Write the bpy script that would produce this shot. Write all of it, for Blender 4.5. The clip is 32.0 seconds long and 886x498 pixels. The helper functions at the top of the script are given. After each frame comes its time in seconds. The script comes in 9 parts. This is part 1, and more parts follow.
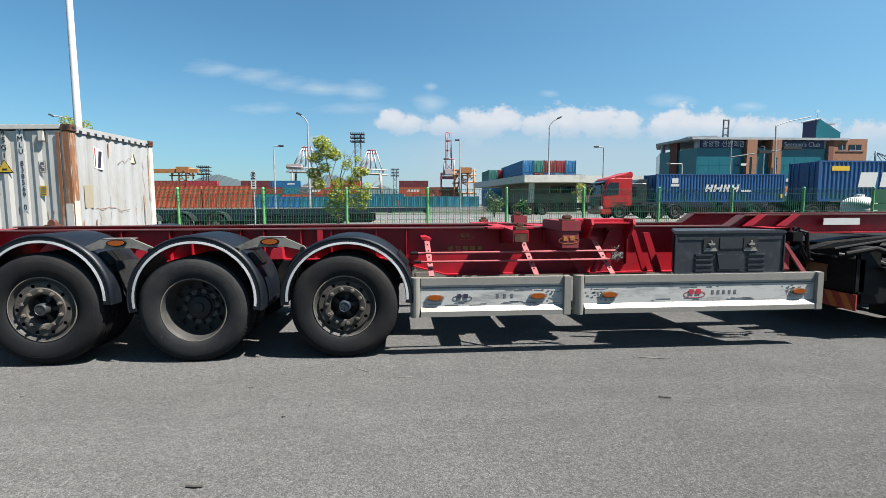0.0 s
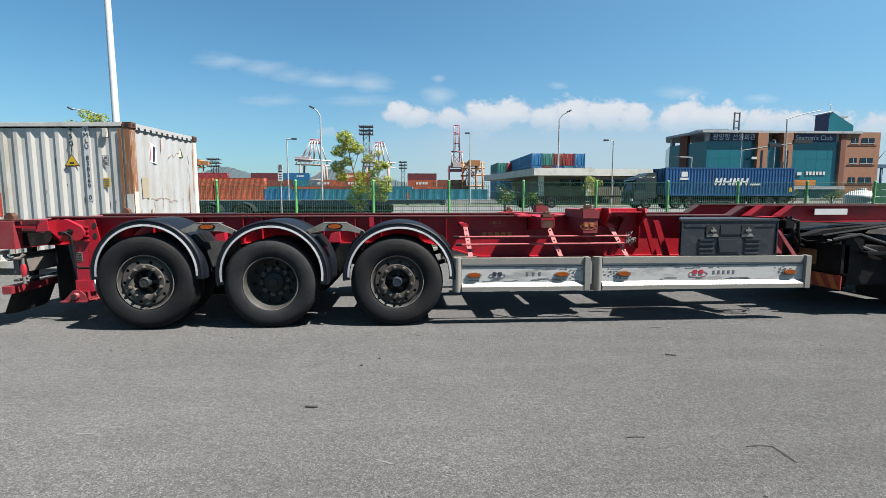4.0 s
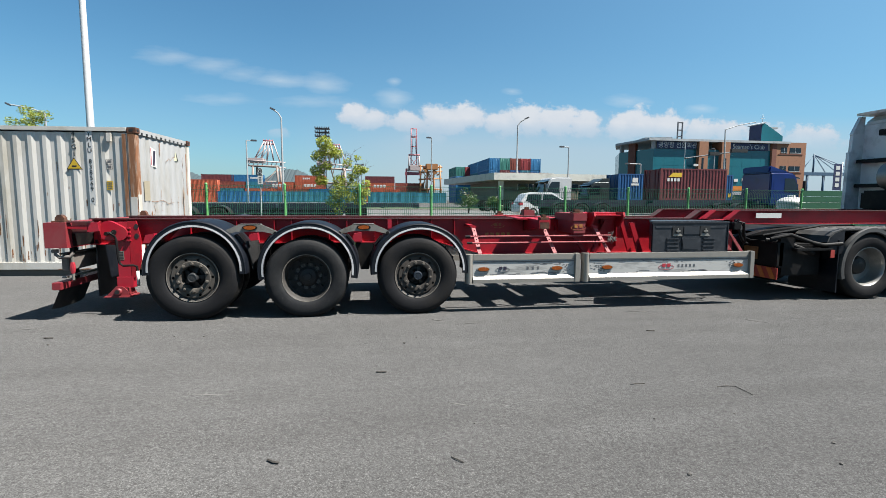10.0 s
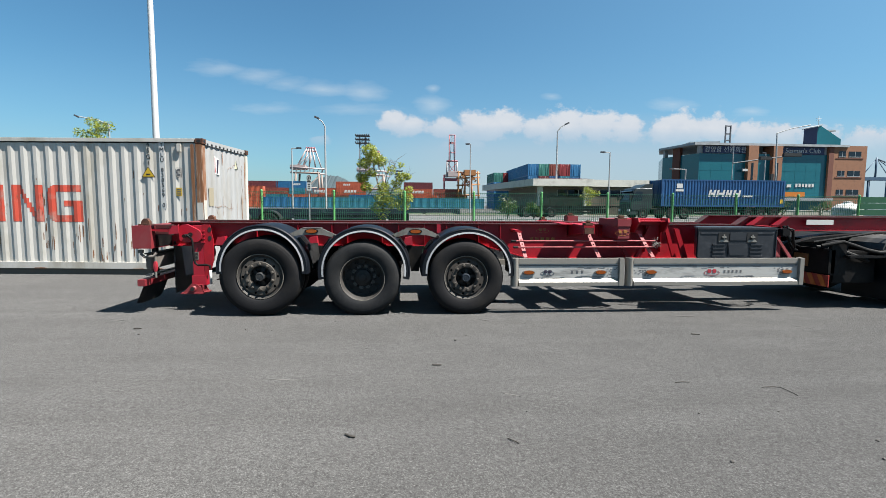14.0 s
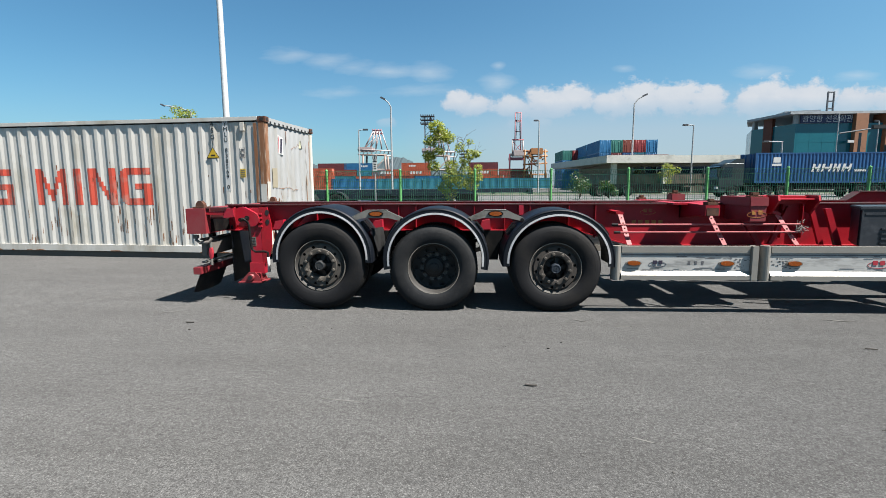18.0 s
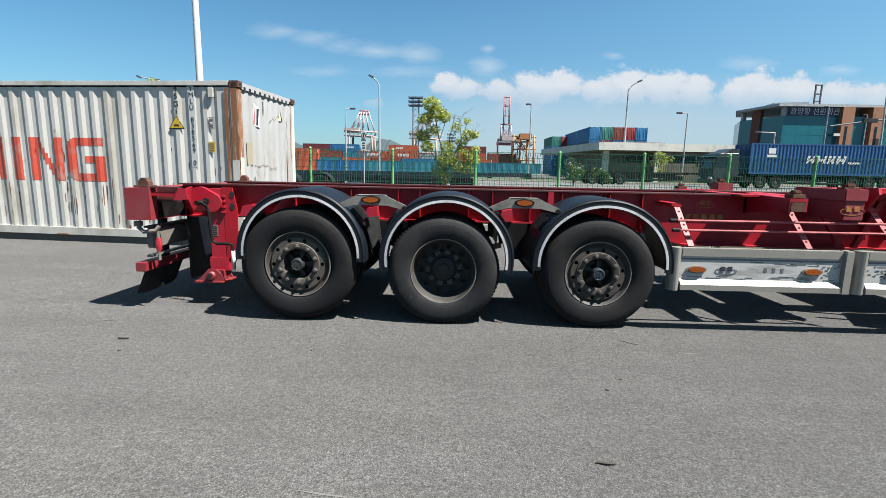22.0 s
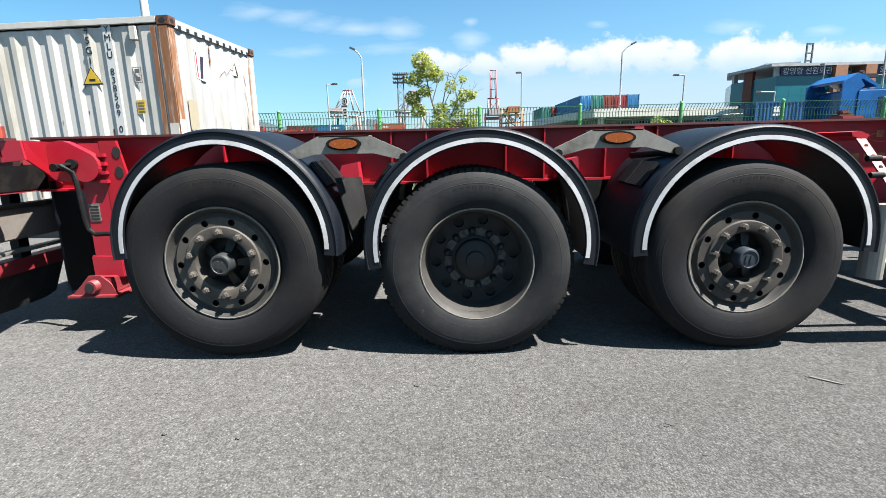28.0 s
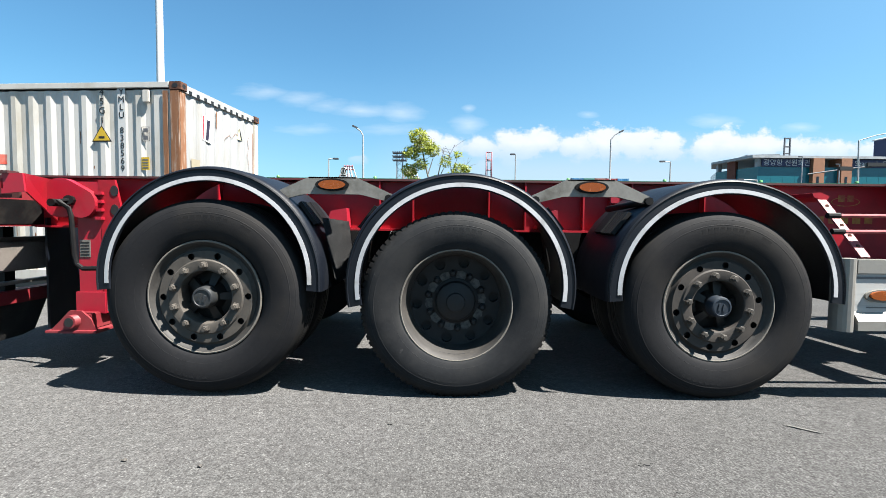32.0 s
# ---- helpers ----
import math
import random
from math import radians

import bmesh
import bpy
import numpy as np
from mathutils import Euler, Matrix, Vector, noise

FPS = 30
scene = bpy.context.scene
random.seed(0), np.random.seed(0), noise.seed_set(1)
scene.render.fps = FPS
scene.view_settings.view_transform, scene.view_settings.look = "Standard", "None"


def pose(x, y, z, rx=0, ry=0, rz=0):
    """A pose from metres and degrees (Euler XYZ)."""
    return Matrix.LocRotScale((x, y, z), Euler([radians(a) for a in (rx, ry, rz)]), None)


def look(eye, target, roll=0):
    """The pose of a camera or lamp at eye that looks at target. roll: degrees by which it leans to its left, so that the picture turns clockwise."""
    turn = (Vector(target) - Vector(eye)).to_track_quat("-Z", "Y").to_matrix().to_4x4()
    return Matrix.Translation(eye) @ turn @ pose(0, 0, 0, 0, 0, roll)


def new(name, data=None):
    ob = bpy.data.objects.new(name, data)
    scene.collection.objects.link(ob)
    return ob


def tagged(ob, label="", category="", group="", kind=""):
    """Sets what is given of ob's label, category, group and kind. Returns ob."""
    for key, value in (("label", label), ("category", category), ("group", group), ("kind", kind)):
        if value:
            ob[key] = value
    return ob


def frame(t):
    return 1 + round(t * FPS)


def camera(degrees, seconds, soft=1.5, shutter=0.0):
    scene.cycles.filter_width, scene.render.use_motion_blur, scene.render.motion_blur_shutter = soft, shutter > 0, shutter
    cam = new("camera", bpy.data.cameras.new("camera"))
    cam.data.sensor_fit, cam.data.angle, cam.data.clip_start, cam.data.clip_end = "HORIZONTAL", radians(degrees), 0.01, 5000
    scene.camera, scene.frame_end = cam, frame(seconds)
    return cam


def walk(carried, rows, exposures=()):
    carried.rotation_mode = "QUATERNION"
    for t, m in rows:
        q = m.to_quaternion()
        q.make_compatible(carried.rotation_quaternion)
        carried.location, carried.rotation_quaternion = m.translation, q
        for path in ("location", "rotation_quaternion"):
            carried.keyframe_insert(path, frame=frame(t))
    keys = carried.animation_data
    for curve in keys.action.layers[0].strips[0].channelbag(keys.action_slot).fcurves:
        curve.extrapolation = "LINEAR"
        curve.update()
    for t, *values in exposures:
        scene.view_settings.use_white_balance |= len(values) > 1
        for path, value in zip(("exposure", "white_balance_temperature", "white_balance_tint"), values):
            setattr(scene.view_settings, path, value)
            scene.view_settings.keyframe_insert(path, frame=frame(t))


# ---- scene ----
cam = camera(85.2, 32.0, 0.65)
PATH = [
    (0, (0.608, -4.769, 1.524), (0.763, -2.784, 1.337), -0.2),
    (0.5, (0.568, -4.804, 1.515), (0.738, -2.819, 1.336), -0.4),
    (1, (0.53, -4.901, 1.518), (0.692, -2.915, 1.347), -0.5),
    (1.5, (0.501, -5.027, 1.505), (0.614, -3.038, 1.334), -0.1),
    (2, (0.448, -5.19, 1.491), (0.537, -3.2, 1.315), 0.3),
    (2.5, (0.383, -5.282, 1.511), (0.481, -3.293, 1.33), 0.3),
    (3, (0.287, -5.356, 1.506), (0.416, -3.37, 1.308), 0.0),
    (3.5, (0.222, -5.436, 1.499), (0.361, -3.452, 1.291), -0.1),
    (5.5, (0.045, -5.892, 1.513), (0.097, -3.908, 1.273), 0.4),
    (6, (-0.058, -5.912, 1.505), (0.002, -3.927, 1.261), 0.5),
    (6.5, (-0.149, -5.984, 1.516), (-0.054, -4.002, 1.27), 0.5),
    (7, (-0.212, -6.006, 1.505), (-0.074, -4.025, 1.263), 0.5),
    (7.5, (-0.244, -6.083, 1.514), (-0.079, -4.104, 1.282), 0.3),
    (8, (-0.295, -6.167, 1.505), (-0.08, -4.193, 1.264), 0.1),
    (8.5, (-0.372, -6.267, 1.51), (-0.127, -4.296, 1.27), -0.2),
    (9, (-0.47, -6.292, 1.522), (-0.208, -4.322, 1.291), -0.5),
    (9.5, (-0.567, -6.324, 1.521), (-0.272, -4.358, 1.303), -0.2),
    (10, (-0.644, -6.363, 1.525), (-0.339, -4.397, 1.322), 0.3),
    (10.5, (-0.67, -6.443, 1.528), (-0.354, -4.478, 1.329), 0.6),
    (11, (-0.705, -6.526, 1.518), (-0.389, -4.563, 1.304), 0.6),
    (11.5, (-0.756, -6.617, 1.52), (-0.445, -4.654, 1.299), 0.5),
    (12, (-0.812, -6.652, 1.527), (-0.517, -4.684, 1.324), 0.5),
    (12.5, (-0.89, -6.676, 1.527), (-0.605, -4.706, 1.333), 0.6),
    (13, (-0.914, -6.688, 1.529), (-0.659, -4.713, 1.344), 0.4),
    (13.5, (-0.888, -6.661, 1.533), (-0.68, -4.68, 1.358), 0.2),
    (14, (-0.837, -6.677, 1.525), (-0.684, -4.691, 1.345), 0.4),
    (14.5, (-0.8, -6.632, 1.507), (-0.697, -4.643, 1.32), 0.6),
    (16.5, (-0.832, -6.156, 1.496), (-0.856, -4.167, 1.288), -0.3),
    (17, (-0.809, -5.981, 1.492), (-0.881, -3.994, 1.276), -0.0),
    (17.5, (-0.876, -5.858, 1.482), (-0.982, -3.876, 1.238), 0.2),
    (18, (-0.998, -5.672, 1.49), (-1.112, -3.692, 1.23), -0.3),
    (18.5, (-1.092, -5.548, 1.485), (-1.204, -3.571, 1.202), -0.8),
    (19, (-1.127, -5.366, 1.48), (-1.25, -3.392, 1.184), -0.4),
    (19.5, (-1.163, -5.196, 1.462), (-1.282, -3.223, 1.162), 0.2),
    (20, (-1.238, -5.019, 1.465), (-1.322, -3.044, 1.16), 0.8),
    (20.5, (-1.318, -4.867, 1.461), (-1.365, -2.893, 1.148), 0.4),
    (21, (-1.35, -4.736, 1.461), (-1.374, -2.764, 1.129), -0.0),
    (21.5, (-1.35, -4.562, 1.45), (-1.387, -2.589, 1.12), 0.4),
    (22, (-1.329, -4.442, 1.451), (-1.381, -2.469, 1.126), 1.1),
    (22.5, (-1.349, -4.319, 1.438), (-1.404, -2.348, 1.105), 1.0),
    (23, (-1.423, -4.135, 1.441), (-1.461, -2.164, 1.104), 0.5),
    (23.5, (-1.458, -4.002, 1.435), (-1.476, -2.029, 1.107), 0.2),
    (24, (-1.469, -3.824, 1.416), (-1.52, -1.854, 1.074), -0.0),
    (24.5, (-1.472, -3.633, 1.405), (-1.555, -1.666, 1.05), 0.6),
    (25, (-1.479, -3.473, 1.39), (-1.542, -1.511, 1.011), 0.9),
    (25.5, (-1.53, -3.289, 1.393), (-1.565, -1.327, 1.004), 0.6),
    (27.5, (-1.568, -2.704, 1.272), (-1.604, -0.757, 0.815), -1.0),
    (28, (-1.598, -2.542, 1.133), (-1.616, -0.585, 0.721), -1.3),
    (28.5, (-1.583, -2.462, 1.015), (-1.567, -0.489, 0.688), -1.2),
    (29, (-1.542, -2.474, 0.972), (-1.5, -0.49, 0.726), -0.3),
    (29.5, (-1.521, -2.539, 0.953), (-1.474, -0.549, 0.754), 0.1),
    (30, (-1.519, -2.591, 0.958), (-1.492, -0.598, 0.791), 0.1),
    (30.5, (-1.522, -2.622, 0.962), (-1.513, -0.628, 0.814), 0.1),
    (31, (-1.524, -2.625, 0.959), (-1.511, -0.63, 0.829), 0.3),
    (31.5, (-1.53, -2.629, 0.957), (-1.509, -0.633, 0.839), 0.6),
    (32, (-1.528, -2.635, 0.958), (-1.519, -0.638, 0.852), 0.6),
]
walk(cam, [(t, look(e, g, r)) for t, e, g, r in PATH], [(0, 1.86), (7, 1.83), (13, 1.78), (19, 1.76), (22, 1.88), (24, 1.98), (25.5, 2.07), (27.5, 2.27), (29, 2.34), (32, 2.28)])

# ---- world, sun ----
SUN_TO = Vector((0.57, -0.23, 1.0)).normalized()
SUN_EL = math.asin(SUN_TO.z)
SUN_AZ = math.atan2(SUN_TO.x, SUN_TO.y)
scene.view_settings.exposure = 0.0


def make_world():
    w = bpy.data.worlds.new("sky")
    scene.world = w
    w.use_nodes = True
    nt = w.node_tree
    n, ln = nt.nodes, nt.links
    n.clear()
    out = n.new("ShaderNodeOutputWorld")
    bg = n.new("ShaderNodeBackground")
    sky = n.new("ShaderNodeTexSky")
    sky.sky_type = "NISHITA"
    sky.sun_disc = False
    sky.sun_elevation, sky.sun_rotation = SUN_EL, SUN_AZ
    sky.air_density, sky.dust_density, sky.ozone_density = 1.0, 0.9, 2.0
    tc = n.new("ShaderNodeTexCoord")
    sep = n.new("ShaderNodeSeparateXYZ")
    ln.new(tc.outputs["Generated"], sep.inputs[0])

    def m(op, a, b=None, clamp=False):
        k = n.new("ShaderNodeMath")
        k.operation, k.use_clamp = op, clamp
        for i, v in enumerate((a, b)):
            if v is None:
                continue
            if isinstance(v, (int, float)):
                k.inputs[i].default_value = v
            else:
                ln.new(v, k.inputs[i])
        return k.outputs[0]

    # azimuth from +y to the right, and height over the horizon, both as tangents
    yy = m("MAXIMUM", sep.outputs[1], 0.02)
    u = m("DIVIDE", sep.outputs[0], yy)
    v = m("DIVIDE", sep.outputs[2], yy)
    comb = n.new("ShaderNodeCombineXYZ")
    ln.new(u, comb.inputs[0])
    ln.new(v, comb.inputs[1])

    def cloud_noise(sx, sy, scale, detail, rough, off):
        mp = n.new("ShaderNodeMapping")
        mp.inputs["Scale"].default_value = (sx, sy, 1)
        mp.inputs["Location"].default_value = (off, off * 0.7, 0)
        ln.new(comb.outputs[0], mp.inputs[0])
        t = n.new("ShaderNodeTexNoise")
        t.inputs["Scale"].default_value, t.inputs["Detail"].default_value = scale, detail
        t.inputs["Roughness"].default_value = rough
        ln.new(mp.outputs[0], t.inputs["Vector"])
        return t.outputs["Fac"]

    def bump(cu, cv, ru, rv):
        a = m("DIVIDE", m("SUBTRACT", u, cu), ru)
        b = m("DIVIDE", m("SUBTRACT", v, cv), rv)
        return m("SUBTRACT", 1.0, m("SQRT", m("ADD", m("MULTIPLY", a, a), m("MULTIPLY", b, b))))

    def union(items):
        acc = items[0]
        for i in items[1:]:
            acc = m("MAXIMUM", acc, i)
        return acc

    # heaped clouds over the horizon
    puffs = union([bump(*CL) for CL in CUMULUS])
    ragged = m("ADD", puffs, m("MULTIPLY", m("SUBTRACT", cloud_noise(1, 1.35, 27, 9, 0.60, 3.1), 0.5), 2.0))
    dens = m("MULTIPLY", m("MULTIPLY", m("SUBTRACT", ragged, -0.04), 2.6, True), 0.95)
    low = m("MULTIPLY", m("SUBTRACT", v, 0.118), 20.0, True)
    dens = m("MULTIPLY", dens, m("ADD", m("MULTIPLY", low, 0.86), 0.14))
    # thin high streaks
    wisps = union([bump(*CL) for CL in CIRRUS])
    thin = m("ADD", wisps, m("MULTIPLY", m("SUBTRACT", cloud_noise(0.55, 2.4, 9, 6, 0.6, 1.7), 0.5), 2.2))
    thin = m("MULTIPLY", m("MULTIPLY", m("SUBTRACT", thin, 0.20), 0.9, True), 0.46)
    # milky haze towards the horizon
    haze = m("MULTIPLY", m("SUBTRACT", 0.36, v), 2.3, True)
    haze = m("MULTIPLY", m("MULTIPLY", haze, haze), m("ADD", 0.25, m("MULTIPLY", cloud_noise(0.6, 2.0, 5, 4, 0.5, 8.0), 0.75)))
    haze = m("MULTIPLY", haze, 0.92)

    veil = m("MULTIPLY", m("SUBTRACT", 0.200, v), 11.0, True)
    veil = m("MULTIPLY", m("MULTIPLY", veil, m("MULTIPLY", m("ADD", u, 0.16), 4.0, True)), 0.52)

    def mix(fac, a, col):
        k = n.new("ShaderNodeMix")
        k.data_type = "RGBA"
        ln.new(fac, k.inputs["Factor"])
        ln.new(a, k.inputs["A"])
        if isinstance(col, tuple):
            k.inputs["B"].default_value = (*col, 1)
        else:
            ln.new(col, k.inputs["B"])
        return k.outputs["Result"]

    tint = n.new("ShaderNodeMix")
    tint.data_type, tint.blend_type = "RGBA", "MULTIPLY"
    tint.inputs["Factor"].default_value = 1.0
    tint.inputs["B"].default_value = (*SKY_TINT, 1)
    ln.new(sky.outputs[0], tint.inputs["A"])
    sunward = m("MULTIPLY", m("ADD", u, 0.15), 0.27, True)
    c = mix(sunward, tint.outputs["Result"], (1.64, 3.16, 4.62))
    c = mix(haze, c, (2.66, 3.14, 3.90))
    c = mix(veil, c, (3.12, 3.55, 4.02))
    c = mix(thin, c, (4.01, 4.5, 4.86))
    shade = m("MULTIPLY", m("ADD", m("MULTIPLY", m("SUBTRACT", v, 0.135), 14.0), m("MULTIPLY", ragged, 0.55)), 1.0, True)
    lit = n.new("ShaderNodeMix")
    lit.data_type = "RGBA"
    ln.new(shade, lit.inputs["Factor"])
    lit.inputs["A"].default_value = (3, 3.55, 4.22, 1)
    lit.inputs["B"].default_value = (4.16, 4.37, 4.66, 1)
    c = mix(dens, c, lit.outputs["Result"])
    ln.new(c, bg.inputs[0])
    bg.inputs[1].default_value = SKY_POWER
    ln.new(bg.outputs[0], out.inputs[0])


SKY_POWER, SKY_TINT = 0.050, (0.414, 0.709, 0.779)
CUMULUS = [(-0.022, 0.168, 0.034, 0.026), (0.012, 0.158, 0.04, 0.026), (0.085, 0.155, 0.05, 0.026), (0.16, 0.162, 0.075, 0.036), (0.206, 0.172, 0.046, 0.030), (0.287, 0.160, 0.05, 0.032), (0.335, 0.166, 0.06, 0.038), (0.40, 0.166, 0.06, 0.038), (0.46, 0.160, 0.055, 0.034),
           (0.545, 0.158, 0.045, 0.036), (0.590, 0.168, 0.060, 0.036), (0.661, 0.166, 0.065, 0.036), (0.735, 0.156, 0.05, 0.032), (0.81, 0.154, 0.06, 0.030), (0.90, 0.150, 0.07, 0.034), (1.02, 0.14, 0.10, 0.04), (-0.17, 0.128, 0.022, 0.012), (0.085, 0.122, 0.024, 0.012), (0.145, 0.124, 0.024, 0.012)]
CIRRUS = [(-0.355, 0.263, 0.070, 0.022), (-0.295, 0.251, 0.080, 0.024), (-0.235, 0.238, 0.060, 0.018), (-0.165, 0.228, 0.080, 0.022), (-0.085, 0.226, 0.060, 0.030), (-0.27, 0.188, 0.10, 0.016), (-0.11, 0.190, 0.12, 0.022), (0.055, 0.200, 0.04, 0.026), (0.055, 0.236, 0.020, 0.012), (0.56, 0.216, 0.075, 0.020), (0.30, 0.226, 0.03, 0.010), (0.74, 0.205, 0.06, 0.016)]
make_world()
sun = new("sun", bpy.data.lights.new("sun", "SUN"))
sun.data.energy, sun.data.angle, sun.data.color = 5.0, radians(0.55), (1.0, 0.955, 0.89)
sun.matrix_world = look(SUN_TO * 60, (0, 0, 0))


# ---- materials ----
TONE = 0.55  # scales every base colour down, so that shade falls deeper against the sky


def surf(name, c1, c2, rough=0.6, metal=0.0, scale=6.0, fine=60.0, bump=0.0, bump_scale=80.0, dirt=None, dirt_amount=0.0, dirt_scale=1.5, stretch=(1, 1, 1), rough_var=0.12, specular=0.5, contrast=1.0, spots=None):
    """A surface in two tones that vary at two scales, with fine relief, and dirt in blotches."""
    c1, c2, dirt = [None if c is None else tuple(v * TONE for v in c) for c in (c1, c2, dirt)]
    mt = bpy.data.materials.new(name)
    mt.use_nodes = True
    nt = mt.node_tree
    n, ln = nt.nodes, nt.links
    b = n["Principled BSDF"]
    tc = n.new("ShaderNodeTexCoord")
    mp = n.new("ShaderNodeMapping")
    mp.inputs["Scale"].default_value = stretch
    ln.new(tc.outputs["Object"], mp.inputs[0])
    oi = n.new("ShaderNodeObjectInfo")
    ad = n.new("ShaderNodeVectorMath")
    ad.operation = "ADD"
    sc = n.new("ShaderNodeMath")
    sc.operation = "MULTIPLY"
    sc.inputs[1].default_value = 37.0
    ln.new(oi.outputs["Random"], sc.inputs[0])
    ln.new(mp.outputs[0], ad.inputs[0])
    ln.new(sc.outputs[0], ad.inputs[1])

    def tex(s, d=5.0, r=0.6):
        t = n.new("ShaderNodeTexNoise")
        t.inputs["Scale"].default_value, t.inputs["Detail"].default_value, t.inputs["Roughness"].default_value = s, d, r
        ln.new(ad.outputs[0], t.inputs["Vector"])
        return t.outputs["Fac"]

    def ramp(fac, lo, hi):
        k = n.new("ShaderNodeMapRange")
        k.inputs["From Min"].default_value, k.inputs["From Max"].default_value = lo, hi
        ln.new(fac, k.inputs["Value"])
        return k.outputs[0]

    def mix(fac, a, c):
        k = n.new("ShaderNodeMix")
        k.data_type = "RGBA"
        ln.new(fac, k.inputs["Factor"])
        for key, v in (("A", a), ("B", c)):
            if isinstance(v, tuple):
                k.inputs[key].default_value = (*v, 1)
            else:
                ln.new(v, k.inputs[key])
        return k.outputs["Result"]

    big, small = tex(scale), tex(fine, 3.0)
    av = n.new("ShaderNodeMath")
    av.operation = "MULTIPLY_ADD"
    ln.new(small, av.inputs[0])
    av.inputs[1].default_value = 0.45
    hf = n.new("ShaderNodeMath")
    hf.operation = "MULTIPLY"
    hf.inputs[1].default_value = 0.55
    ln.new(big, hf.inputs[0])
    ln.new(hf.outputs[0], av.inputs[2])
    w = 0.22 / contrast
    col = mix(ramp(av.outputs[0], 0.5 - w, 0.5 + w), c1, c2)
    if dirt is not None:
        t = ramp(tex(dirt_scale, 8.0, 0.65), 0.62 - 0.35 * dirt_amount, 0.78 - 0.25 * dirt_amount)
        col = mix(t, col, dirt)
    if spots is not None:
        sp = ramp(tex(spots[1], 6.0, 0.7), spots[2], spots[2] + 0.05)
        col = mix(sp, col, spots[0])
    ln.new(col, b.inputs["Base Color"])
    rr = n.new("ShaderNodeMapRange")
    rr.inputs["To Min"].default_value, rr.inputs["To Max"].default_value = max(rough - rough_var, 0.03), min(rough + rough_var, 1.0)
    ln.new(big, rr.inputs["Value"])
    ln.new(rr.outputs[0], b.inputs["Roughness"])
    b.inputs["Metallic"].default_value = metal
    b.inputs["Specular IOR Level"].default_value = specular
    if bump:
        bp = n.new("ShaderNodeBump")
        bp.inputs["Strength"].default_value = bump
        bp.inputs["Distance"].default_value = 0.004
        ln.new(tex(bump_scale, 4.0, 0.7), bp.inputs["Height"])
        ln.new(bp.outputs[0], b.inputs["Normal"])
    return mt


RED = surf("red_paint", (0.40, 0.0040, 0.0165), (0.50, 0.008, 0.0230), 0.48, 0, 3, 40, 0.1, 120, (0.25, 0.012, 0.02), 0.36, 2.2, specular=0.35, spots=((0.13, 0.03, 0.025), 5.0, 0.70))
RED_BRIGHT = surf("bright_red_paint", (0.3948, 0.0084, 0.0269), (0.4704, 0.0134, 0.0353), 0.42, 0, 3, 40, 0.1, 120, (0.36, 0.022, 0.035), 0.30, 4, spots=((0.16, 0.03, 0.03), 7.0, 0.68))
PINK = surf("worn_pale_red_paint", (0.41, 0.050, 0.065), (0.48, 0.105, 0.11), 0.6, 0, 8, 60, 0.1, 100, (0.26, 0.03, 0.035), 0.45, 9)
RUST = surf("rust", (0.10, 0.035, 0.018), (0.20, 0.075, 0.035), 0.85, 0.1, 12, 90, 0.5, 90, (0.05, 0.02, 0.012), 0.5, 8)
RED_DUSTY = surf("dusty_red_paint", (0.22, 0.012, 0.022), (0.30, 0.022, 0.030), 0.6, 0, 2.5, 40, 0.1, 90, (0.25, 0.045, 0.050), 0.38, 3.0)
RED_WORN = surf("worn_dark_red_edge", (0.075, 0.012, 0.014), (0.15, 0.016, 0.020), 0.6, 0, 5, 50, 0.2, 90, (0.05, 0.03, 0.025), 0.5, 4)
TREAD = surf("dark_tread_rubber", (0.0100, 0.0100, 0.0104), (0.0160, 0.0157, 0.0155), 0.7, 0, 3, 70, 0.12, 160, (0.022, 0.020, 0.018), 0.35, 2.5, specular=0.22)
TYRE = surf("tyre_rubber", (0.0125, 0.0130, 0.0150), (0.0205, 0.0210, 0.0232), 0.74, 0, 2.2, 60, 0.14, 140, (0.030, 0.028, 0.0265), 0.36, 2.0, specular=0.12, contrast=1.3, spots=((0.042, 0.040, 0.038), 9.0, 0.67))
TYRE_GREY = surf("dusty_grey_tyre_rubber", (0.0175, 0.0190, 0.0215), (0.0290, 0.0310, 0.0340), 0.76, 0, 2.2, 60, 0.14, 140, (0.042, 0.042, 0.042), 0.36, 2.0, specular=0.12, contrast=1.3, spots=((0.055, 0.054, 0.053), 9.0, 0.67))
RIM = surf("dusty_steel_rim", (0.046, 0.040, 0.034), (0.088, 0.077, 0.064), 0.75, 0.05, 9, 60, 0.2, 120, (0.115, 0.100, 0.083), 0.42, 6)
RIM_BROWN = surf("brown_dusty_rim", (0.026, 0.021, 0.018), (0.054, 0.045, 0.037), 0.75, 0.05, 9, 60, 0.2, 120, (0.070, 0.057, 0.046), 0.42, 6)
RIM_FLANGE = surf("dark_rim_flange", (0.022, 0.020, 0.018), (0.046, 0.042, 0.038), 0.7, 0.05, 9, 60, 0.2, 120, (0.068, 0.061, 0.053), 0.4, 6)
RIM_DUST = surf("pale_rim_dust", (0.15, 0.135, 0.115), (0.26, 0.235, 0.20), 0.9, 0, 14, 70, 0.2, 120)
RIM_DARK = surf("dark_steel_rim", (0.012, 0.012, 0.012), (0.03, 0.028, 0.026), 0.6, 0.3, 9, 60, 0.2, 120, (0.10, 0.088, 0.075), 0.3, 7)
PATCH_WHITE = surf("chalky_dust", (0.10, 0.098, 0.092), (0.19, 0.185, 0.175), 0.9, 0, 24, 70, 0.1, 120, (0.03, 0.03, 0.03), 0.5, 30)
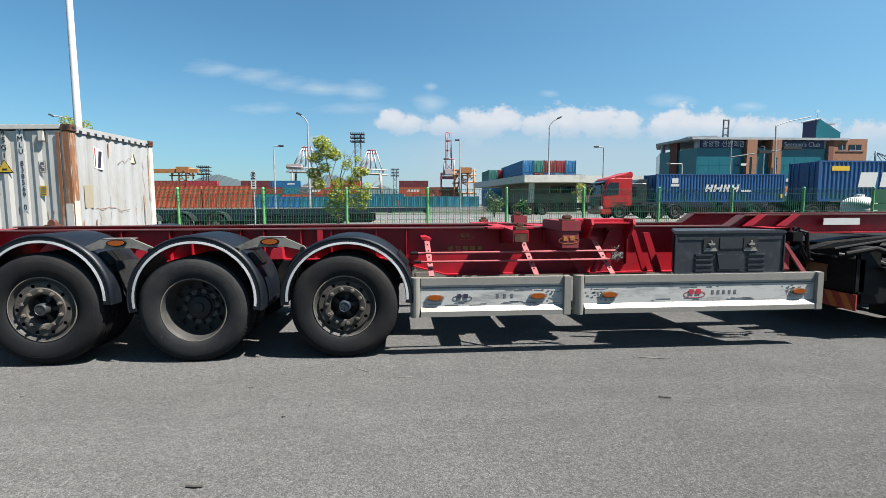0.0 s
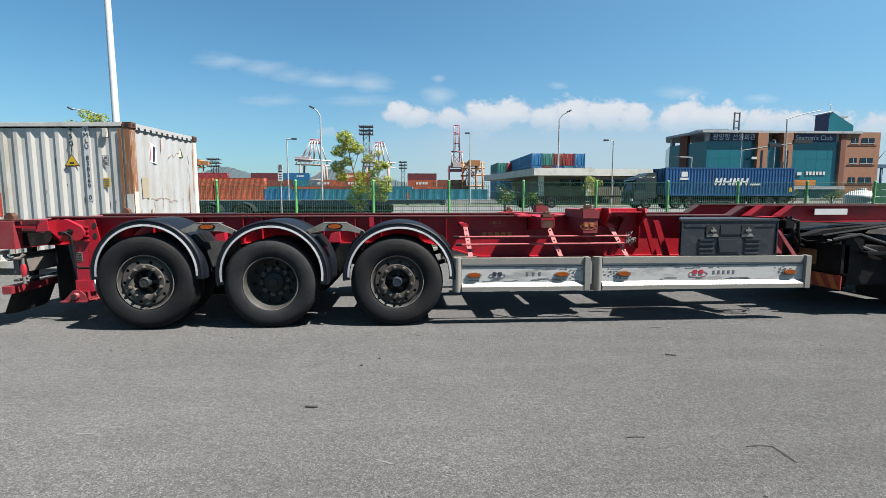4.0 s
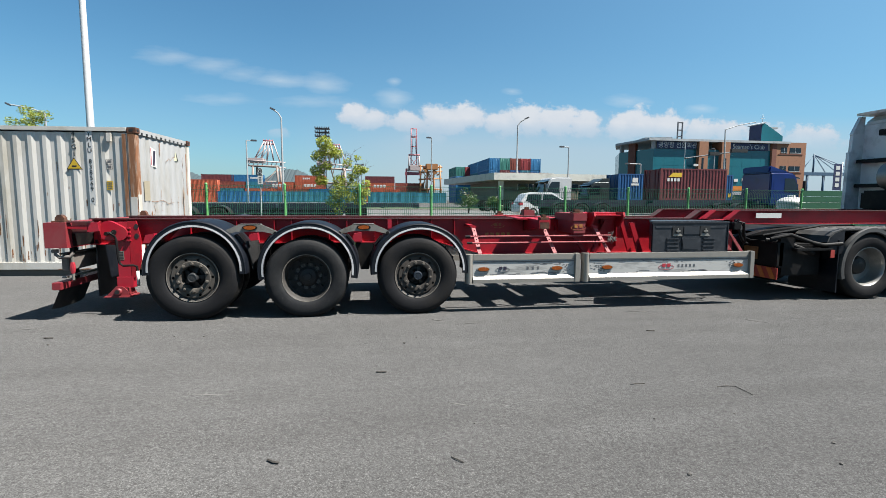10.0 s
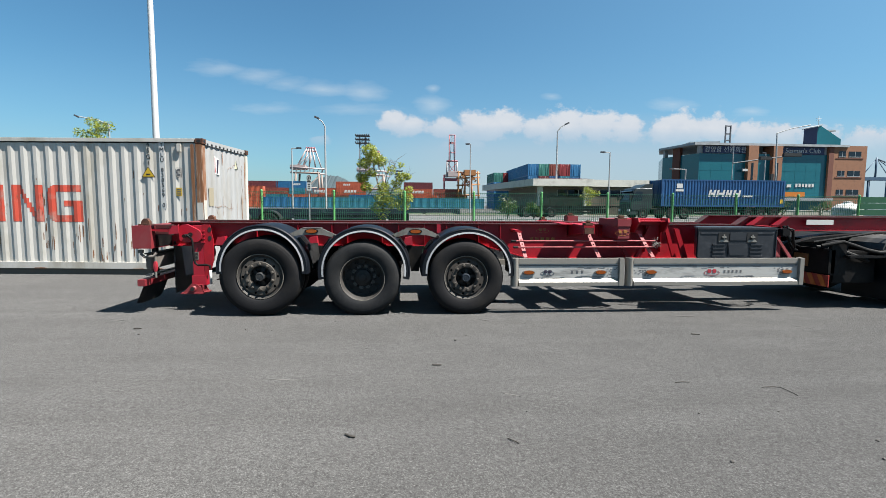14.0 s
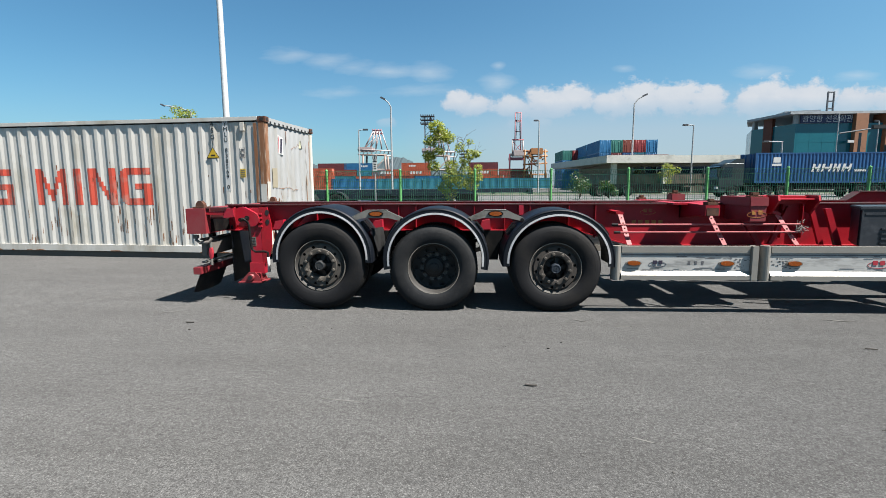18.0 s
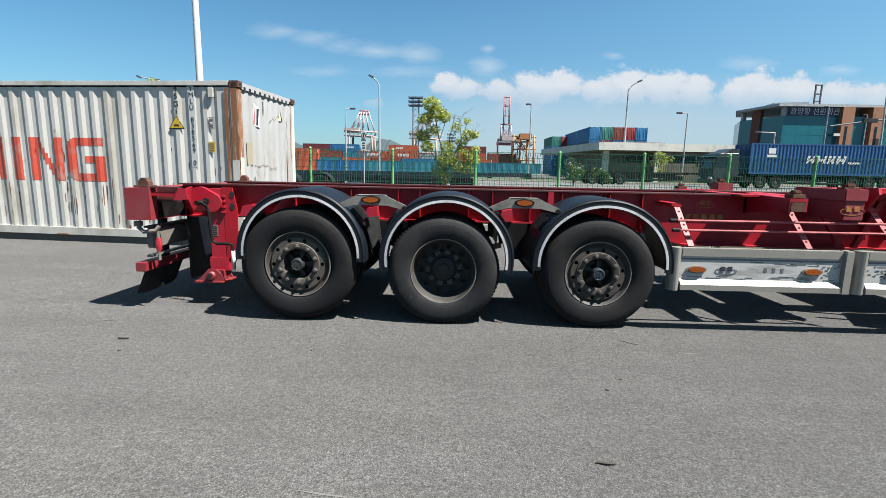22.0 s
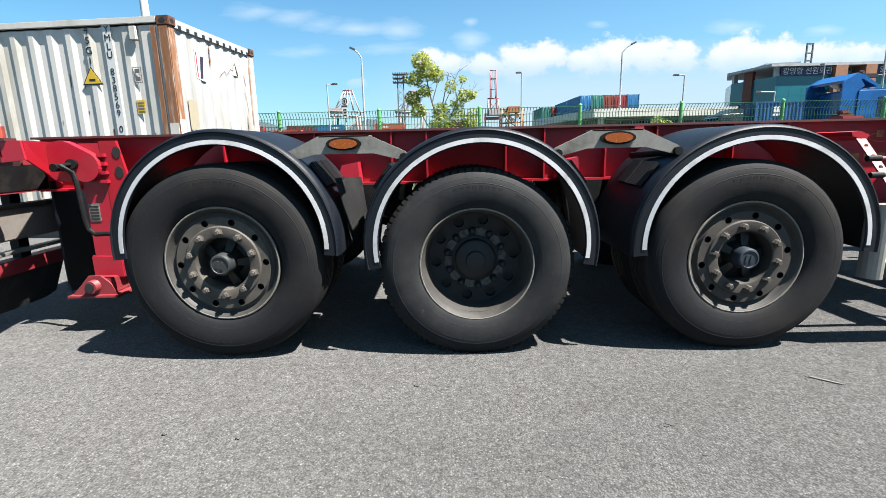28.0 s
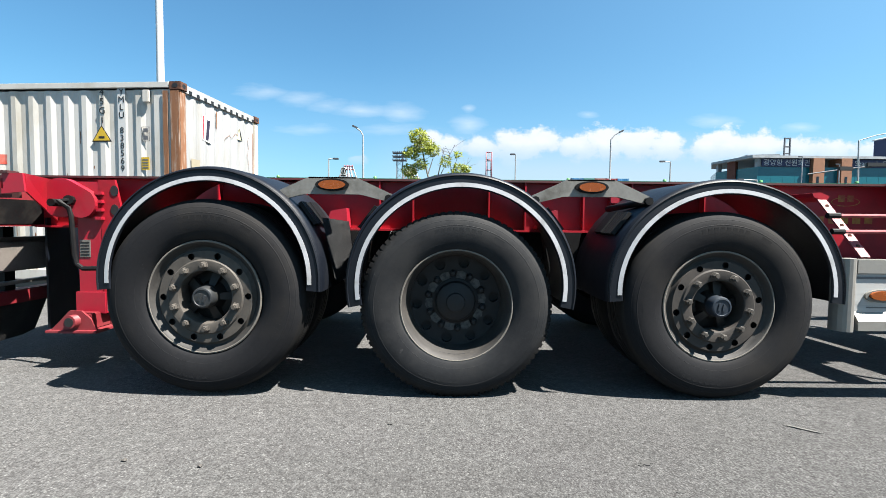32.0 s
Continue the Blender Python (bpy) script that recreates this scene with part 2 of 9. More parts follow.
CAP_BLUE = surf("blue_grey_hub_cap", (0.012, 0.022, 0.038), (0.022, 0.036, 0.056), 0.55, 0.1, 9, 60, 0.1, 120, (0.035, 0.04, 0.045), 0.3, 20)
CAP_GREY = surf("grey_hub_cap", (0.035, 0.038, 0.042), (0.065, 0.07, 0.075), 0.5, 0.3, 9, 60, 0.1, 120, (0.05, 0.05, 0.045), 0.4, 20)
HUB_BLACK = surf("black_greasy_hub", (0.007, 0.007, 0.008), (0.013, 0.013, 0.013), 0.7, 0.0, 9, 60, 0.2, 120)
BLACK = surf("black_plastic", (0.0040, 0.0058, 0.0105), (0.0065, 0.0098, 0.0170), 0.46, 0, 5, 60, 0.12, 150, (0.018, 0.020, 0.024), 0.25, 3, specular=0.28)
FLAP_GREY = surf("dusty_grey_rubber", (0.020, 0.021, 0.023), (0.045, 0.046, 0.048), 0.7, 0, 5, 50, 0.15, 120, (0.07, 0.068, 0.063), 0.35, 4)
BLACK_STEEL = surf("black_chassis_paint", (0.0045, 0.0045, 0.0052), (0.0085, 0.0085, 0.0092), 0.55, 0.0, 6, 60, 0.2, 120, (0.022, 0.020, 0.018), 0.28, 5, specular=0.16)
WHITE_STRIPE = surf("white_reflex_stripe", (0.50, 0.51, 0.53), (0.64, 0.65, 0.67), 0.4, 0, 9, 80, 0, 80, (0.36, 0.36, 0.35), 0.35, 8)
GREY_STEEL = surf("grey_galvanised_steel", (0.22, 0.21, 0.19), (0.34, 0.33, 0.30), 0.55, 0.35, 7, 60, 0.15, 100, (0.13, 0.12, 0.10), 0.45, 6)
ALU = surf("aluminium_profile", (0.33, 0.31, 0.275), (0.42, 0.40, 0.357), 0.45, 0.30, 5, 50, 0.05, 120, (0.31, 0.30, 0.275), 0.45, 5)
PANEL_WHITE = surf("scuffed_white_panel", (0.52, 0.52, 0.50), (0.63, 0.63, 0.61), 0.45, 0, 7, 60, 0.05, 80, (0.27, 0.27, 0.26), 0.32, 7, (0.4, 1, 1.6))
AMBER = surf("amber_lens", (0.29, 0.062, 0.004), (0.38, 0.092, 0.008), 0.25, 0, 40, 200, 0.2, 300)
NAVY_BOX = surf("dark_navy_plastic", (0.011, 0.015, 0.022), (0.016, 0.022, 0.031), 0.5, 0, 5, 80, 0.12, 150, (0.06, 0.065, 0.075), 0.25, 4)
YELLOW = surf("faded_yellow_paint", (0.40, 0.19, 0.02), (0.50, 0.26, 0.035), 0.6, 0, 12, 60, 0, 60, (0.40, 0.02, 0.02), 0.55, 22)
TAIL_BROWN = surf("dusty_lamp_board", (0.150, 0.132, 0.118), (0.215, 0.190, 0.170), 0.65, 0, 5, 60, 0.1, 90, (0.10, 0.09, 0.08), 0.3, 4)
ART_GREY = surf("grey_print", (0.10, 0.10, 0.11), (0.2, 0.2, 0.21), 0.5)
ART_RED = surf("red_print", (0.45, 0.02, 0.04), (0.55, 0.04, 0.06), 0.5)
ART_NAVY = surf("navy_print", (0.02, 0.015, 0.04), (0.04, 0.03, 0.06), 0.5)
OLD_TAN = surf("tan_old_label", (0.33, 0.29, 0.20), (0.42, 0.37, 0.27), 0.8, 0, 8, 40)
C_LABEL = surf("faded_label", (0.62, 0.62, 0.42), (0.72, 0.71, 0.50), 0.6, 0, 8, 40)
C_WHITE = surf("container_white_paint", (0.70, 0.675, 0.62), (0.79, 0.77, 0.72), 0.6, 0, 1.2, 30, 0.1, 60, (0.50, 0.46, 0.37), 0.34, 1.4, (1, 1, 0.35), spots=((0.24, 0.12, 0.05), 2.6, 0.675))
# end wall: cooler white, its colour darkened to hold down the sun on it
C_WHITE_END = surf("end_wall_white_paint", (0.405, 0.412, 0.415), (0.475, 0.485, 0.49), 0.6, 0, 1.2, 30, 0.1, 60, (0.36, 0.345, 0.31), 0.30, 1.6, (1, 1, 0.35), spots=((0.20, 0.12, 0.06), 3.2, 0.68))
C_RUST = surf("streaked_rust", (0.20, 0.075, 0.028), (0.36, 0.16, 0.07), 0.85, 0, 5, 70, 0.4, 90, (0.55, 0.48, 0.40), 0.30, 4, (4, 4, 0.5))
C_LETTER = surf("orange_red_lettering", (0.72, 0.085, 0.045), (0.80, 0.12, 0.07), 0.5, 0, 2, 40, 0, 60, (0.55, 0.3, 0.24), 0.3, 3)
SIGN_YELLOW = surf("warning_yellow", (0.75, 0.47, 0.02), (0.82, 0.55, 0.04), 0.5)
SIGN_BLACK = surf("sign_black", (0.012, 0.012, 0.012), (0.02, 0.02, 0.02), 0.5)
SIGN_WHITE = surf("sign_white", (0.72, 0.72, 0.70), (0.8, 0.8, 0.78), 0.5)
TUFT = surf("frayed_rope", (0.17, 0.165, 0.16), (0.27, 0.265, 0.25), 0.9, 0, 20, 90)
C_SKID = surf("weathered_timber_skid", (0.11, 0.098, 0.082), (0.19, 0.17, 0.145), 0.85, 0, 5, 50, 0.4, 60)
SKID = surf("dark_timber_skid", (0.06, 0.055, 0.05), (0.11, 0.10, 0.09), 0.8, 0, 5, 50, 0.4, 60)
FENCE_GREEN = surf("green_coated_wire", (0.022, 0.145, 0.080), (0.034, 0.19, 0.10), 0.4, 0, 5, 60)
POST_GREEN = surf("light_green_coated_post", (0.12, 0.42, 0.13), (0.17, 0.50, 0.17), 0.4, 0, 4, 60, 0, 60, (0.08, 0.28, 0.10), 0.3, 3)
POLE_WHITE = surf("white_pole_paint", (0.70, 0.72, 0.74), (0.80, 0.81, 0.82), 0.4)


def asphalt():
    mt = bpy.data.materials.new("worn_asphalt")
    mt.use_nodes = True
    n, ln = mt.node_tree.nodes, mt.node_tree.links
    b = n["Principled BSDF"]
    tc = n.new("ShaderNodeTexCoord")

    def tex(s, d, r=0.6):
        t = n.new("ShaderNodeTexNoise")
        t.inputs["Scale"].default_value, t.inputs["Detail"].default_value, t.inputs["Roughness"].default_value = s, d, r
        ln.new(tc.outputs["Object"], t.inputs["Vector"])
        return t.outputs["Fac"]

    def ramp(fac, lo, hi, a=0.0, c=1.0):
        k = n.new("ShaderNodeMapRange")
        for key, v in (("From Min", lo), ("From Max", hi), ("To Min", a), ("To Max", c)):
            k.inputs[key].default_value = v
        ln.new(fac, k.inputs["Value"])
        return k.outputs[0]

    def mix(fac, a, c, blend="MIX"):
        k = n.new("ShaderNodeMix")
        k.data_type, k.blend_type = "RGBA", blend
        if isinstance(fac, float):
            k.inputs["Factor"].default_value = fac
        else:
            ln.new(fac, k.inputs["Factor"])
        for key, v in (("A", a), ("B", c)):
            if isinstance(v, tuple):
                k.inputs[key].default_value = (*v, 1)
            else:
                ln.new(v, k.inputs[key])
        return k.outputs["Result"]

    stones = n.new("ShaderNodeTexVoronoi")
    stones.inputs["Scale"].default_value = 135.0
    ln.new(tc.outputs["Object"], stones.inputs["Vector"])
    sepc = n.new("ShaderNodeSeparateColor")
    ln.new(stones.outputs["Color"], sepc.inputs[0])
    col = mix(ramp(tex(0.35, 6), 0.35, 0.65), (0.0644, 0.0646, 0.0632), (0.0851, 0.0852, 0.0827))
    col = mix(ramp(tex(2.2, 7, 0.65), 0.42, 0.68), col, (0.0605, 0.0608, 0.0596))
    pale = mix(ramp(sepc.outputs[0], 0.80, 0.93), col, (0.1033, 0.1040, 0.1001))
    dark = mix(ramp(sepc.outputs[1], 0.66, 0.86), pale, (0.0349, 0.0340, 0.0334))
    joint = mix(ramp(stones.outputs["Distance"], 0.35, 0.75), dark, (0.0463, 0.0452, 0.0446))
    grain = n.new("ShaderNodeMix")
    grain.data_type, grain.blend_type = "RGBA", "MULTIPLY"
    grain.inputs["Factor"].default_value = 1.0
    both = n.new("ShaderNodeMath")
    both.operation = "MULTIPLY"
    mid = n.new("ShaderNodeMath")
    mid.operation = "MULTIPLY"
    ln.new(ramp(tex(70, 3, 0.6), 0.34, 0.66, 0.78, 1.22), mid.inputs[0])
    ln.new(ramp(tex(30, 4, 0.7), 0.32, 0.68, 0.75, 1.25), mid.inputs[1])
    ln.new(mid.outputs[0], both.inputs[0])
    ln.new(ramp(tex(13, 5, 0.65), 0.34, 0.66, 0.93, 1.08), both.inputs[1])
    ln.new(joint, grain.inputs["A"])
    ln.new(both.outputs[0], grain.inputs["B"])
    joint = grain.outputs["Result"]
    fleck = mix(ramp(tex(26, 6, 0.75), 0.70, 0.76), joint, (0.0313, 0.0303, 0.0296))
    stain = mix(ramp(tex(0.9, 8, 0.7), 0.66, 0.74, 0.0, 0.5), fleck, (0.0455, 0.0446, 0.0434))
    # long faint tyre sweeps and washed-out bands along the lanes
    mp = n.new("ShaderNodeMapping")
    mp.inputs["Scale"].default_value = (0.16, 1.5, 1.0)
    mp.inputs["Rotation"].default_value = (0, 0, radians(-6))
    ln.new(tc.outputs["Object"], mp.inputs[0])
    sw = n.new("ShaderNodeTexNoise")
    sw.inputs["Scale"].default_value, sw.inputs["Detail"].default_value, sw.inputs["Roughness"].default_value = 1.6, 6.0, 0.62
    ln.new(mp.outputs[0], sw.inputs["Vector"])
    sweep = n.new("ShaderNodeMix")
    sweep.data_type, sweep.blend_type = "RGBA", "MULTIPLY"
    sweep.inputs["Factor"].default_value = 1.0
    ln.new(stain, sweep.inputs["A"])
    ln.new(mix(ramp(sw.outputs["Fac"], 0.36, 0.66), (0.94, 0.935, 0.935), (1.10, 1.10, 1.105)), sweep.inputs["B"])
    stain = sweep.outputs["Result"]
    ln.new(stain, b.inputs["Base Color"])
    b.inputs["Roughness"].default_value = 0.9
    b.inputs["Diffuse Roughness"].default_value = 0.55
    b.inputs["Specular IOR Level"].default_value = 0.20
    bp = n.new("ShaderNodeBump")
    bp.inputs["Strength"].default_value, bp.inputs["Distance"].default_value = 0.55, 0.006
    hgt = n.new("ShaderNodeMath")
    hgt.operation = "SUBTRACT"
    ln.new(tex(60, 4, 0.7), hgt.inputs[0])
    ln.new(stones.outputs["Distance"], hgt.inputs[1])
    ln.new(hgt.outputs[0], bp.inputs["Height"])
    ln.new(bp.outputs[0], b.inputs["Normal"])
    return mt


ASPHALT = asphalt()


def leaf_surface(name, c1, c2):
    """Thin leaves: part of the light passes through them."""
    mt = surf(name, c1, c2, 0.5, 0, 1.5, 25)
    n, ln = mt.node_tree.nodes, mt.node_tree.links
    b, out = n["Principled BSDF"], n["Material Output"]
    tr = n.new("ShaderNodeBsdfTranslucent")
    ln.new(b.inputs["Base Color"].links[0].from_socket, tr.inputs["Color"])
    mx = n.new("ShaderNodeMixShader")
    mx.inputs[0].default_value = 0.45
    ln.new(b.outputs[0], mx.inputs[1])
    ln.new(tr.outputs[0], mx.inputs[2])
    ln.new(mx.outputs[0], out.inputs["Surface"])
    return mt


# ---- mesh helpers ----
def finish(bm, smooth=False):
    bmesh.ops.recalc_face_normals(bm, faces=bm.faces)
    if smooth:
        for f in bm.faces:
            f.smooth = True
        for e in bm.edges:
            if len(e.link_faces) == 2 and e.calc_face_angle(0) > 0.6:
                e.smooth = False
    return bm


def part(name, bm, material, parent=None, label="", smooth=False, at=None):
    """Links a bmesh as one mesh object under a thing or a part; it may hold several material slots."""
    finish(bm, smooth)
    me = bpy.data.meshes.new(name)
    bm.to_mesh(me)
    bm.free()
    for mt in material if isinstance(material, (list, tuple)) else [material]:
        me.materials.append(mt)
    ob = new(name, me)
    ob.parent = parent
    if at is not None:
        ob.matrix_basis = at
    if label:
        ob["label"] = label
    return ob


def again(ob, parent, m, label=""):
    """The same mesh once more, as a part of another parent."""
    k = new(ob.name.split(".")[0], ob.data)
    k.parent, k.matrix_basis = parent, m
    if label:
        k["label"] = label
    return k


def thing(name, label, category, at=None, group="", kind=""):
    e = new(name)
    e.empty_display_size = 0.3
    if at is not None:
        e.matrix_basis = at
    return tagged(e, label, category, group, kind)


def box(bm, x0, x1, y0, y1, z0, z1, bev=0.0, mi=0):
    vs = [bm.verts.new(p) for p in ((x0, y0, z0), (x1, y0, z0), (x1, y1, z0), (x0, y1, z0), (x0, y0, z1), (x1, y0, z1), (x1, y1, z1), (x0, y1, z1))]
    fs = [bm.faces.new([vs[i] for i in q]) for q in ((3, 2, 1, 0), (4, 5, 6, 7), (0, 1, 5, 4), (1, 2, 6, 5), (2, 3, 7, 6), (3, 0, 4, 7))]
    for f in fs:
        f.material_index = mi
    if bev:
        es = {e for f in fs for e in f.edges}
        r = bmesh.ops.bevel(bm, geom=list(es), offset=bev, segments=2, affect="EDGES")
        for f in r["faces"]:
            f.material_index = mi
    return bm


def prism(bm, pts, axis, a0, a1, mi=0):
    """A polygon drawn in the plane across an axis (y: x, z; x: y, z; z: x, y), pulled from a0 to a1."""
    def put(p, a):
        return {"y": (p[0], a, p[1]), "x": (a, p[0], p[1]), "z": (p[0], p[1], a)}[axis]
    lo = [bm.verts.new(put(p, a0)) for p in pts]
    hi = [bm.verts.new(put(p, a1)) for p in pts]
    fs = [bm.faces.new(lo), bm.faces.new(list(reversed(hi)))]
    k = len(pts)
    for i in range(k):
        fs.append(bm.faces.new((lo[i], lo[(i + 1) % k], hi[(i + 1) % k], hi[i])))
    for f in fs:
        f.material_index = mi
    return bm


def tube(bm, pts, r, seg=10, mi=0, cap=True, r1=None):
    """A round bar along points."""
    pts = [Vector(p) for p in pts]
    rings = []
    for i, p in enumerate(pts):
        d = (pts[min(i + 1, len(pts) - 1)] - pts[max(i - 1, 0)]).normalized()
        a = d.cross((0, 0, 1))
        a = a.normalized() if a.length > 0.05 else d.cross((0, 1, 0)).normalized()
        b = d.cross(a)
        rr = r if r1 is None else r + (r1 - r) * i / (len(pts) - 1)
        rings.append([bm.verts.new(p + rr * (math.cos(k * math.tau / seg) * a + math.sin(k * math.tau / seg) * b)) for k in range(seg)])
    for q, w in zip(rings, rings[1:]):
        for k in range(seg):
            f = bm.faces.new((q[k], q[(k + 1) % seg], w[(k + 1) % seg], w[k]))
            f.material_index = mi
            f.smooth = True
    if cap:
        for q in (rings[0], rings[-1]):
            bm.faces.new(q).material_index = mi
    return bm


def lathe(bm, prof, seg=48, mi=0, closed=False, centre=(0, 0, 0), a0=0.0, a1=math.tau):
    """Rows of (radius, y) turned about the y axis."""
    full = a1 - a0 > math.tau - 1e-6
    cx, cy, cz = centre
    steps = seg if full else seg + 1
    rings = []
    for k in range(steps):
        a = a0 + (a1 - a0) * k / seg
        c, s = math.cos(a), math.sin(a)
        rings.append([bm.verts.new((cx + r * c, cy + y, cz + r * s)) for r, y in prof])
    n = len(prof)
    for k in range(seg):
        q, w = rings[k], rings[(k + 1) % steps]
        for i in range(n if closed else n - 1):
            j = (i + 1) % n
            f = bm.faces.new((q[i], q[j], w[j], w[i]))
            f.material_index = mi
    if closed and not full:
        bm.faces.new(rings[0]).material_index = mi
        bm.faces.new(list(reversed(rings[-1]))).material_index = mi
    return bm


def disc_with_holes(bm, y, r0, r1, holes, seg=60, mi=0):
    """A flat ring across the y axis, pierced by round holes (x, z, r)."""
    loops = [(0, 0, r1, seg), (0, 0, r0, seg)] + [(x, z, r, 12) for x, z, r in holes]
    edges = []
    for x, z, r, k in loops:
        vs = [bm.verts.new((x + r * math.cos(i * math.tau / k), y, z + r * math.sin(i * math.tau / k))) for i in range(k)]
        edges += [bm.edges.new((vs[i], vs[(i + 1) % k])) for i in range(k)]
    r = bmesh.ops.triangle_fill(bm, use_beauty=True, use_dissolve=False, edges=edges)
    for g in r["geom"]:
        if isinstance(g, bmesh.types.BMFace):
            g.material_index = mi
    return bm


def ellipse(cx, cz, rx, rz, k=24):
    return [(cx + rx * math.cos(i * math.tau / k), cz + rz * math.sin(i * math.tau / k)) for i in range(k)]


def ring(bm, cx, cz, rx, rz, w, y0, y1, k=32, mi=0):
    """An upright oval band."""
    for i in range(k):
        a, b = i * math.tau / k, (i + 1) * math.tau / k
        q = [(cx + (rx - d) * math.cos(t), cz + (rz - d) * math.sin(t)) for t, d in ((a, 0), (b, 0), (b, w), (a, w))]
        prism(bm, q, "y", y0, y1, mi)
    return bm


def words(text, size, m, material, parent, name="lettering", label="", depth=0.002, spacing=1.0):
    cu = bpy.data.curves.new(name, "FONT")
    cu.body, cu.size, cu.extrude, cu.align_x, cu.align_y, cu.space_character = text, size, depth, "CENTER", "CENTER", spacing
    tmp = bpy.data.objects.new(name, cu)
    scene.collection.objects.link(tmp)
    bpy.context.view_layer.update()
    me = bpy.data.meshes.new_from_object(tmp.evaluated_get(bpy.context.evaluated_depsgraph_get()))
    bpy.data.objects.remove(tmp)
    bpy.data.curves.remove(cu)
    me.materials.clear()
    me.materials.append(material)
    ob = new(name, me)
    ob.parent, ob.matrix_basis = parent, m
    if label:
        ob["label"] = label
    return ob


# ---- ground ----
def build_ground():
    bm = bmesh.new()
    xs = [-2500, -300, -60, -20, -8, 0, 8, 20, 60, 300, 2500]
    ys = [-2500, -200, -30, -8, -2, -0.9, 0, 1, 2, 4, 8, 13, 30, 120, 600, 3500]
    fall = {0: -0.006, 1: -0.028, 2: -0.045, 4: -0.070, 8: -0.085}
    g = [[bm.verts.new((x, y, 0.35 if y > 12 else fall.get(y, 0))) for x in xs] for y in ys]
    for a, b in zip(g, g[1:]):
        for i in range(len(xs) - 1):
            bm.faces.new((a[i], a[i + 1], b[i + 1], b[i]))
    tagged(part("ground", bm, ASPHALT), "worn grey asphalt of a truck park with pale stone chips", "ground", kind="structure")


build_ground()

# ---- semi trailer: a red skeletal container chassis on three axles ----
AXLES = (-2.816, -1.440, 0.002)
HUB_Z = 0.518
# per axle: hub height, tyre size, set outwards
STANCE = ((0.542, 1.028, -0.018), (0.508, 0.984, -0.014), (0.517, 0.998, -0.018))
RIM_SIZE = (0.985, 0.98, 0.972)
TRAILER = thing("semi_trailer", "red skeletal container semi-trailer with three axles and black fenders", "trailer", pose(0, 0, 0))


def tyre_mesh(lugs):
    bm = bmesh.new()
    prof = [(0.286, 0.050), (0.298, 0.016), (0.312, 0.000), (0.330, -0.010), (0.362, -0.019), (0.405, -0.024), (0.440, -0.023), (0.468, -0.017), (0.490, -0.006), (0.507, 0.008), (0.518, 0.023), (0.523, 0.040)]
    for gy in (0.095, 0.140, 0.185):
        prof += [(0.523, gy - 0.008), (0.511, gy - 0.006), (0.511, gy + 0.006), (0.523, gy + 0.008)]
    prof += [(0.523, 0.236), (0.518, 0.252), (0.507, 0.266), (0.490, 0.278), (0.440, 0.292), (0.380, 0.288), (0.312, 0.262), (0.286, 0.240)]
    lathe(bm, prof, 72, 0, True)
    # raised rings on the sidewall
    for r in (0.355, 0.448, 0.476):
        yy = {0.355: -0.0165, 0.448: -0.0215, 0.476: -0.0125}[r]
        lathe(bm, [(r - 0.005, yy + 0.002), (r - 0.002, yy - 0.0004), (r + 0.002, yy - 0.0004), (r + 0.005, yy + 0.002)], 72, 0, True)
    # raised lettering bars that cannot be read, in bands round the sidewall
    def band(r, a0, n, step, tall, wide, deep):
        for i in range(n):
            m = Matrix.Rotation(-(a0 + i * step), 4, "Y") @ Matrix.Translation((r, deep, 0))
            vs = [bm.verts.new(m @ Vector(p)) for p in ((-tall, -0.002, -wide), (tall, -0.002, -wide), (tall, -0.002, wide), (-tall, -0.002, wide), (-tall, 0.006, -wide), (tall, 0.006, -wide), (tall, 0.006, wide), (-tall, 0.006, wide))]
            for q in ((0, 1, 2, 3), (4, 5, 6, 7), (0, 1, 5, 4), (1, 2, 6, 5), (2, 3, 7, 6), (3, 0, 4, 7)):
                bm.faces.new([vs[k] for k in q])
    band(0.420, 1.28, 8, 0.078, 0.017, 0.011, -0.0219)
    band(0.420, 1.02, 1, 0.1, 0.018, 0.030, -0.0219)
    band(0.420, 4.25, 7, 0.078, 0.013, 0.010, -0.0219)
    band(0.412, 5.75, 9, 0.060, 0.011, 0.007, -0.0219)
    band(0.412, 0.05, 6, 0.055, 0.010, 0.006, -0.0219)
    band(0.412, 2.75, 10, 0.050, 0.009, 0.006, -0.0219)
    for side in ((-0.008, 0.046), (0.230, 0.278)):
        for k in range(lugs):
            a = k * math.tau / lugs
            m = Matrix.Rotation(-a, 4, "Y")
            w = 0.0125 if lugs > 60 else 0.016
            y0, y1 = side
            vs = [bm.verts.new(m @ Vector(p)) for p in ((0.486, y0, -w), (0.5265, y0 + 0.030, -w), (0.5265, y1, -w), (0.495, y1, -w), (0.486, y0, w), (0.5265, y0 + 0.030, w), (0.5265, y1, w), (0.495, y1, w))]
            for q in ((0, 1, 2, 3), (4, 5, 6, 7), (0, 1, 5, 4), (1, 2, 6, 5), (2, 3, 7, 6), (3, 0, 4, 7)):
                bm.faces.new([vs[i] for i in q])
    # the shoulder and tread are a darker rubber than the dusty sidewall
    for fc in bm.faces:
        p = fc.calc_center_median()
        if math.hypot(p.x, p.z) > 0.499:
            fc.material_index = 1
    return bm


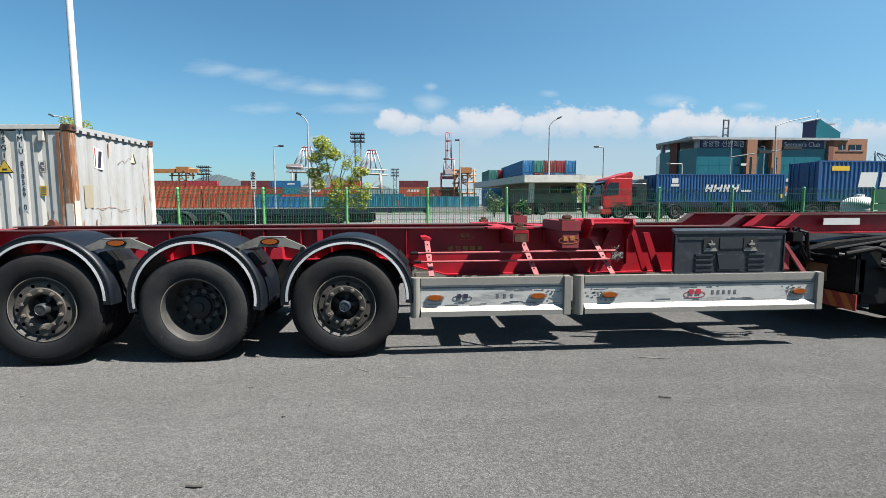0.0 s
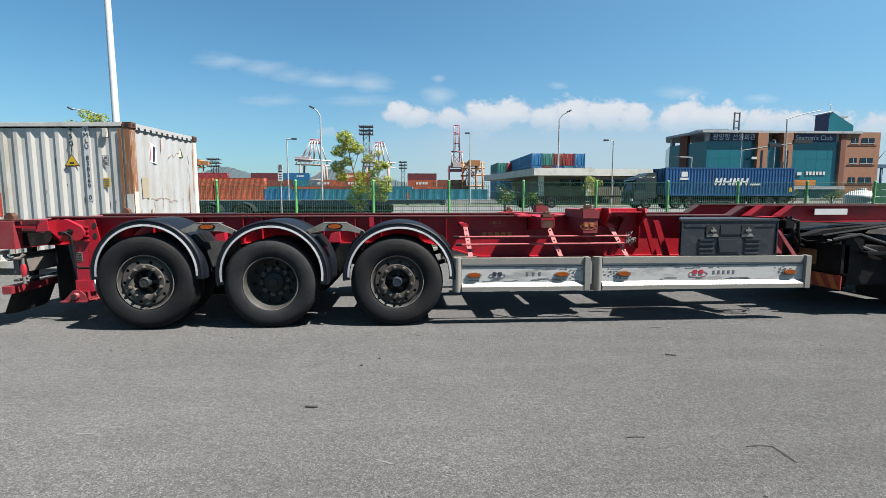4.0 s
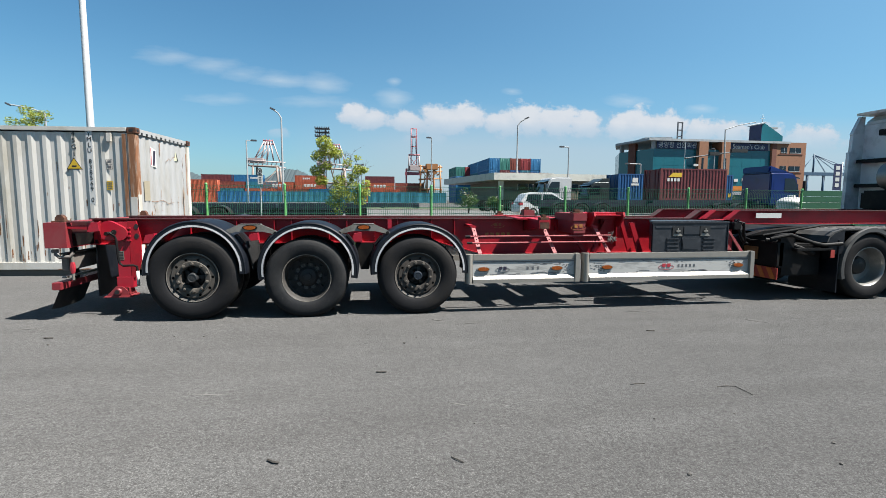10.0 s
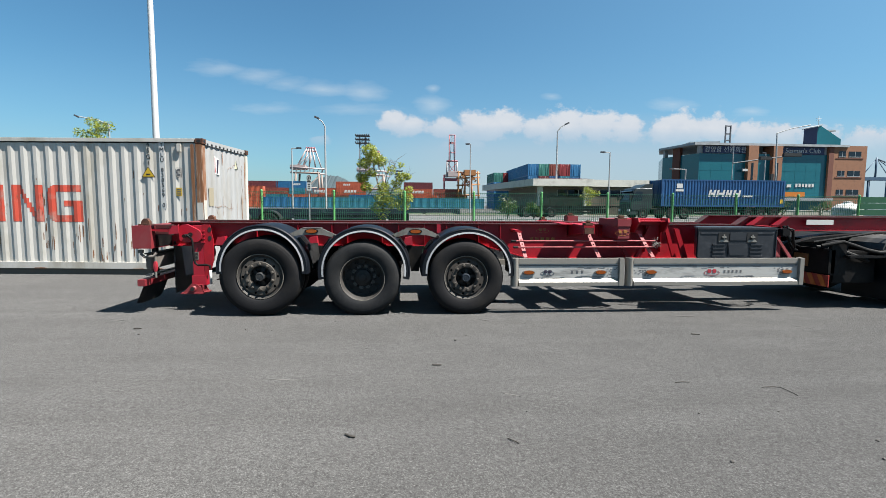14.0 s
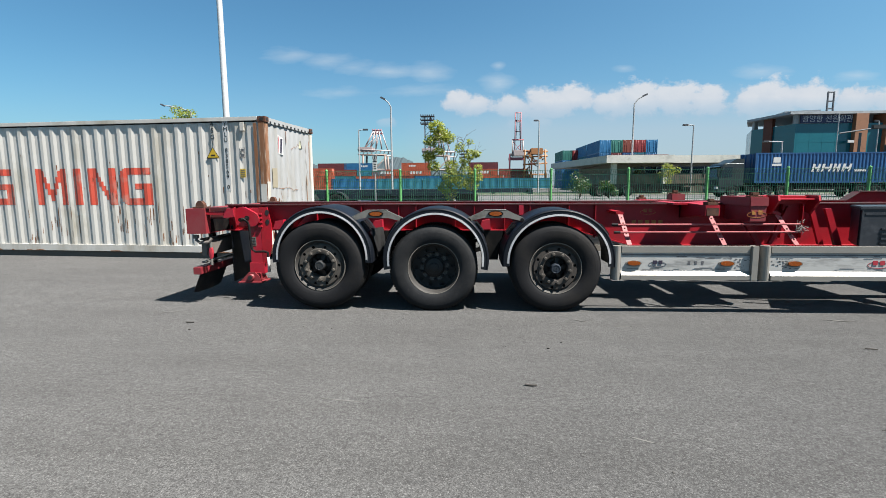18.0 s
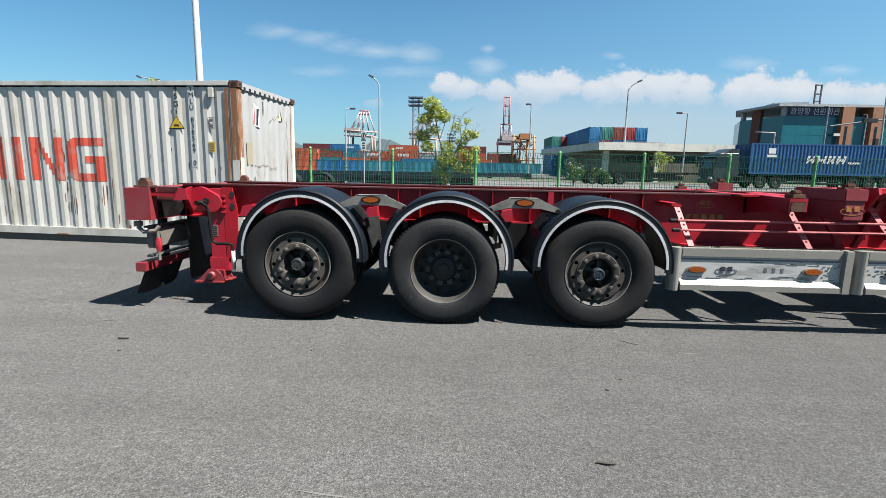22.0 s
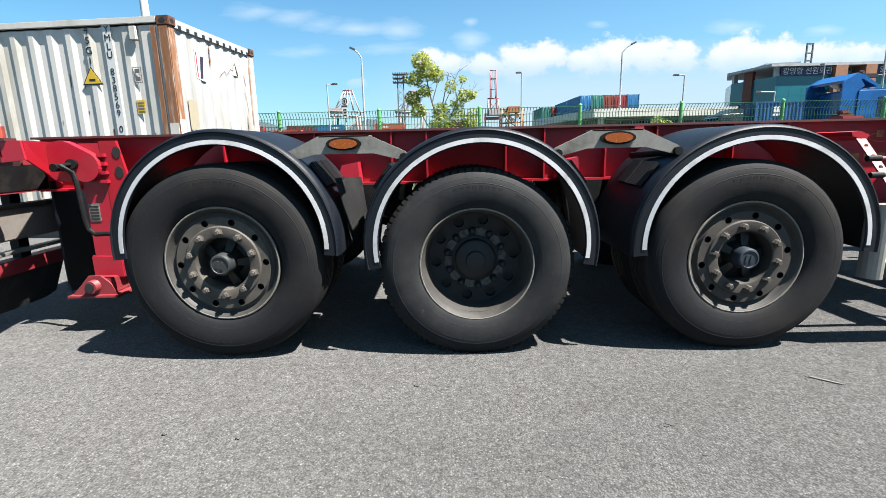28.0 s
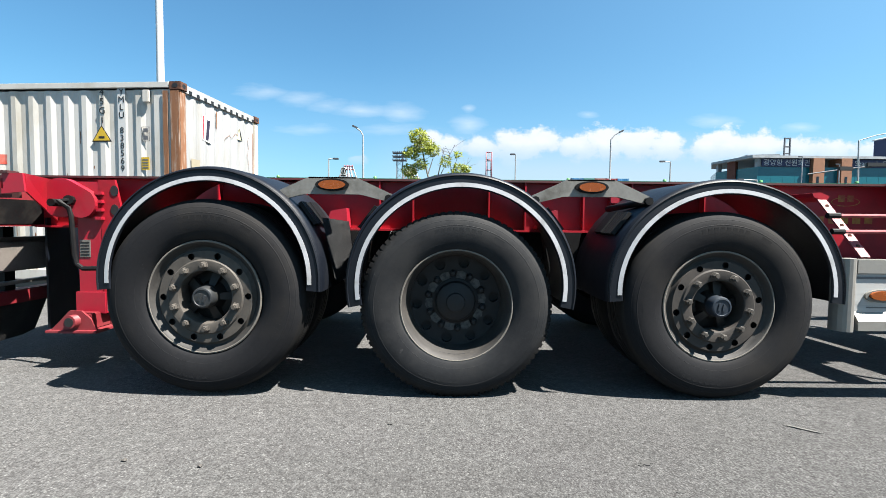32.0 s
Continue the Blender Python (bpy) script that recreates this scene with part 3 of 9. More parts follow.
def rim_outward(parent, m):
    """A rim whose pressed disc faces outwards, with ten nuts, hand holes and a hub with a cap."""
    bm = bmesh.new()
    lathe(bm, [(0.317, 0.022), (0.318, 0.006), (0.308, 0.001), (0.300, 0.006), (0.293, 0.020), (0.284, 0.032), (0.276, 0.036)], 64, 2)
    lathe(bm, [(0.276, 0.036), (0.266, 0.030), (0.258, 0.016)], 64)
    holes = [(0.236 * math.cos(a), 0.236 * math.sin(a), 0.0185) for a in (k * math.tau / 10 + math.pi / 10 for k in range(10))]
    disc_with_holes(bm, 0.016, 0.212, 0.258, holes)
    for x, z, r in holes:
        lathe(bm, [(r, 0.016), (r, 0.050), (0.001, 0.050)], 12, 1, False, (x, 0, z))
    lathe(bm, [(0.212, 0.016), (0.204, 0.008), (0.156, 0.006), (0.149, 0.009), (0.145, 0.020), (0.142, 0.120)], 64)
    rim = part("rim", bm, [RIM, BLACK_STEEL, RIM_FLANGE], parent, "dusty grey steel rim", True, m)
    bm = bmesh.new()
    lathe(bm, [(0.318, 0.006), (0.3165, 0.0005), (0.311, -0.001), (0.307, 0.001)], 64)
    part("rim_lip", bm, RIM_DUST, rim, "thin pale worn lip of the rim", True)
    nut = None
    for k in range(10):
        a = k * math.tau / 10
        m = pose(0.177 * math.cos(a), 0, 0.177 * math.sin(a))
        if nut is None:
            bm = bmesh.new()
            lathe(bm, [(0.024, 0.008), (0.024, 0.002), (0.019, 0.001), (0.019, -0.016), (0.016, -0.019), (0.0115, -0.019), (0.0115, -0.028), (0.001, -0.028)], 6)
            nut = part("wheel_nut", bm, RIM, rim, "worn steel wheel nut", False, m)
        else:
            again(nut, rim, m, "worn steel wheel nut")
    bm = bmesh.new()
    lathe(bm, [(0.142, 0.115), (0.085, 0.095), (0.070, 0.060), (0.062, 0.030)], 32)
    for k in range(5):
        a = k * math.tau / 5 + 0.3
        mm = Matrix.Rotation(-a, 4, "Y")
        vs = [bm.verts.new(mm @ Vector(p)) for p in ((0.05, 0.04, -0.016), (0.138, 0.070, -0.026), (0.138, 0.11, -0.026), (0.05, 0.11, -0.016), (0.05, 0.04, 0.016), (0.138, 0.070, 0.026), (0.138, 0.11, 0.026), (0.05, 0.11, 0.016))]
        for q in ((0, 1, 2, 3), (4, 5, 6, 7), (0, 1, 5, 4), (1, 2, 6, 5), (2, 3, 7, 6), (3, 0, 4, 7)):
            bm.faces.new([vs[i] for i in q])
    part("hub", bm, RIM_DARK, rim, "dark greasy hub with five ribs", True)
    bm = bmesh.new()
    lathe(bm, [(0.062, 0.032), (0.060, -0.016), (0.054, -0.028), (0.046, -0.030), (0.044, -0.026), (0.001, -0.026)], 28)
    box(bm, -0.020, -0.006, -0.030, -0.025, -0.020, 0.020)
    box(bm, 0.006, 0.020, -0.030, -0.025, -0.020, 0.020)
    part("hub_cap", bm, CAP_GREY, rim, "grey round hub cap with a raised mark", True)
    return rim


def rim_inward(parent, m):
    """A deep dish rim with the hub drum far inside."""
    bm = bmesh.new()
    lathe(bm, [(0.317, 0.022), (0.319, 0.004), (0.309, 0.000), (0.300, 0.008), (0.290, 0.040), (0.286, 0.060), (0.280, 0.075), (0.274, 0.175), (0.268, 0.190)], 64, 2)
    holes = [(0.230 * math.cos(a), 0.230 * math.sin(a), 0.031) for a in (k * math.tau / 10 + math.pi / 10 for k in range(10))]
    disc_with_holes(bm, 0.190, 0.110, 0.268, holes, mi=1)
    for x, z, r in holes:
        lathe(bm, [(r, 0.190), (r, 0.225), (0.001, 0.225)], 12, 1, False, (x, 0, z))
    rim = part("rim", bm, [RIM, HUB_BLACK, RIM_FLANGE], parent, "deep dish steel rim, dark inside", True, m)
    bm = bmesh.new()
    lathe(bm, [(0.319, 0.004), (0.3175, -0.0015), (0.312, -0.003), (0.308, -0.001)], 64)
    part("rim_lip", bm, RIM_DUST, rim, "thin pale worn lip of the rim", True)
    nut = None
    for k in range(10):
        a = k * math.tau / 10
        m = pose(0.1655 * math.cos(a), 0, 0.1655 * math.sin(a))
        if nut is None:
            bm = bmesh.new()
            lathe(bm, [(0.022, 0.191), (0.020, 0.182), (0.0165, 0.180), (0.0165, 0.155), (0.010, 0.150), (0.001, 0.150)], 6)
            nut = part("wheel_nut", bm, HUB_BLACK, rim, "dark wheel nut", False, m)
        else:
            again(nut, rim, m, "dark wheel nut")
    bm = bmesh.new()
    lathe(bm, [(0.136, 0.195), (0.136, 0.170), (0.120, 0.162), (0.112, 0.135), (0.095, 0.125), (0.070, 0.120), (0.056, 0.115), (0.052, 0.095), (0.034, 0.090), (0.001, 0.090)], 32)
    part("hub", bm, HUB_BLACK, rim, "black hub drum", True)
    for k in range(10):
        bm = bmesh.new()
        a = (k + 0.5) * math.tau / 10
        prism(bm, [(r * math.cos(a + d), r * math.sin(a + d)) for r, d in ((0.138, -0.20), (0.176, -0.17), (0.184, 0.0), (0.176, 0.17), (0.138, 0.20))], "y", 0.178, 0.192)
        part("dust_patch", bm, PATCH_WHITE, rim, "pale dusty patch between the nuts")
    return rim


def build_wheels():
    lug, plain = tyre_mesh(84), tyre_mesh(0)
    masters = {}
    for i, x in enumerate(AXLES):
        for side in (0, 1):
            turn = 0.0 if side == 0 else 180.0
            hub_z, size, out = STANCE[i]
            at = pose(x, out if side == 0 else 2.5 - out, hub_z, 0, 0, turn)
            spin = Matrix.Diagonal((size * 1.025, 1, size, 1))  # sagging a little under the load
            small = pose(0, 0, 0, 0, (17, 12.5, 8.8)[i], 0) @ Matrix.Diagonal((RIM_SIZE[i], 1, RIM_SIZE[i], 1))
            w = new("wheel")
            w.parent, w.matrix_basis = TRAILER, at
            w["label"] = "dusty black tyre on a steel rim"
            key = "lug" if i == 1 else "plain"
            if key not in masters:
                masters[key] = part("tyre", lug if i == 1 else plain, [TYRE_GREY if i == 1 else TYRE, TREAD], w, "worn black tyre with raised lettering", True, spin)
                masters["rim" + key] = (rim_inward if i == 1 else rim_outward)(w, small)
            else:
                again(masters[key], w, spin, "worn black tyre with raised lettering")
                r = masters["rim" + key]
                k = again(r, w, small, r["label"])
                if i == 2:
                    k.data = r.data.copy()
                    k.data.materials[0] = RIM_BROWN
                    k["label"] = "brown dusty steel rim"
                for c in r.children:
                    cc = again(c, k, c.matrix_basis, c["label"])
                    if i == 2 and c.name.startswith("hub_cap"):
                        cc.data = c.data.copy()
                        cc.data.materials[0] = CAP_BLUE
                        cc["label"] = "blue-grey round hub cap with a raised mark"
            again(masters[key], w, pose(0, 0.335, 0) @ Matrix.Diagonal((size * 1.02, 1, size, 1)), "inner twin tyre")
    for x in AXLES:
        bm = bmesh.new()
        tube(bm, [(x, 0.25, HUB_Z), (x, 2.25, HUB_Z)], 0.068, 16)
        for y in (0.62, 1.88):
            lathe(bm, [(0.07, 0), (0.20, 0.01), (0.20, 0.12), (0.07, 0.13)], 24, 0, True, (x, y, HUB_Z))
        part("axle", bm, BLACK_STEEL, TRAILER, "black axle tube", True)


build_wheels()


# per axle: middle, height of the arc's middle, width, degrees that the ends reach down
FENDERS = ((-2.786, 0.637, 0.995, 0.0), (-1.415, 0.617, 1.030, 6.0), (0.035, 0.598, 1.070, 0.0))


def build_fenders():
    for fx, fz, wide, wrap in FENDERS:
        base = None
        for side in (0, 1):
            at = (pose(fx, 0, fz) if side == 0 else pose(fx, 2.5, fz, 0, 0, 180)) @ Matrix.Diagonal((wide, 1, 1, 1))
            if base is None:
                bm = bmesh.new()
                a0, a1 = radians(-5.5 - wrap), radians(185.5 + wrap)
                shell = [(0.532, -0.030), (0.536, -0.038), (0.595, -0.034), (0.611, -0.020), (0.618, 0.004), (0.620, 0.610), (0.610, 0.610), (0.608, 0.010), (0.601, -0.012), (0.591, -0.026), (0.536, -0.030)]
                lathe(bm, shell, 56, 0, True, (0, 0, 0), a0, a1)
                base = part("fender", bm, BLACK, TRAILER, "rounded black plastic fender with a white edge stripe", True, at)
                bm = bmesh.new()
                lathe(bm, [(0.539, -0.0385), (0.539, -0.0415), (0.561, -0.0395), (0.561, -0.0365)], 56, 0, True, (0, 0, 0), radians(-2 - wrap), radians(182 + wrap))
                stripe = part("stripe", bm, WHITE_STRIPE, base, "white reflective edge stripe", True)
                # raised bead near the outer rim
                bm = bmesh.new()
                lathe(bm, [(0.596, -0.034), (0.600, -0.040), (0.607, -0.036), (0.606, -0.026)], 56, 0, True, (0, 0, 0), a0, a1)
                bead = part("bead", bm, BLACK, base, "", True)
                clamps = []
                for ang in (36, 144):
                    a = radians(ang)
                    m = Matrix.Rotation(-a, 4, "Y") @ Matrix.Translation((0.622, 0, 0))
                    bm = bmesh.new()
                    teeth = [(0.0, 0.075)]
                    for k in range(5):
                        teeth += [(0.020, 0.080 + k * 0.034), (0.020, 0.098 + k * 0.034), (0.008, 0.103 + k * 0.034), (0.008, 0.109 + k * 0.034)]
                    teeth += [(0.026, 0.250), (0.026, 0.38), (0.0, 0.38)]
                    prism(bm, teeth, "z", -0.075, 0.075)
                    bmesh.ops.transform(bm, matrix=m, verts=bm.verts)
                    clamps.append(part("clamp", bm, BLACK_STEEL, base, "black ribbed fender clamp"))
            else:
                f = again(base, TRAILER, at, base["label"])
                again(stripe, f, Matrix.Identity(4), stripe["label"])
                again(bead, f, Matrix.Identity(4))
                for k in clamps:
                    again(k, f, Matrix.Identity(4), k["label"])
    # ribbed rubber flap that hangs inside the rear fender's front end
    for y0, s in ((0.06, 1), (2.44, -1)):
        bm = bmesh.new()
        rows = []
        for i in range(9):
            u = i / 8
            x, z = -2.205 + 0.075 * u, 0.985 - 0.36 * u
            rows.append([bm.verts.new((x + 0.07 * k / 7 * (1 - 0.5 * u) + 0.008 * (k % 2), y0 + s * (0.05 + 0.40 * k / 7), z - 0.02 * k / 7)) for k in range(8)])
        for a, b in zip(rows, rows[1:]):
            for k in range(7):
                bm.faces.new((a[k], a[k + 1], b[k + 1], b[k]))
        bmesh.ops.solidify(bm, geom=bm.faces[:], thickness=0.010)
        part("fender_flap", bm, FLAP_GREY, TRAILER, "dusty grey ribbed rubber flap behind the fender", True)
    # lamp brackets between the fenders
    for side in (0, 1):
        for x in (-2.125, -0.705):
            bm = bmesh.new()
            y0, y1 = (0.020, 0.045) if side == 0 else (2.455, 2.48)
            pts = [(-0.345, 1.085), (-0.32, 1.118), (-0.13, 1.205), (0.13, 1.205), (0.32, 1.118), (0.345, 1.085), (0.30, 1.075), (0.15, 1.112), (-0.15, 1.112), (-0.30, 1.075)]
            prism(bm, [(x + a, b) for a, b in pts], "y", y0, y1)
            box(bm, x - 0.13, x + 0.13, y0, y1 + (0.10 if side == 0 else -0.10), 1.198, 1.206)
            b = part("lamp_bracket", bm, GREY_STEEL, TRAILER, "bent grey steel lamp bracket")
            s = -1 if side == 0 else 1
            yf = y0 if side == 0 else y1
            bm = bmesh.new()
            prism(bm, ellipse(x, 1.163, 0.092, 0.034), "y", yf, yf + s * 0.012)
            z = part("bezel", bm, BLACK_STEEL, b, "dark oval bezel")
            bm = bmesh.new()
            prism(bm, ellipse(x, 1.163, 0.072, 0.025), "y", yf + s * 0.010, yf + s * 0.024)
            part("lens", bm, AMBER, b, "amber oval side lamp")
            bm = bmesh.new()
            for a in (-0.31, 0.31):
                tube(bm, [(x + a, yf - s * 0.0, 1.09), (x + a, yf + s * 0.03, 1.09)], 0.022, 8)
                tube(bm, [(x + a, yf, 1.09), (x + a * 0.8, yf - s * 0.45, 1.06)], 0.02, 8)
            part("bracket_bolt", bm, BLACK_STEEL, b)["kind"] = "stuff"


build_fenders()


def build_frame():
    tops = [(-4.30, 1.243), (4.46, 1.243), (4.64, 1.372), (9.2, 1.372)]
    bots = [(-4.30, 0.918), (0.36, 0.918), (1.06, 0.722), (4.40, 0.722), (4.62, 0.80), (4.95, 1.170), (9.2, 1.170)]
    for y in (0.745, 1.755):
        bm = bmesh.new()
        prism(bm, tops + bots[::-1], "y", y - 0.006, y + 0.006)
        beam = part("main_beam", bm, RED, TRAILER, "deep red painted steel I-beam with scuffed flanges")
        for line, up in ((tops, 1), (bots, -1)):
            for (xa, za), (xb, zb) in zip(line, line[1:]):
                bm = bmesh.new()
                prism(bm, [(xa - 0.004, za), (xb + 0.004, zb), (xb + 0.004, zb + up * 0.014), (xa - 0.004, za + up * 0.014)], "y", y - 0.076, y + 0.076)
                part("flange", bm, RED_WORN if up > 0 else RED, beam, "scuffed red flange")
        for x in (-3.05, -2.45, -1.95, -1.72, -1.2, -0.95, -0.55, -0.22, 0.28, 0.62, 2.95, 3.2):
            z0 = 0.92 if x < 0.3 else 0.73
            s = -1 if y < 1 else 1
            bm = bmesh.new()
            box(bm, x - 0.005, x + 0.005, min(y, y + s * 0.07), max(y, y + s * 0.07), z0 + (0.08 if x > 0.3 else 0.0), 1.243)
            part("stiffener", bm, RED, beam)
    for x in (-3.2, -2.3, -1.6, -0.8, 0.1, 0.9, 2.9, 3.7, 4.3, 5.6, 6.6):
        bm = bmesh.new()
        zt, zb = (1.19, 1.06) if x < 4.4 else (1.33, 1.21)
        box(bm, x - 0.04, x + 0.04, 0.751, 1.749, zb, zt, 0.004)
        part("cross_member", bm, RED, TRAILER)
    # unseen plates added between the beams, to shade the ground below
    for x0, x1 in ((-3.9, -3.0), (-2.6, -1.7), (-1.2, -0.35), (0.0, 1.25), (1.55, 2.15), (2.45, 3.10), (3.45, 4.70)):
        bm = bmesh.new()
        box(bm, x0, x1, 0.757, 1.743, 1.00, 1.02, 0.003)
        part("belly_plate", bm, RED_WORN, TRAILER, "unseen dark red plate added between the beams to shade the ground")
    for y, s in ((0.70, -1), (1.80, 1)):
        bm = bmesh.new()
        box(bm, -0.372, -0.308, *sorted((y, y + s * 0.03)), 1.105, 1.243, 0.004)
        part("beam_stub", bm, RED_BRIGHT, TRAILER, "sunlit red stub plate on the beam")
    # suspension hangers and air bags seen between the wheels
    for y in (0.70, 1.80):
        for x in (-3.45, -2.12, -0.70):
            bm = bmesh.new()
            prism(bm, [(x - 0.13, 0.905), (x + 0.13, 0.905), (x + 0.06, 0.52), (x - 0.06, 0.52)], "y", y - 0.05, y + 0.05)
            part("spring_hanger", bm, BLACK_STEEL, TRAILER, "black spring hanger")
            bm = bmesh.new()
            prism(bm, [(x - 0.185, 0.925), (x - 0.035, 0.925), (x - 0.045, 1.055), (x - 0.15, 1.035)], "y", y - 0.09, y + 0.03)
            part("gusset_box", bm, RED_BRIGHT, TRAILER, "sunlit red gusset box")
        for i, x in enumerate(AXLES):
            bm = bmesh.new()
            arc = [(x - 0.60 + 1.2 * k / 10, 0.64 - 0.10 * math.sin(math.pi * k / 10)) for k in range(11)]
            prism(bm, arc + [(a, b + 0.05) for a, b in arc[::-1]], "y", y - 0.04, y + 0.04)
            part("leaf_spring", bm, BLACK_STEEL, TRAILER, "black leaf spring over the axle")
    # rear bolster
    bm = bmesh.new()
    prism(bm, [(-4.545, 0.910), (-4.545, 1.222), (-4.30, 1.222), (-4.30, 0.910)], "y", 0.15, 2.40)
    part("rear_bolster", bm, RED_DUSTY, TRAILER, "dark red rear bolster beam with chamfered ends")
    # black strip laid over the bolster's side in place of its shade
    bm = bmesh.new()
    box(bm, -4.30, -4.295, 0.27, 2.28, 0.925, 1.085)
    part("bolster_recess", bm, BLACK_STEEL, TRAILER, "black strip for the shade in the hollow side of the rear bolster")
    for s in (-1, 1):
        y = 0.18 if s < 0 else 2.32
        # open side of the bolster: a bar under the deck plate, a bent gusset and a black plate for the shade behind
        bm = bmesh.new()
        box(bm, -4.30, -4.03, *sorted((y + s * 0.01, y - s * 0.07)), 1.224, 1.238)
        part("deck_plate", bm, RED_WORN, TRAILER, "scuffed dark red deck plate over the outrigger")
        bm = bmesh.new()
        prism(bm, [(-4.30, 1.150), (-4.07, 1.135), (-4.07, 1.192), (-4.30, 1.180)], "y", *sorted((y + 0.002, y - s * 0.05)))
        part("outrigger_bar", bm, RED, TRAILER, "red bar under the deck plate")
        bm = bmesh.new()
        box(bm, -4.30, -4.06, *sorted((y - s * 0.10, y - s * 0.115)), 1.085, 1.224)
        part("outrigger", bm, RED_WORN, TRAILER, "dark red outrigger plate")
        bm = bmesh.new()
        near, far = y + 0.002, y - s * 0.58
        prism(bm, [(-4.075, 1.224), (-3.955, 1.224), (-3.945, 1.118), (-4.080, 1.105)], "y", *sorted((near, near - s * 0.014)))
        part("gusset_plate", bm, RED_BRIGHT, TRAILER, "red gusset plate at the end of the outrigger")
        bm = bmesh.new()
        sheet = [(near - s * 0.014, -3.950, 1.224), (near - s * 0.014, -3.945, 1.118), (far, -4.205, 0.940), (far, -4.195, 1.224)]
        va, vb = [bm.verts.new((q[1], q[0], q[2])) for q in sheet], [bm.verts.new((q[1] - 0.012, q[0], q[2])) for q in sheet]
        bm.faces.new(va)
        bm.faces.new(vb[::-1])
        for i in range(4):
            bm.faces.new((va[i], vb[i], vb[(i + 1) % 4], va[(i + 1) % 4]))
        part("gusset_web", bm, RED, TRAILER, "red web that tapers down to the beam")
        # the void's deep shade, put in as a black sheet
        bm = bmesh.new()
        prism(bm, [(-4.295, 0.93), (-4.10, 0.96), (-3.80, 1.0), (-3.80, 1.20), (-4.295, 1.20)], "y", *sorted((y - s * 0.60, y - s * 0.62)))
        part("inner_plate", bm, BLACK_STEEL, TRAILER, "black plate for the deep shade inside the outrigger")
        bm = bmesh.new()
        x, yy, z = -4.42, 0.29 if s < 0 else 2.55, 1.222
        box(bm, x - 0.075, x + 0.075, yy - 0.075, yy + 0.075, z, z + 0.022, 0.004)
        prism(bm, [(x - 0.055, z + 0.022), (x + 0.055, z + 0.022), (x + 0.05, z + 0.06), (x + 0.02, z + 0.095), (x - 0.02, z + 0.095), (x - 0.05, z + 0.06)], "y", yy - 0.035, yy + 0.035)
        part("twist_lock", bm, RUST, TRAILER, "rusty container twist lock")
    # landing legs with gear cover, crank and foot
    for s in (-1, 1):
        y = 0.58 if s < 0 else 1.92
        back = y - s * 0.16
        bm = bmesh.new()
        box(bm, -3.945, -3.780, *sorted((y, back)), 0.36, 1.21, 0.006)
        box(bm, -3.965, -3.760, *sorted((y + s * 0.01, back)), 0.33, 0.48, 0.006)
        leg = part("landing_leg", bm, RED_BRIGHT, TRAILER, "bright red landing leg with oval gear cover and foot")
        bm = bmesh.new()
        prism(bm, [(-3.775, 0.44), (-3.700, 0.52), (-3.650, 0.70), (-3.645, 1.0), (-3.690, 1.222), (-3.800, 1.222), (-3.785, 0.94)], "y", *sorted((y + s * 0.002, y - s * 0.02)))
        part("side_plate", bm, RED, leg)
        for z in (1.12, 1.065, 1.01, 0.955):
            bm = bmesh.new()
            box(bm, -3.810, -3.760, *sorted((y + s * 0.03, y - s * 0.02)), z, z + 0.024, 0.004)
            part("bolt_lug", bm, RED_BRIGHT, leg)
        for z in (1.150, 1.025):
            bm = bmesh.new()
            prism(bm, ellipse(-3.692, z, 0.026, 0.036, 20), "y", *sorted((y + s * 0.002, y + s * 0.006)))
            part("bolt_hole", bm, SIGN_BLACK, leg, "dark round hole in the plate")
        bm = bmesh.new()
        cov = [(-4.010 + 0.128 * math.cos(t), 1.10 + 0.128 * math.sin(t)) for t in (math.pi / 3 + k * math.pi / 12 for k in range(17))]
        cov += [(-3.880 + 0.095 * math.cos(t), 1.065 + 0.095 * math.sin(t)) for t in (-2.0 + k * math.pi / 12 for k in range(13))]
        prism(bm, cov, "y", *sorted((y, y + s * 0.055)))
        part("gear_cover", bm, RED_BRIGHT, leg, "bright red oval gear cover")
        bm = bmesh.new()
        tube(bm, [(-3.990, y, 1.065), (-3.990, y + s * 0.16, 1.065)], 0.025, 10)
        tube(bm, [(-3.955, y, 1.08), (-3.925, y + s * 0.10, 1.085)], 0.03, 10)
        tube(bm, [(-3.925, y + s * 0.06, 1.085), (-3.945, y + s * 0.15, 1.075), (-3.900, y + s * 0.13, 1.03), (-3.885, y + s * 0.13, 0.98), (-3.872, y + s * 0.13, 0.74), (-3.858, y + s * 0.13, 0.675), (-3.820, y + s * 0.13, 0.645), (-3.700, y + s * 0.13, 0.648), (-3.655, y + s * 0.13, 0.635), (-3.648, y + s * 0.13, 0.57)], 0.015, 8)
        part("crank", bm, BLACK_STEEL, leg, "bent black crank handle", True)
        bm = bmesh.new()
        tube(bm, [(-3.648, y + s * 0.13, 0.575), (-3.646, y + s * 0.13, 0.375)], 0.019, 10)
        part("crank_grip", bm, SIGN_WHITE, leg, "white crank grip")
        bm = bmesh.new()
        box(bm, -4.08, -3.745, y - 0.13, y + 0.13, 0.222, 0.240, 0.004)
        for yy in (y - 0.10, y + 0.085):
            prism(bm, [(-4.06, 0.240), (-3.765, 0.240), (-3.80, 0.31), (-3.86, 0.365), (-3.94, 0.365), (-4.0, 0.30)], "y", yy, yy + 0.015)
        box(bm, -3.955, -3.80, y - 0.085, y + 0.085, 0.24, 0.345, 0.006)
        tube(bm, [(-3.905, y + s * 0.15, 0.300), (-3.905, y - s * 0.15, 0.300)], 0.042, 14)
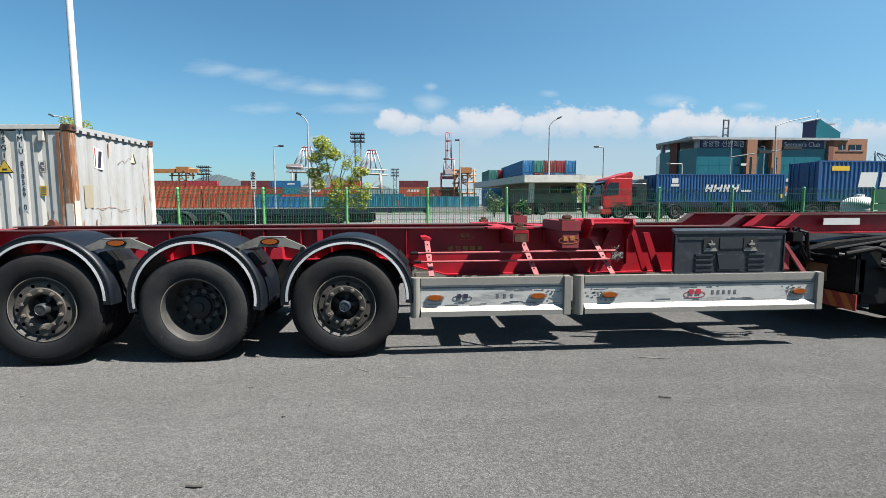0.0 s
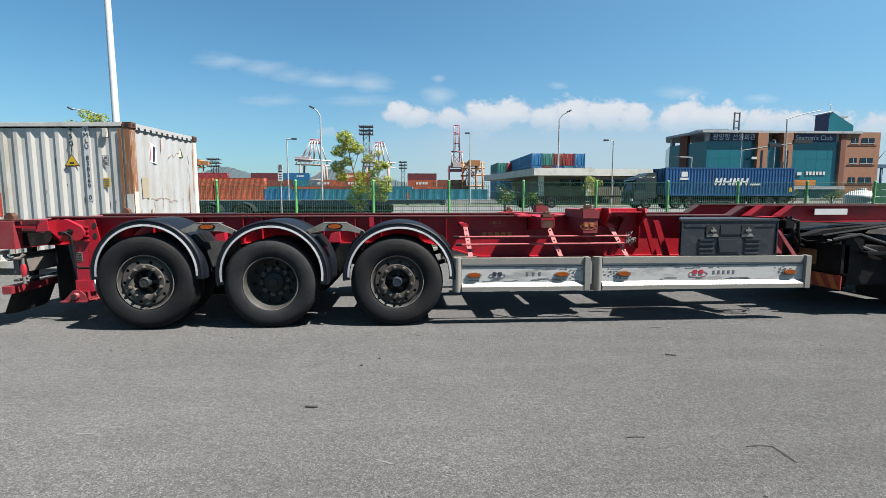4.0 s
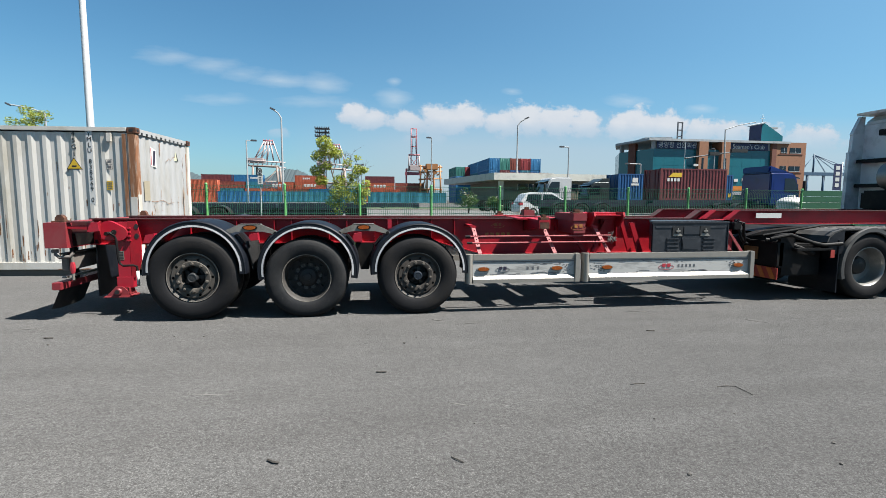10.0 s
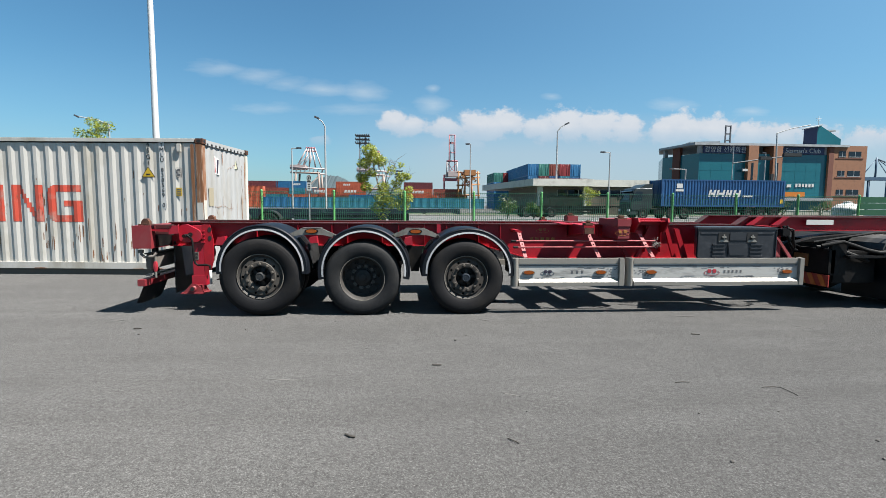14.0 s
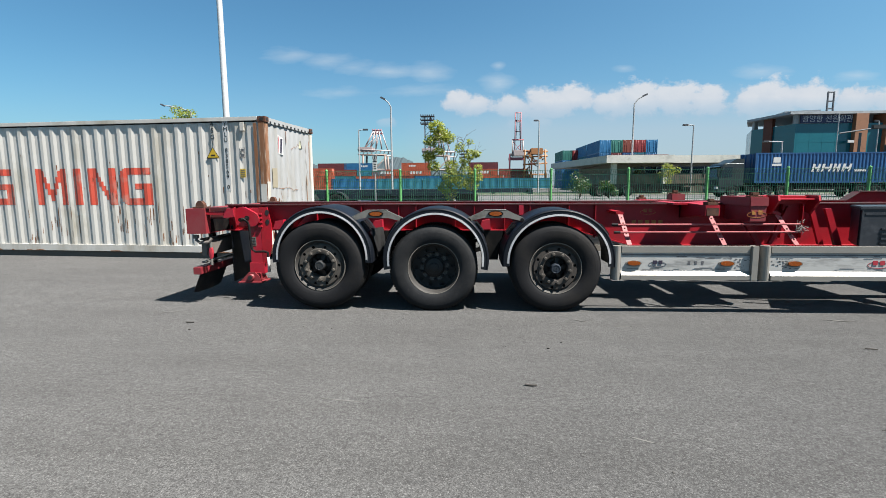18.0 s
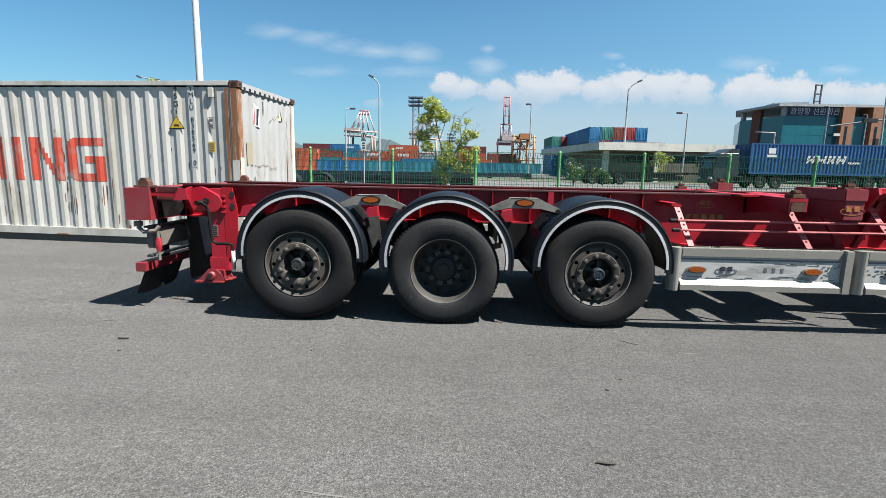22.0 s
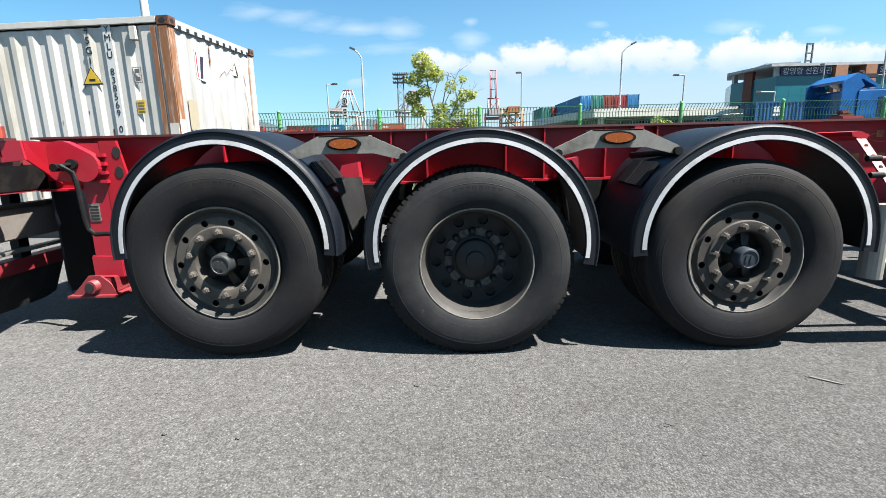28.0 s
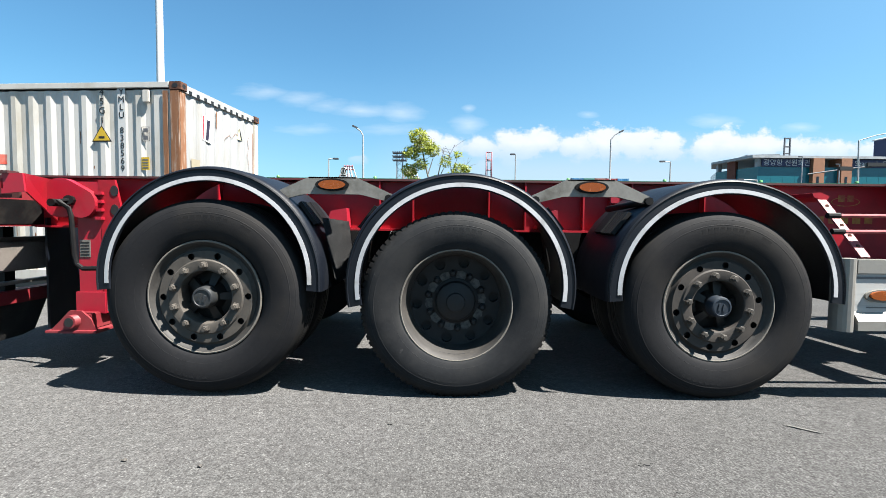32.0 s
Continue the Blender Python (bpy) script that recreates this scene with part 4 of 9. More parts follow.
        foot = part("foot", bm, RED_DUSTY, leg, "dusty red foot plate with gussets and a cross tube")
        bm = bmesh.new()
        prism(bm, ellipse(-3.905, 0.300, 0.029, 0.029, 18), "y", *sorted((y + s * 0.150, y + s * 0.153)))
        part("tube_bore", bm, SIGN_BLACK, foot, "dark open end of the tube")
        bm = bmesh.new()
        box(bm, -3.930, -3.860, *sorted((y + s * 0.001, y + s * 0.004)), 0.71, 0.825)
        pl = part("maker_plate", bm, GREY_STEEL, leg, "small grey type plate with unreadable print")
        bm = bmesh.new()
        for k in range(5):
            box(bm, -3.923, -3.867, *sorted((y + s * 0.0042, y + s * 0.0055)), 0.722 + k * 0.02, 0.731 + k * 0.02)
        part("print_bar", bm, SIGN_BLACK, pl)
    # tail: lamp board, bumper bar and mud flaps
    bm = bmesh.new()
    box(bm, -4.46, -4.38, 0.30, 2.20, 0.610, 0.805, 0.01)
    part("lamp_board", bm, TAIL_BROWN, TRAILER, "dusty brown rear lamp board")
    bm = bmesh.new()
    box(bm, -4.465, -4.365, 0.28, 2.22, 0.818, 0.836)
    box(bm, -4.44, -4.40, 0.30, 2.20, 0.800, 0.822)
    part("lamp_rail", bm, RIM, TRAILER, "dusty grey rail over the lamp board")
    bm = bmesh.new()
    box(bm, -4.545, -4.44, 0.22, 2.28, 0.378, 0.470, 0.006)
    part("rear_bumper", bm, RED_DUSTY, TRAILER, "red underrun bumper bar")
    bm = bmesh.new()
    box(bm, -4.47, -4.41, 0.30, 2.20, 0.515, 0.538, 0.004)
    part("reflector_bar", bm, GREY_STEEL, TRAILER, "pale grey bar under the lamp board")
    for y in (0.66, 1.84):
        bm = bmesh.new()
        box(bm, -4.535, -4.475, y - 0.04, y + 0.04, 0.46, 0.905)
        part("bumper_bracket", bm, BLACK_STEEL, TRAILER)
    for y in (0.22, 2.28):
        bm = bmesh.new()
        tube(bm, [(-4.46, y, 0.88), (-4.46, y - 0.02, 0.83), (-4.41, y - 0.03, 0.79), (-4.31, y, 0.80), (-4.28, y + 0.02, 0.845)], 0.020, 8)
        tube(bm, [(-4.475, y, 0.89), (-4.475, y, 0.845)], 0.038, 10)
        part("marker_stalk", bm, TAIL_BROWN, TRAILER, "bent rusty brown marker lamp stalk", True)
        bm = bmesh.new()
        lathe(bm, [(0.001, -0.02), (0.03, -0.015), (0.034, 0.0), (0.03, 0.02), (0.001, 0.02)], 14)
        bmesh.ops.transform(bm, matrix=Matrix.Translation((-4.30, y + 0.02, 0.655)) @ Matrix.Diagonal((0.8, 1, 2.6, 1)), verts=bm.verts)
        part("marker_lamp", bm, ART_RED, TRAILER, "red oblong marker lamp", True)
        bm = bmesh.new()
        tube(bm, [(-4.30, y + 0.02, 0.50), (-4.30, y + 0.02, 0.80)], 0.016, 8)
        part("lamp_post", bm, GREY_STEEL, TRAILER, "", True)
    for y in (0.30, 1.50):
        bm = bmesh.new()
        rows = []
        for i in range(9):
            t = i / 8
            x = -4.475 - 0.13 * t
            z = 0.44 - 0.31 * t
            rows.append([bm.verts.new((x + 0.02 * math.sin(k / 6 * math.pi) * t, y + 0.70 * k / 6, z - (0.02 if k in (1, 2, 3, 4, 5) else 0.0) * t)) for k in range(7)])
        for a, b in zip(rows, rows[1:]):
            for k in range(6):
                bm.faces.new((a[k], a[k + 1], b[k + 1], b[k]))
        bmesh.ops.solidify(bm, geom=bm.faces[:], thickness=0.012)
        part("mud_flap", bm, FLAP_GREY, TRAILER, "wide dusty rubber mud flap swept back", True)
    bm = bmesh.new()
    box(bm, -4.26, -4.245, 0.70, 1.80, 0.20, 0.97)
    part("splash_plate", bm, BLACK, TRAILER, "wide black splash plate before the lamp board")


build_frame()


def logo(parent, x, z, w, y, material, label, bars=0, bar_mat=None):
    """A plain oval mark with two thick strokes and a row of bars: no letters."""
    bm = bmesh.new()
    ring(bm, x, z - 0.012 * w / 0.2, w * 0.5, w * 0.16, w * 0.022, y - 0.002, y)
    for dx in (-0.16, 0.16):
        box(bm, x + (dx - 0.11) * w, x + (dx + 0.11) * w, y - 0.004, y - 0.0021, z - 0.06 * w, z + 0.16 * w)
    return part("emblem", bm, material, parent, label)


def build_side_guards():
    for side in (0, 1):
        for x0, x1 in ((0.655, 2.285), (2.335, 5.03)):
            s = 1 if side == 0 else -1
            yb = 0.02 if side == 0 else 2.48

            def Y(a):
                return yb + s * a
            def span(a, b):
                return sorted((Y(a), Y(b)))
            bm = bmesh.new()
            a, b = span(-0.035, 0.025)
            box(bm, x0 + 0.10, x1 - 0.07, a, b, 0.705, 0.785, 0.004)
            prism(bm, [(Y(-0.060), 0.395), (Y(-0.060), 0.447), (Y(-0.022), 0.494), (Y(0.028), 0.494), (Y(0.028), 0.395)], "x", x0 + 0.10, x1 - 0.07)
            guard = part("side_guard", bm, ALU, TRAILER, "pale aluminium side guard with a scuffed printed panel and amber lamps")
            bm = bmesh.new()
            arc = [(x0 + 0.05 - 0.055 * math.cos(t), Y(0.02) - s * 0.088 * math.sin(t)) for t in (k * math.pi / 10 for k in range(11))]
            prism(bm, arc, "z", 0.388, 0.79)
            part("end_post", bm, ALU, guard, "rounded aluminium end cap")
            bm = bmesh.new()
            a, b = span(-0.066, 0.03)
            box(bm, x1 - 0.075, x1, a, b, 0.388, 0.79, 0.006)
            part("end_post", bm, ALU, guard, "square aluminium end post")
            bm = bmesh.new()
            a, b = span(-0.022, -0.012)
            box(bm, x0 + 0.10, x1 - 0.07, a, b, 0.49, 0.706)
            panel = part("panel", bm, [PANEL_WHITE], guard, "white printed panel, scuffed and faded")
            if side == 0:
                yf = Y(-0.0225)
                span_x = (x0 + 0.11, x1 - 0.08)
                rnd = random.Random(int(x0 * 100))
                bm = bmesh.new()
                box(bm, span_x[0], span_x[1], yf - 0.0015, yf, 0.676, 0.690)
                for k in range(26):
                    cx = rnd.uniform(*span_x)
                    w, z = rnd.uniform(0.02, 0.16), rnd.choice((rnd.uniform(0.64, 0.672), rnd.uniform(0.5, 0.53)))
                    box(bm, cx, min(cx + w, span_x[1]), yf - 0.0016, yf, z, z + rnd.uniform(0.003, 0.008))
                for cx in ((span_x[0] + 0.14, span_x[1] - 0.24) if x0 > 2 else (span_x[1] - 0.13,)):
                    for k in range(22):
                        dx, z = rnd.gauss(0, 0.06), rnd.uniform(0.52, 0.65)
                        box(bm, cx + dx, cx + dx + rnd.uniform(0.008, 0.03), yf - 0.0017, yf, z, z + rnd.uniform(0.004, 0.018))
                part("print", bm, ART_GREY, panel, "grey worn print and scratches that cannot be read")
                big = x0 > 2
                lx = 3.625 if big else 1.175
                logo(panel, lx, 0.585, 0.24 if big else 0.20, yf - 0.001, ART_RED if big else ART_NAVY, "oval emblem in plain strokes")
                bm = bmesh.new()
                n, xs, step = (5, 3.81, 0.062) if big else (3, 1.52, 0.075)
                for k in range(n):
                    box(bm, xs + k * step, xs + k * step + 0.026, yf - 0.002, yf, 0.572, 0.612)
                part("print_bar", bm, ART_GREY, panel, "row of short dark bars")
            for lx in ((0.90, 1.95) if x0 < 2 else (2.70, 4.78)):
                bm = bmesh.new()
                f = Y(-0.022)
                prism(bm, ellipse(lx, 0.583, 0.092, 0.036), "y", *sorted((f, f - s * 0.014)))
                part("lamp_base", bm, GREY_STEEL, guard, "pale oval lamp base")
                bm = bmesh.new()
                prism(bm, ellipse(lx, 0.587, 0.074, 0.026), "y", *sorted((f - s * 0.012, f - s * 0.028)))
                part("lens", bm, AMBER, guard, "amber oval side lamp")
        # perforated hanging straps and the two rods they carry
    for side in (0, 1):
        yb = 0.12 if side == 0 else 2.38
        sg = 1 if side == 0 else -1
        for xa, xb in ((0.835, 0.870), (1.84, 1.955), (2.62, 2.765)):
            top, foot = Vector((xa, yb + sg * (0.26 if xa < 1 else 0.14), 1.145)), Vector((xb, yb - sg * 0.05, 0.790))
            run = top - foot
            across = Vector((1, 0, 0)) * 0.027
            out = run.cross(across).normalized() * 0.005
            bm = bmesh.new()
            vs = [bm.verts.new(q + a * across + b * out) for q in (foot, top) for a, b in ((-1, -1), (1, -1), (1, 1), (-1, 1))]
            for q in ((0, 1, 2, 3), (7, 6, 5, 4), (0, 1, 5, 4), (1, 2, 6, 5), (2, 3, 7, 6), (3, 0, 4, 7)):
                bm.faces.new([vs[i] for i in q])
            strap = part("strap", bm, PINK, TRAILER, "pale red perforated hanging strap")
            for k in range(1, 6):
                c = foot + run * (k / 6)
                bm = bmesh.new()
                prism(bm, ellipse(c.x, c.z, 0.010, 0.014, 8), "y", c.y - 0.0085, c.y + 0.0085)
                part("slot", bm, RUST, strap, "dark slot hole")
            bm = bmesh.new()
            prism(bm, [(xa - 0.05, 1.145), (xa + 0.03, 1.120), (xa + 0.05, 1.150), (xa - 0.01, 1.175), (xa - 0.06, 1.170)], "y", *sorted((yb + sg * (0.24 if xa < 1 else 0.12), 0.74 if side == 0 else 1.76)))
            part("strap_arm", bm, RED, TRAILER, "red arm that carries a strap")
        for z, dx in ((1.025, 0.0), (0.935, 0.03)):
            bm = bmesh.new()
            y = yb - 0.02 if side == 0 else yb + 0.02
            tube(bm, [(0.70 + dx, y, z), (2.80, y, z + 0.005)], 0.011, 8)
            rod = part("rod", bm, PINK, TRAILER, "thin red-brown steel rod", True)
            bm = bmesh.new()
            tube(bm, [(0.665 + dx, y, z), (0.735 + dx, y, z)], 0.017, 10)
            part("rod_end", bm, BLACK_STEEL, rod, "dark thickened rod end", True)
    rnd = random.Random(5)
    bm = bmesh.new()
    for k in range(50):
        p = Vector((2.81 + rnd.gauss(0, 0.014), 0.10 + rnd.gauss(0, 0.014), 0.985 + rnd.gauss(0, 0.035)))
        q = p + Vector((rnd.gauss(0, 0.03), rnd.gauss(0, 0.02), rnd.gauss(0, 0.035)))
        tube(bm, [p, (p + q) / 2 + Vector((rnd.gauss(0, 0.01), 0, rnd.gauss(0, 0.01))), q], 0.0025, 4)
    part("rope_tuft", bm, TUFT, TRAILER, "frayed grey rope tied to the rods")["kind"] = "stuff"


build_side_guards()


def build_mid_bolsters():
    # front pair of outriggers with twist locks, the wide lock housing and the raised saddle
    for y0, s in ((0.04, 1), (2.46, -1)):
        def Y(a):
            return y0 + s * a
        bm = bmesh.new()
        prism(bm, [(1.52, 1.243), (1.52, 1.262), (2.03, 1.262), (2.03, 1.243)], "y", *sorted((Y(0.45), Y(0.72))))
        prism(bm, [(Y(0.0), 1.235), (Y(0.0), 1.252), (Y(0.70), 1.268), (Y(0.70), 1.07), (Y(0.20), 1.13), (Y(0.0), 1.13)], "x", 1.70, 1.86)
        part("outrigger", bm, RED, TRAILER, "red tapered outrigger with a lock seat")
        bm = bmesh.new()
        box(bm, 1.71, 1.85, *sorted((Y(-0.004), Y(0.14))), 1.13, 1.222, 0.004)
        box(bm, 1.72, 1.84, *sorted((Y(0.0), Y(0.12))), 1.254, 1.29, 0.004)
        box(bm, 1.745, 1.815, *sorted((Y(0.02), Y(0.10))), 1.29, 1.325, 0.01)
        part("twist_lock", bm, RUST, TRAILER, "rusty container twist lock")
        bm = bmesh.new()
        box(bm, 2.20, 2.41, *sorted((Y(0.02), Y(0.70 if s > 0 else 0.22))), 1.235, 1.345, 0.008)
        box(bm, 2.215, 2.395, *sorted((Y(0.03), Y(0.6))), 1.06, 1.235, 0.006)
        h = part("lock_housing", bm, RED_DUSTY, TRAILER, "heavy red lock housing with a faded oval mark")
        bm = bmesh.new()
        box(bm, 2.215, 2.365, *sorted((Y(0.06), Y(0.16))), 1.345, 1.36, 0.003)
        box(bm, 2.245, 2.335, *sorted((Y(0.08), Y(0.15))), 1.36, 1.40, 0.01)
        part("twist_lock", bm, RUST, TRAILER, "rusty container twist lock")
        if s > 0:
            logo(h, 2.29, 1.155, 0.22, Y(0.029), YELLOW, "faded yellow oval mark")
        if s > 0:
            bm = bmesh.new()
            box(bm, 2.42, 3.06, *sorted((Y(0.28), Y(0.70))), 1.255, 1.350, 0.006)
            box(bm, 2.58, 2.99, *sorted((Y(0.12), Y(0.30))), 1.305, 1.322, 0.002)
            for x in (2.56, 3.01):
                prism(bm, [(Y(0.08), 1.30), (Y(0.10), 1.36), (Y(0.32), 1.36), (Y(0.32), 1.16), (Y(0.22), 1.14)], "x", x - 0.012, x + 0.012)
            part("saddle", bm, RED, TRAILER, "raised red saddle frame with a sunlit ledge")
        # braces below
        for xa, xb in ((2.30, 2.62), (2.95, 2.75), (3.20, 3.36)):
            bm = bmesh.new()
            prism(bm, [(xa - 0.03, 1.22), (xa + 0.03, 1.22), (xb + 0.03, 0.74), (xb - 0.03, 0.74)], "y", *sorted((Y(0.50), Y(0.54))))
            part("brace", bm, RED, TRAILER, "red diagonal brace")
    bm = bmesh.new()
    box(bm, 2.20, 2.40, 0.70, 1.80, 1.06, 1.25)
    box(bm, 1.70, 1.86, 0.70, 1.80, 1.06, 1.25)
    part("cross_member", bm, RED, TRAILER)
    # faded marks on the web
    beam = [o for o in TRAILER.children if o.name.startswith("main_beam")][0]
    logo(beam, 1.30, 1.15, 0.20, 0.738, YELLOW, "faded yellow oval mark")
    for k in range(5):
        bm = bmesh.new()
        box(bm, 1.10 + k * 0.085, 1.155 + k * 0.085, 0.7365, 0.7385, 0.985, 1.035)
        part("faded_bar", bm, YELLOW, beam, "faded yellow bar")
    # plates on the gooseneck
    bm = bmesh.new()
    box(bm, 5.63, 6.10, 0.662, 0.668, 1.255, 1.335)
    part("name_plate", bm, SIGN_WHITE, beam, "blank white plate on the neck")
    for x in (4.62, 5.05):
        bm = bmesh.new()
        prism(bm, [(x, 1.245), (x + 0.10, 1.245), (x + 0.28, 1.384), (x + 0.18, 1.384)], "y", 0.655, 0.745)
        part("neck_rib", bm, RED_BRIGHT, beam, "slanting red rib of the neck")
    # front gusset behind the tool box, with a pale brace
    for y0, y1 in ((0.30, 0.745), (1.755, 2.20)):
        bm = bmesh.new()
        prism(bm, [(4.70, 0.76), (4.92, 0.76), (4.90, 1.24), (4.72, 1.24)], "y", y0, y0 + 0.02)
        box(bm, 4.72, 4.90, y0, y1, 1.10, 1.24)
        part("front_gusset", bm, RED, TRAILER, "red front gusset plate")
        bm = bmesh.new()
        prism(bm, [(4.60, 1.09), (4.66, 1.09), (4.90, 0.78), (4.83, 0.78)], "y", y0 - 0.03, y0 - 0.01)
        part("brace", bm, PINK, TRAILER, "pale red diagonal brace")
        bm = bmesh.new()
        for xa, xb in ((3.20, 3.38),):
            prism(bm, [(xa, 1.20), (xa + 0.07, 1.20), (xb + 0.05, 0.76), (xb - 0.03, 0.76)], "y", y0, y0 + 0.04)
        part("brace", bm, RED, TRAILER, "red diagonal brace")
    bm = bmesh.new()
    tube(bm, [(4.86, 0.20, 1.16), (4.90, 0.16, 1.22), (4.98, 0.15, 1.20), (5.0, 0.16, 1.05), (5.06, 0.2, 0.92), (5.04, 0.26, 0.80)], 0.016, 8)
    tube(bm, [(4.88, 0.28, 1.16), (4.94, 0.22, 1.25), (5.03, 0.22, 1.15), (5.06, 0.25, 0.95)], 0.013, 8)
    box(bm, 4.80, 4.93, 0.14, 0.30, 1.10, 1.21, 0.01)
    part("air_hose", bm, BLACK_STEEL, TRAILER, "black air hoses and coupling box", True)


build_mid_bolsters()


def build_toolbox():
    for y0, s in ((0.02, 1), (2.48, -1)):
        def Y(a):
            return y0 + s * a
        def sp(a, b):
            return sorted((Y(a), Y(b)))
        bm = bmesh.new()
        prism(bm, [(3.385, Y(0.0)), (4.625, Y(0.0)), (4.42, Y(0.5)), (3.66, Y(0.5))], "z", 0.775, 1.215)
        bmesh.ops.bevel(bm, geom=bm.edges[:], offset=0.02, segments=2, affect="EDGES")
        tb = part("tool_box", bm, NAVY_BOX, TRAILER, "dark navy plastic tool box with two latches", True)
        bm = bmesh.new()
        prism(bm, [(3.375, Y(-0.008)), (4.635, Y(-0.008)), (4.43, Y(0.51)), (3.65, Y(0.51))], "z", 1.195, 1.235)
        bmesh.ops.bevel(bm, geom=bm.edges[:], offset=0.01, segments=2, affect="EDGES")
        part("lid", bm, NAVY_BOX, tb, "", True)
        for x0 in (3.62, 4.20):
            for k in range(4):
                bm = bmesh.new()
                box(bm, x0, x0 + 0.20, *sp(-0.014, 0.01), 0.80 + k * 0.055, 0.832 + k * 0.055, 0.008)
                part("rib", bm, NAVY_BOX, tb, "", True)
        bm = bmesh.new()
        box(bm, 3.86, 4.16, *sp(-0.008, 0.01), 0.80, 1.02, 0.006)
        box(bm, 3.44, 4.57, *sp(-0.006, 0.01), 1.135, 1.165, 0.004)
        box(bm, 3.88, 4.14, *sp(-0.012, 0.01), 1.04, 1.165, 0.006)
        part("front_relief", bm, NAVY_BOX, tb, "", True)
        for x in (3.79, 4.23):
            bm = bmesh.new()
            box(bm, x - 0.085, x + 0.085, *sp(-0.009, 0.005), 1.02, 1.165, 0.004)
            part("latch_recess", bm, SIGN_BLACK, tb, "black latch recess")
            bm = bmesh.new()
            prism(bm, [(x - 0.075, 1.02), (x + 0.075, 1.02), (x + 0.05, 1.055), (x - 0.06, 1.055)], "y", *sp(-0.014, 0.0))
            box(bm, x - 0.035, x + 0.035, *sp(-0.028, 0.0), 1.08, 1.105, 0.004)
            box(bm, x - 0.010, x + 0.010, *sp(-0.024, 0.0), 1.06, 1.13, 0.003)
            part("latch", bm, ALU, tb, "worn bright latch")
        bm = bmesh.new()
        prism(bm, [(3.86, 0.985), (4.16, 0.985), (4.13, 0.83), (3.89, 0.83)], "y", *sp(-0.016, 0.0))
        part("centre_panel", bm, NAVY_BOX, tb)
        for x0, x1, z0, z1 in ((3.40, 4.61, 0.780, 0.798), (3.395, 3.415, 0.798, 1.19), (4.595, 4.615, 0.798, 1.19)):
            bm = bmesh.new()
            box(bm, x0, x1, *sp(-0.012, 0.0), z0, z1, 0.004)
            part("edge_bead", bm, NAVY_BOX, tb)


build_toolbox()


def build_neck_brace():
    for y, sg in ((0.14, 1), (2.36, -1)):
        bm = bmesh.new()
        prism(bm, [(4.700, 1.075), (4.735, 1.080), (4.975, 0.775), (4.925, 0.765)], "y", y - 0.012, y + 0.012)
        part("brace", bm, PINK, TRAILER, "pale red diagonal brace beside the tool box")
    bm = bmesh.new()
    tube(bm, [(4.94, 0.30, 1.25), (4.97, 0.27, 1.15), (5.02, 0.25, 0.99), (5.08, 0.26, 0.90), (5.22, 0.34, 0.87)], 0.020, 8)
    tube(bm, [(5.00, 0.36, 1.25), (5.04, 0.33, 1.12), (5.12, 0.32, 0.98), (5.30, 0.40, 0.93)], 0.016, 8)
    part("air_hose", bm, BLACK_STEEL, TRAILER, "black hanging air hoses", True)


build_neck_brace()


# ---- shipping container on the ground ----
def corrugated(x0, x1, z0, z1, y, out, pitch=0.278, depth=0.021):
    """Points of a trapezoid-ribbed sheet along x, from x0 to x1: (x, y)."""
    pts, x = [(x0, y)], x0 + 0.02
    while x + pitch < x1:
        pts += [(x, y), (x + 0.24 * pitch, y + out * depth), (x + 0.50 * pitch, y + out * depth), (x + 0.74 * pitch, y)]
        x += pitch
    pts.append((x1, y))
    return pts


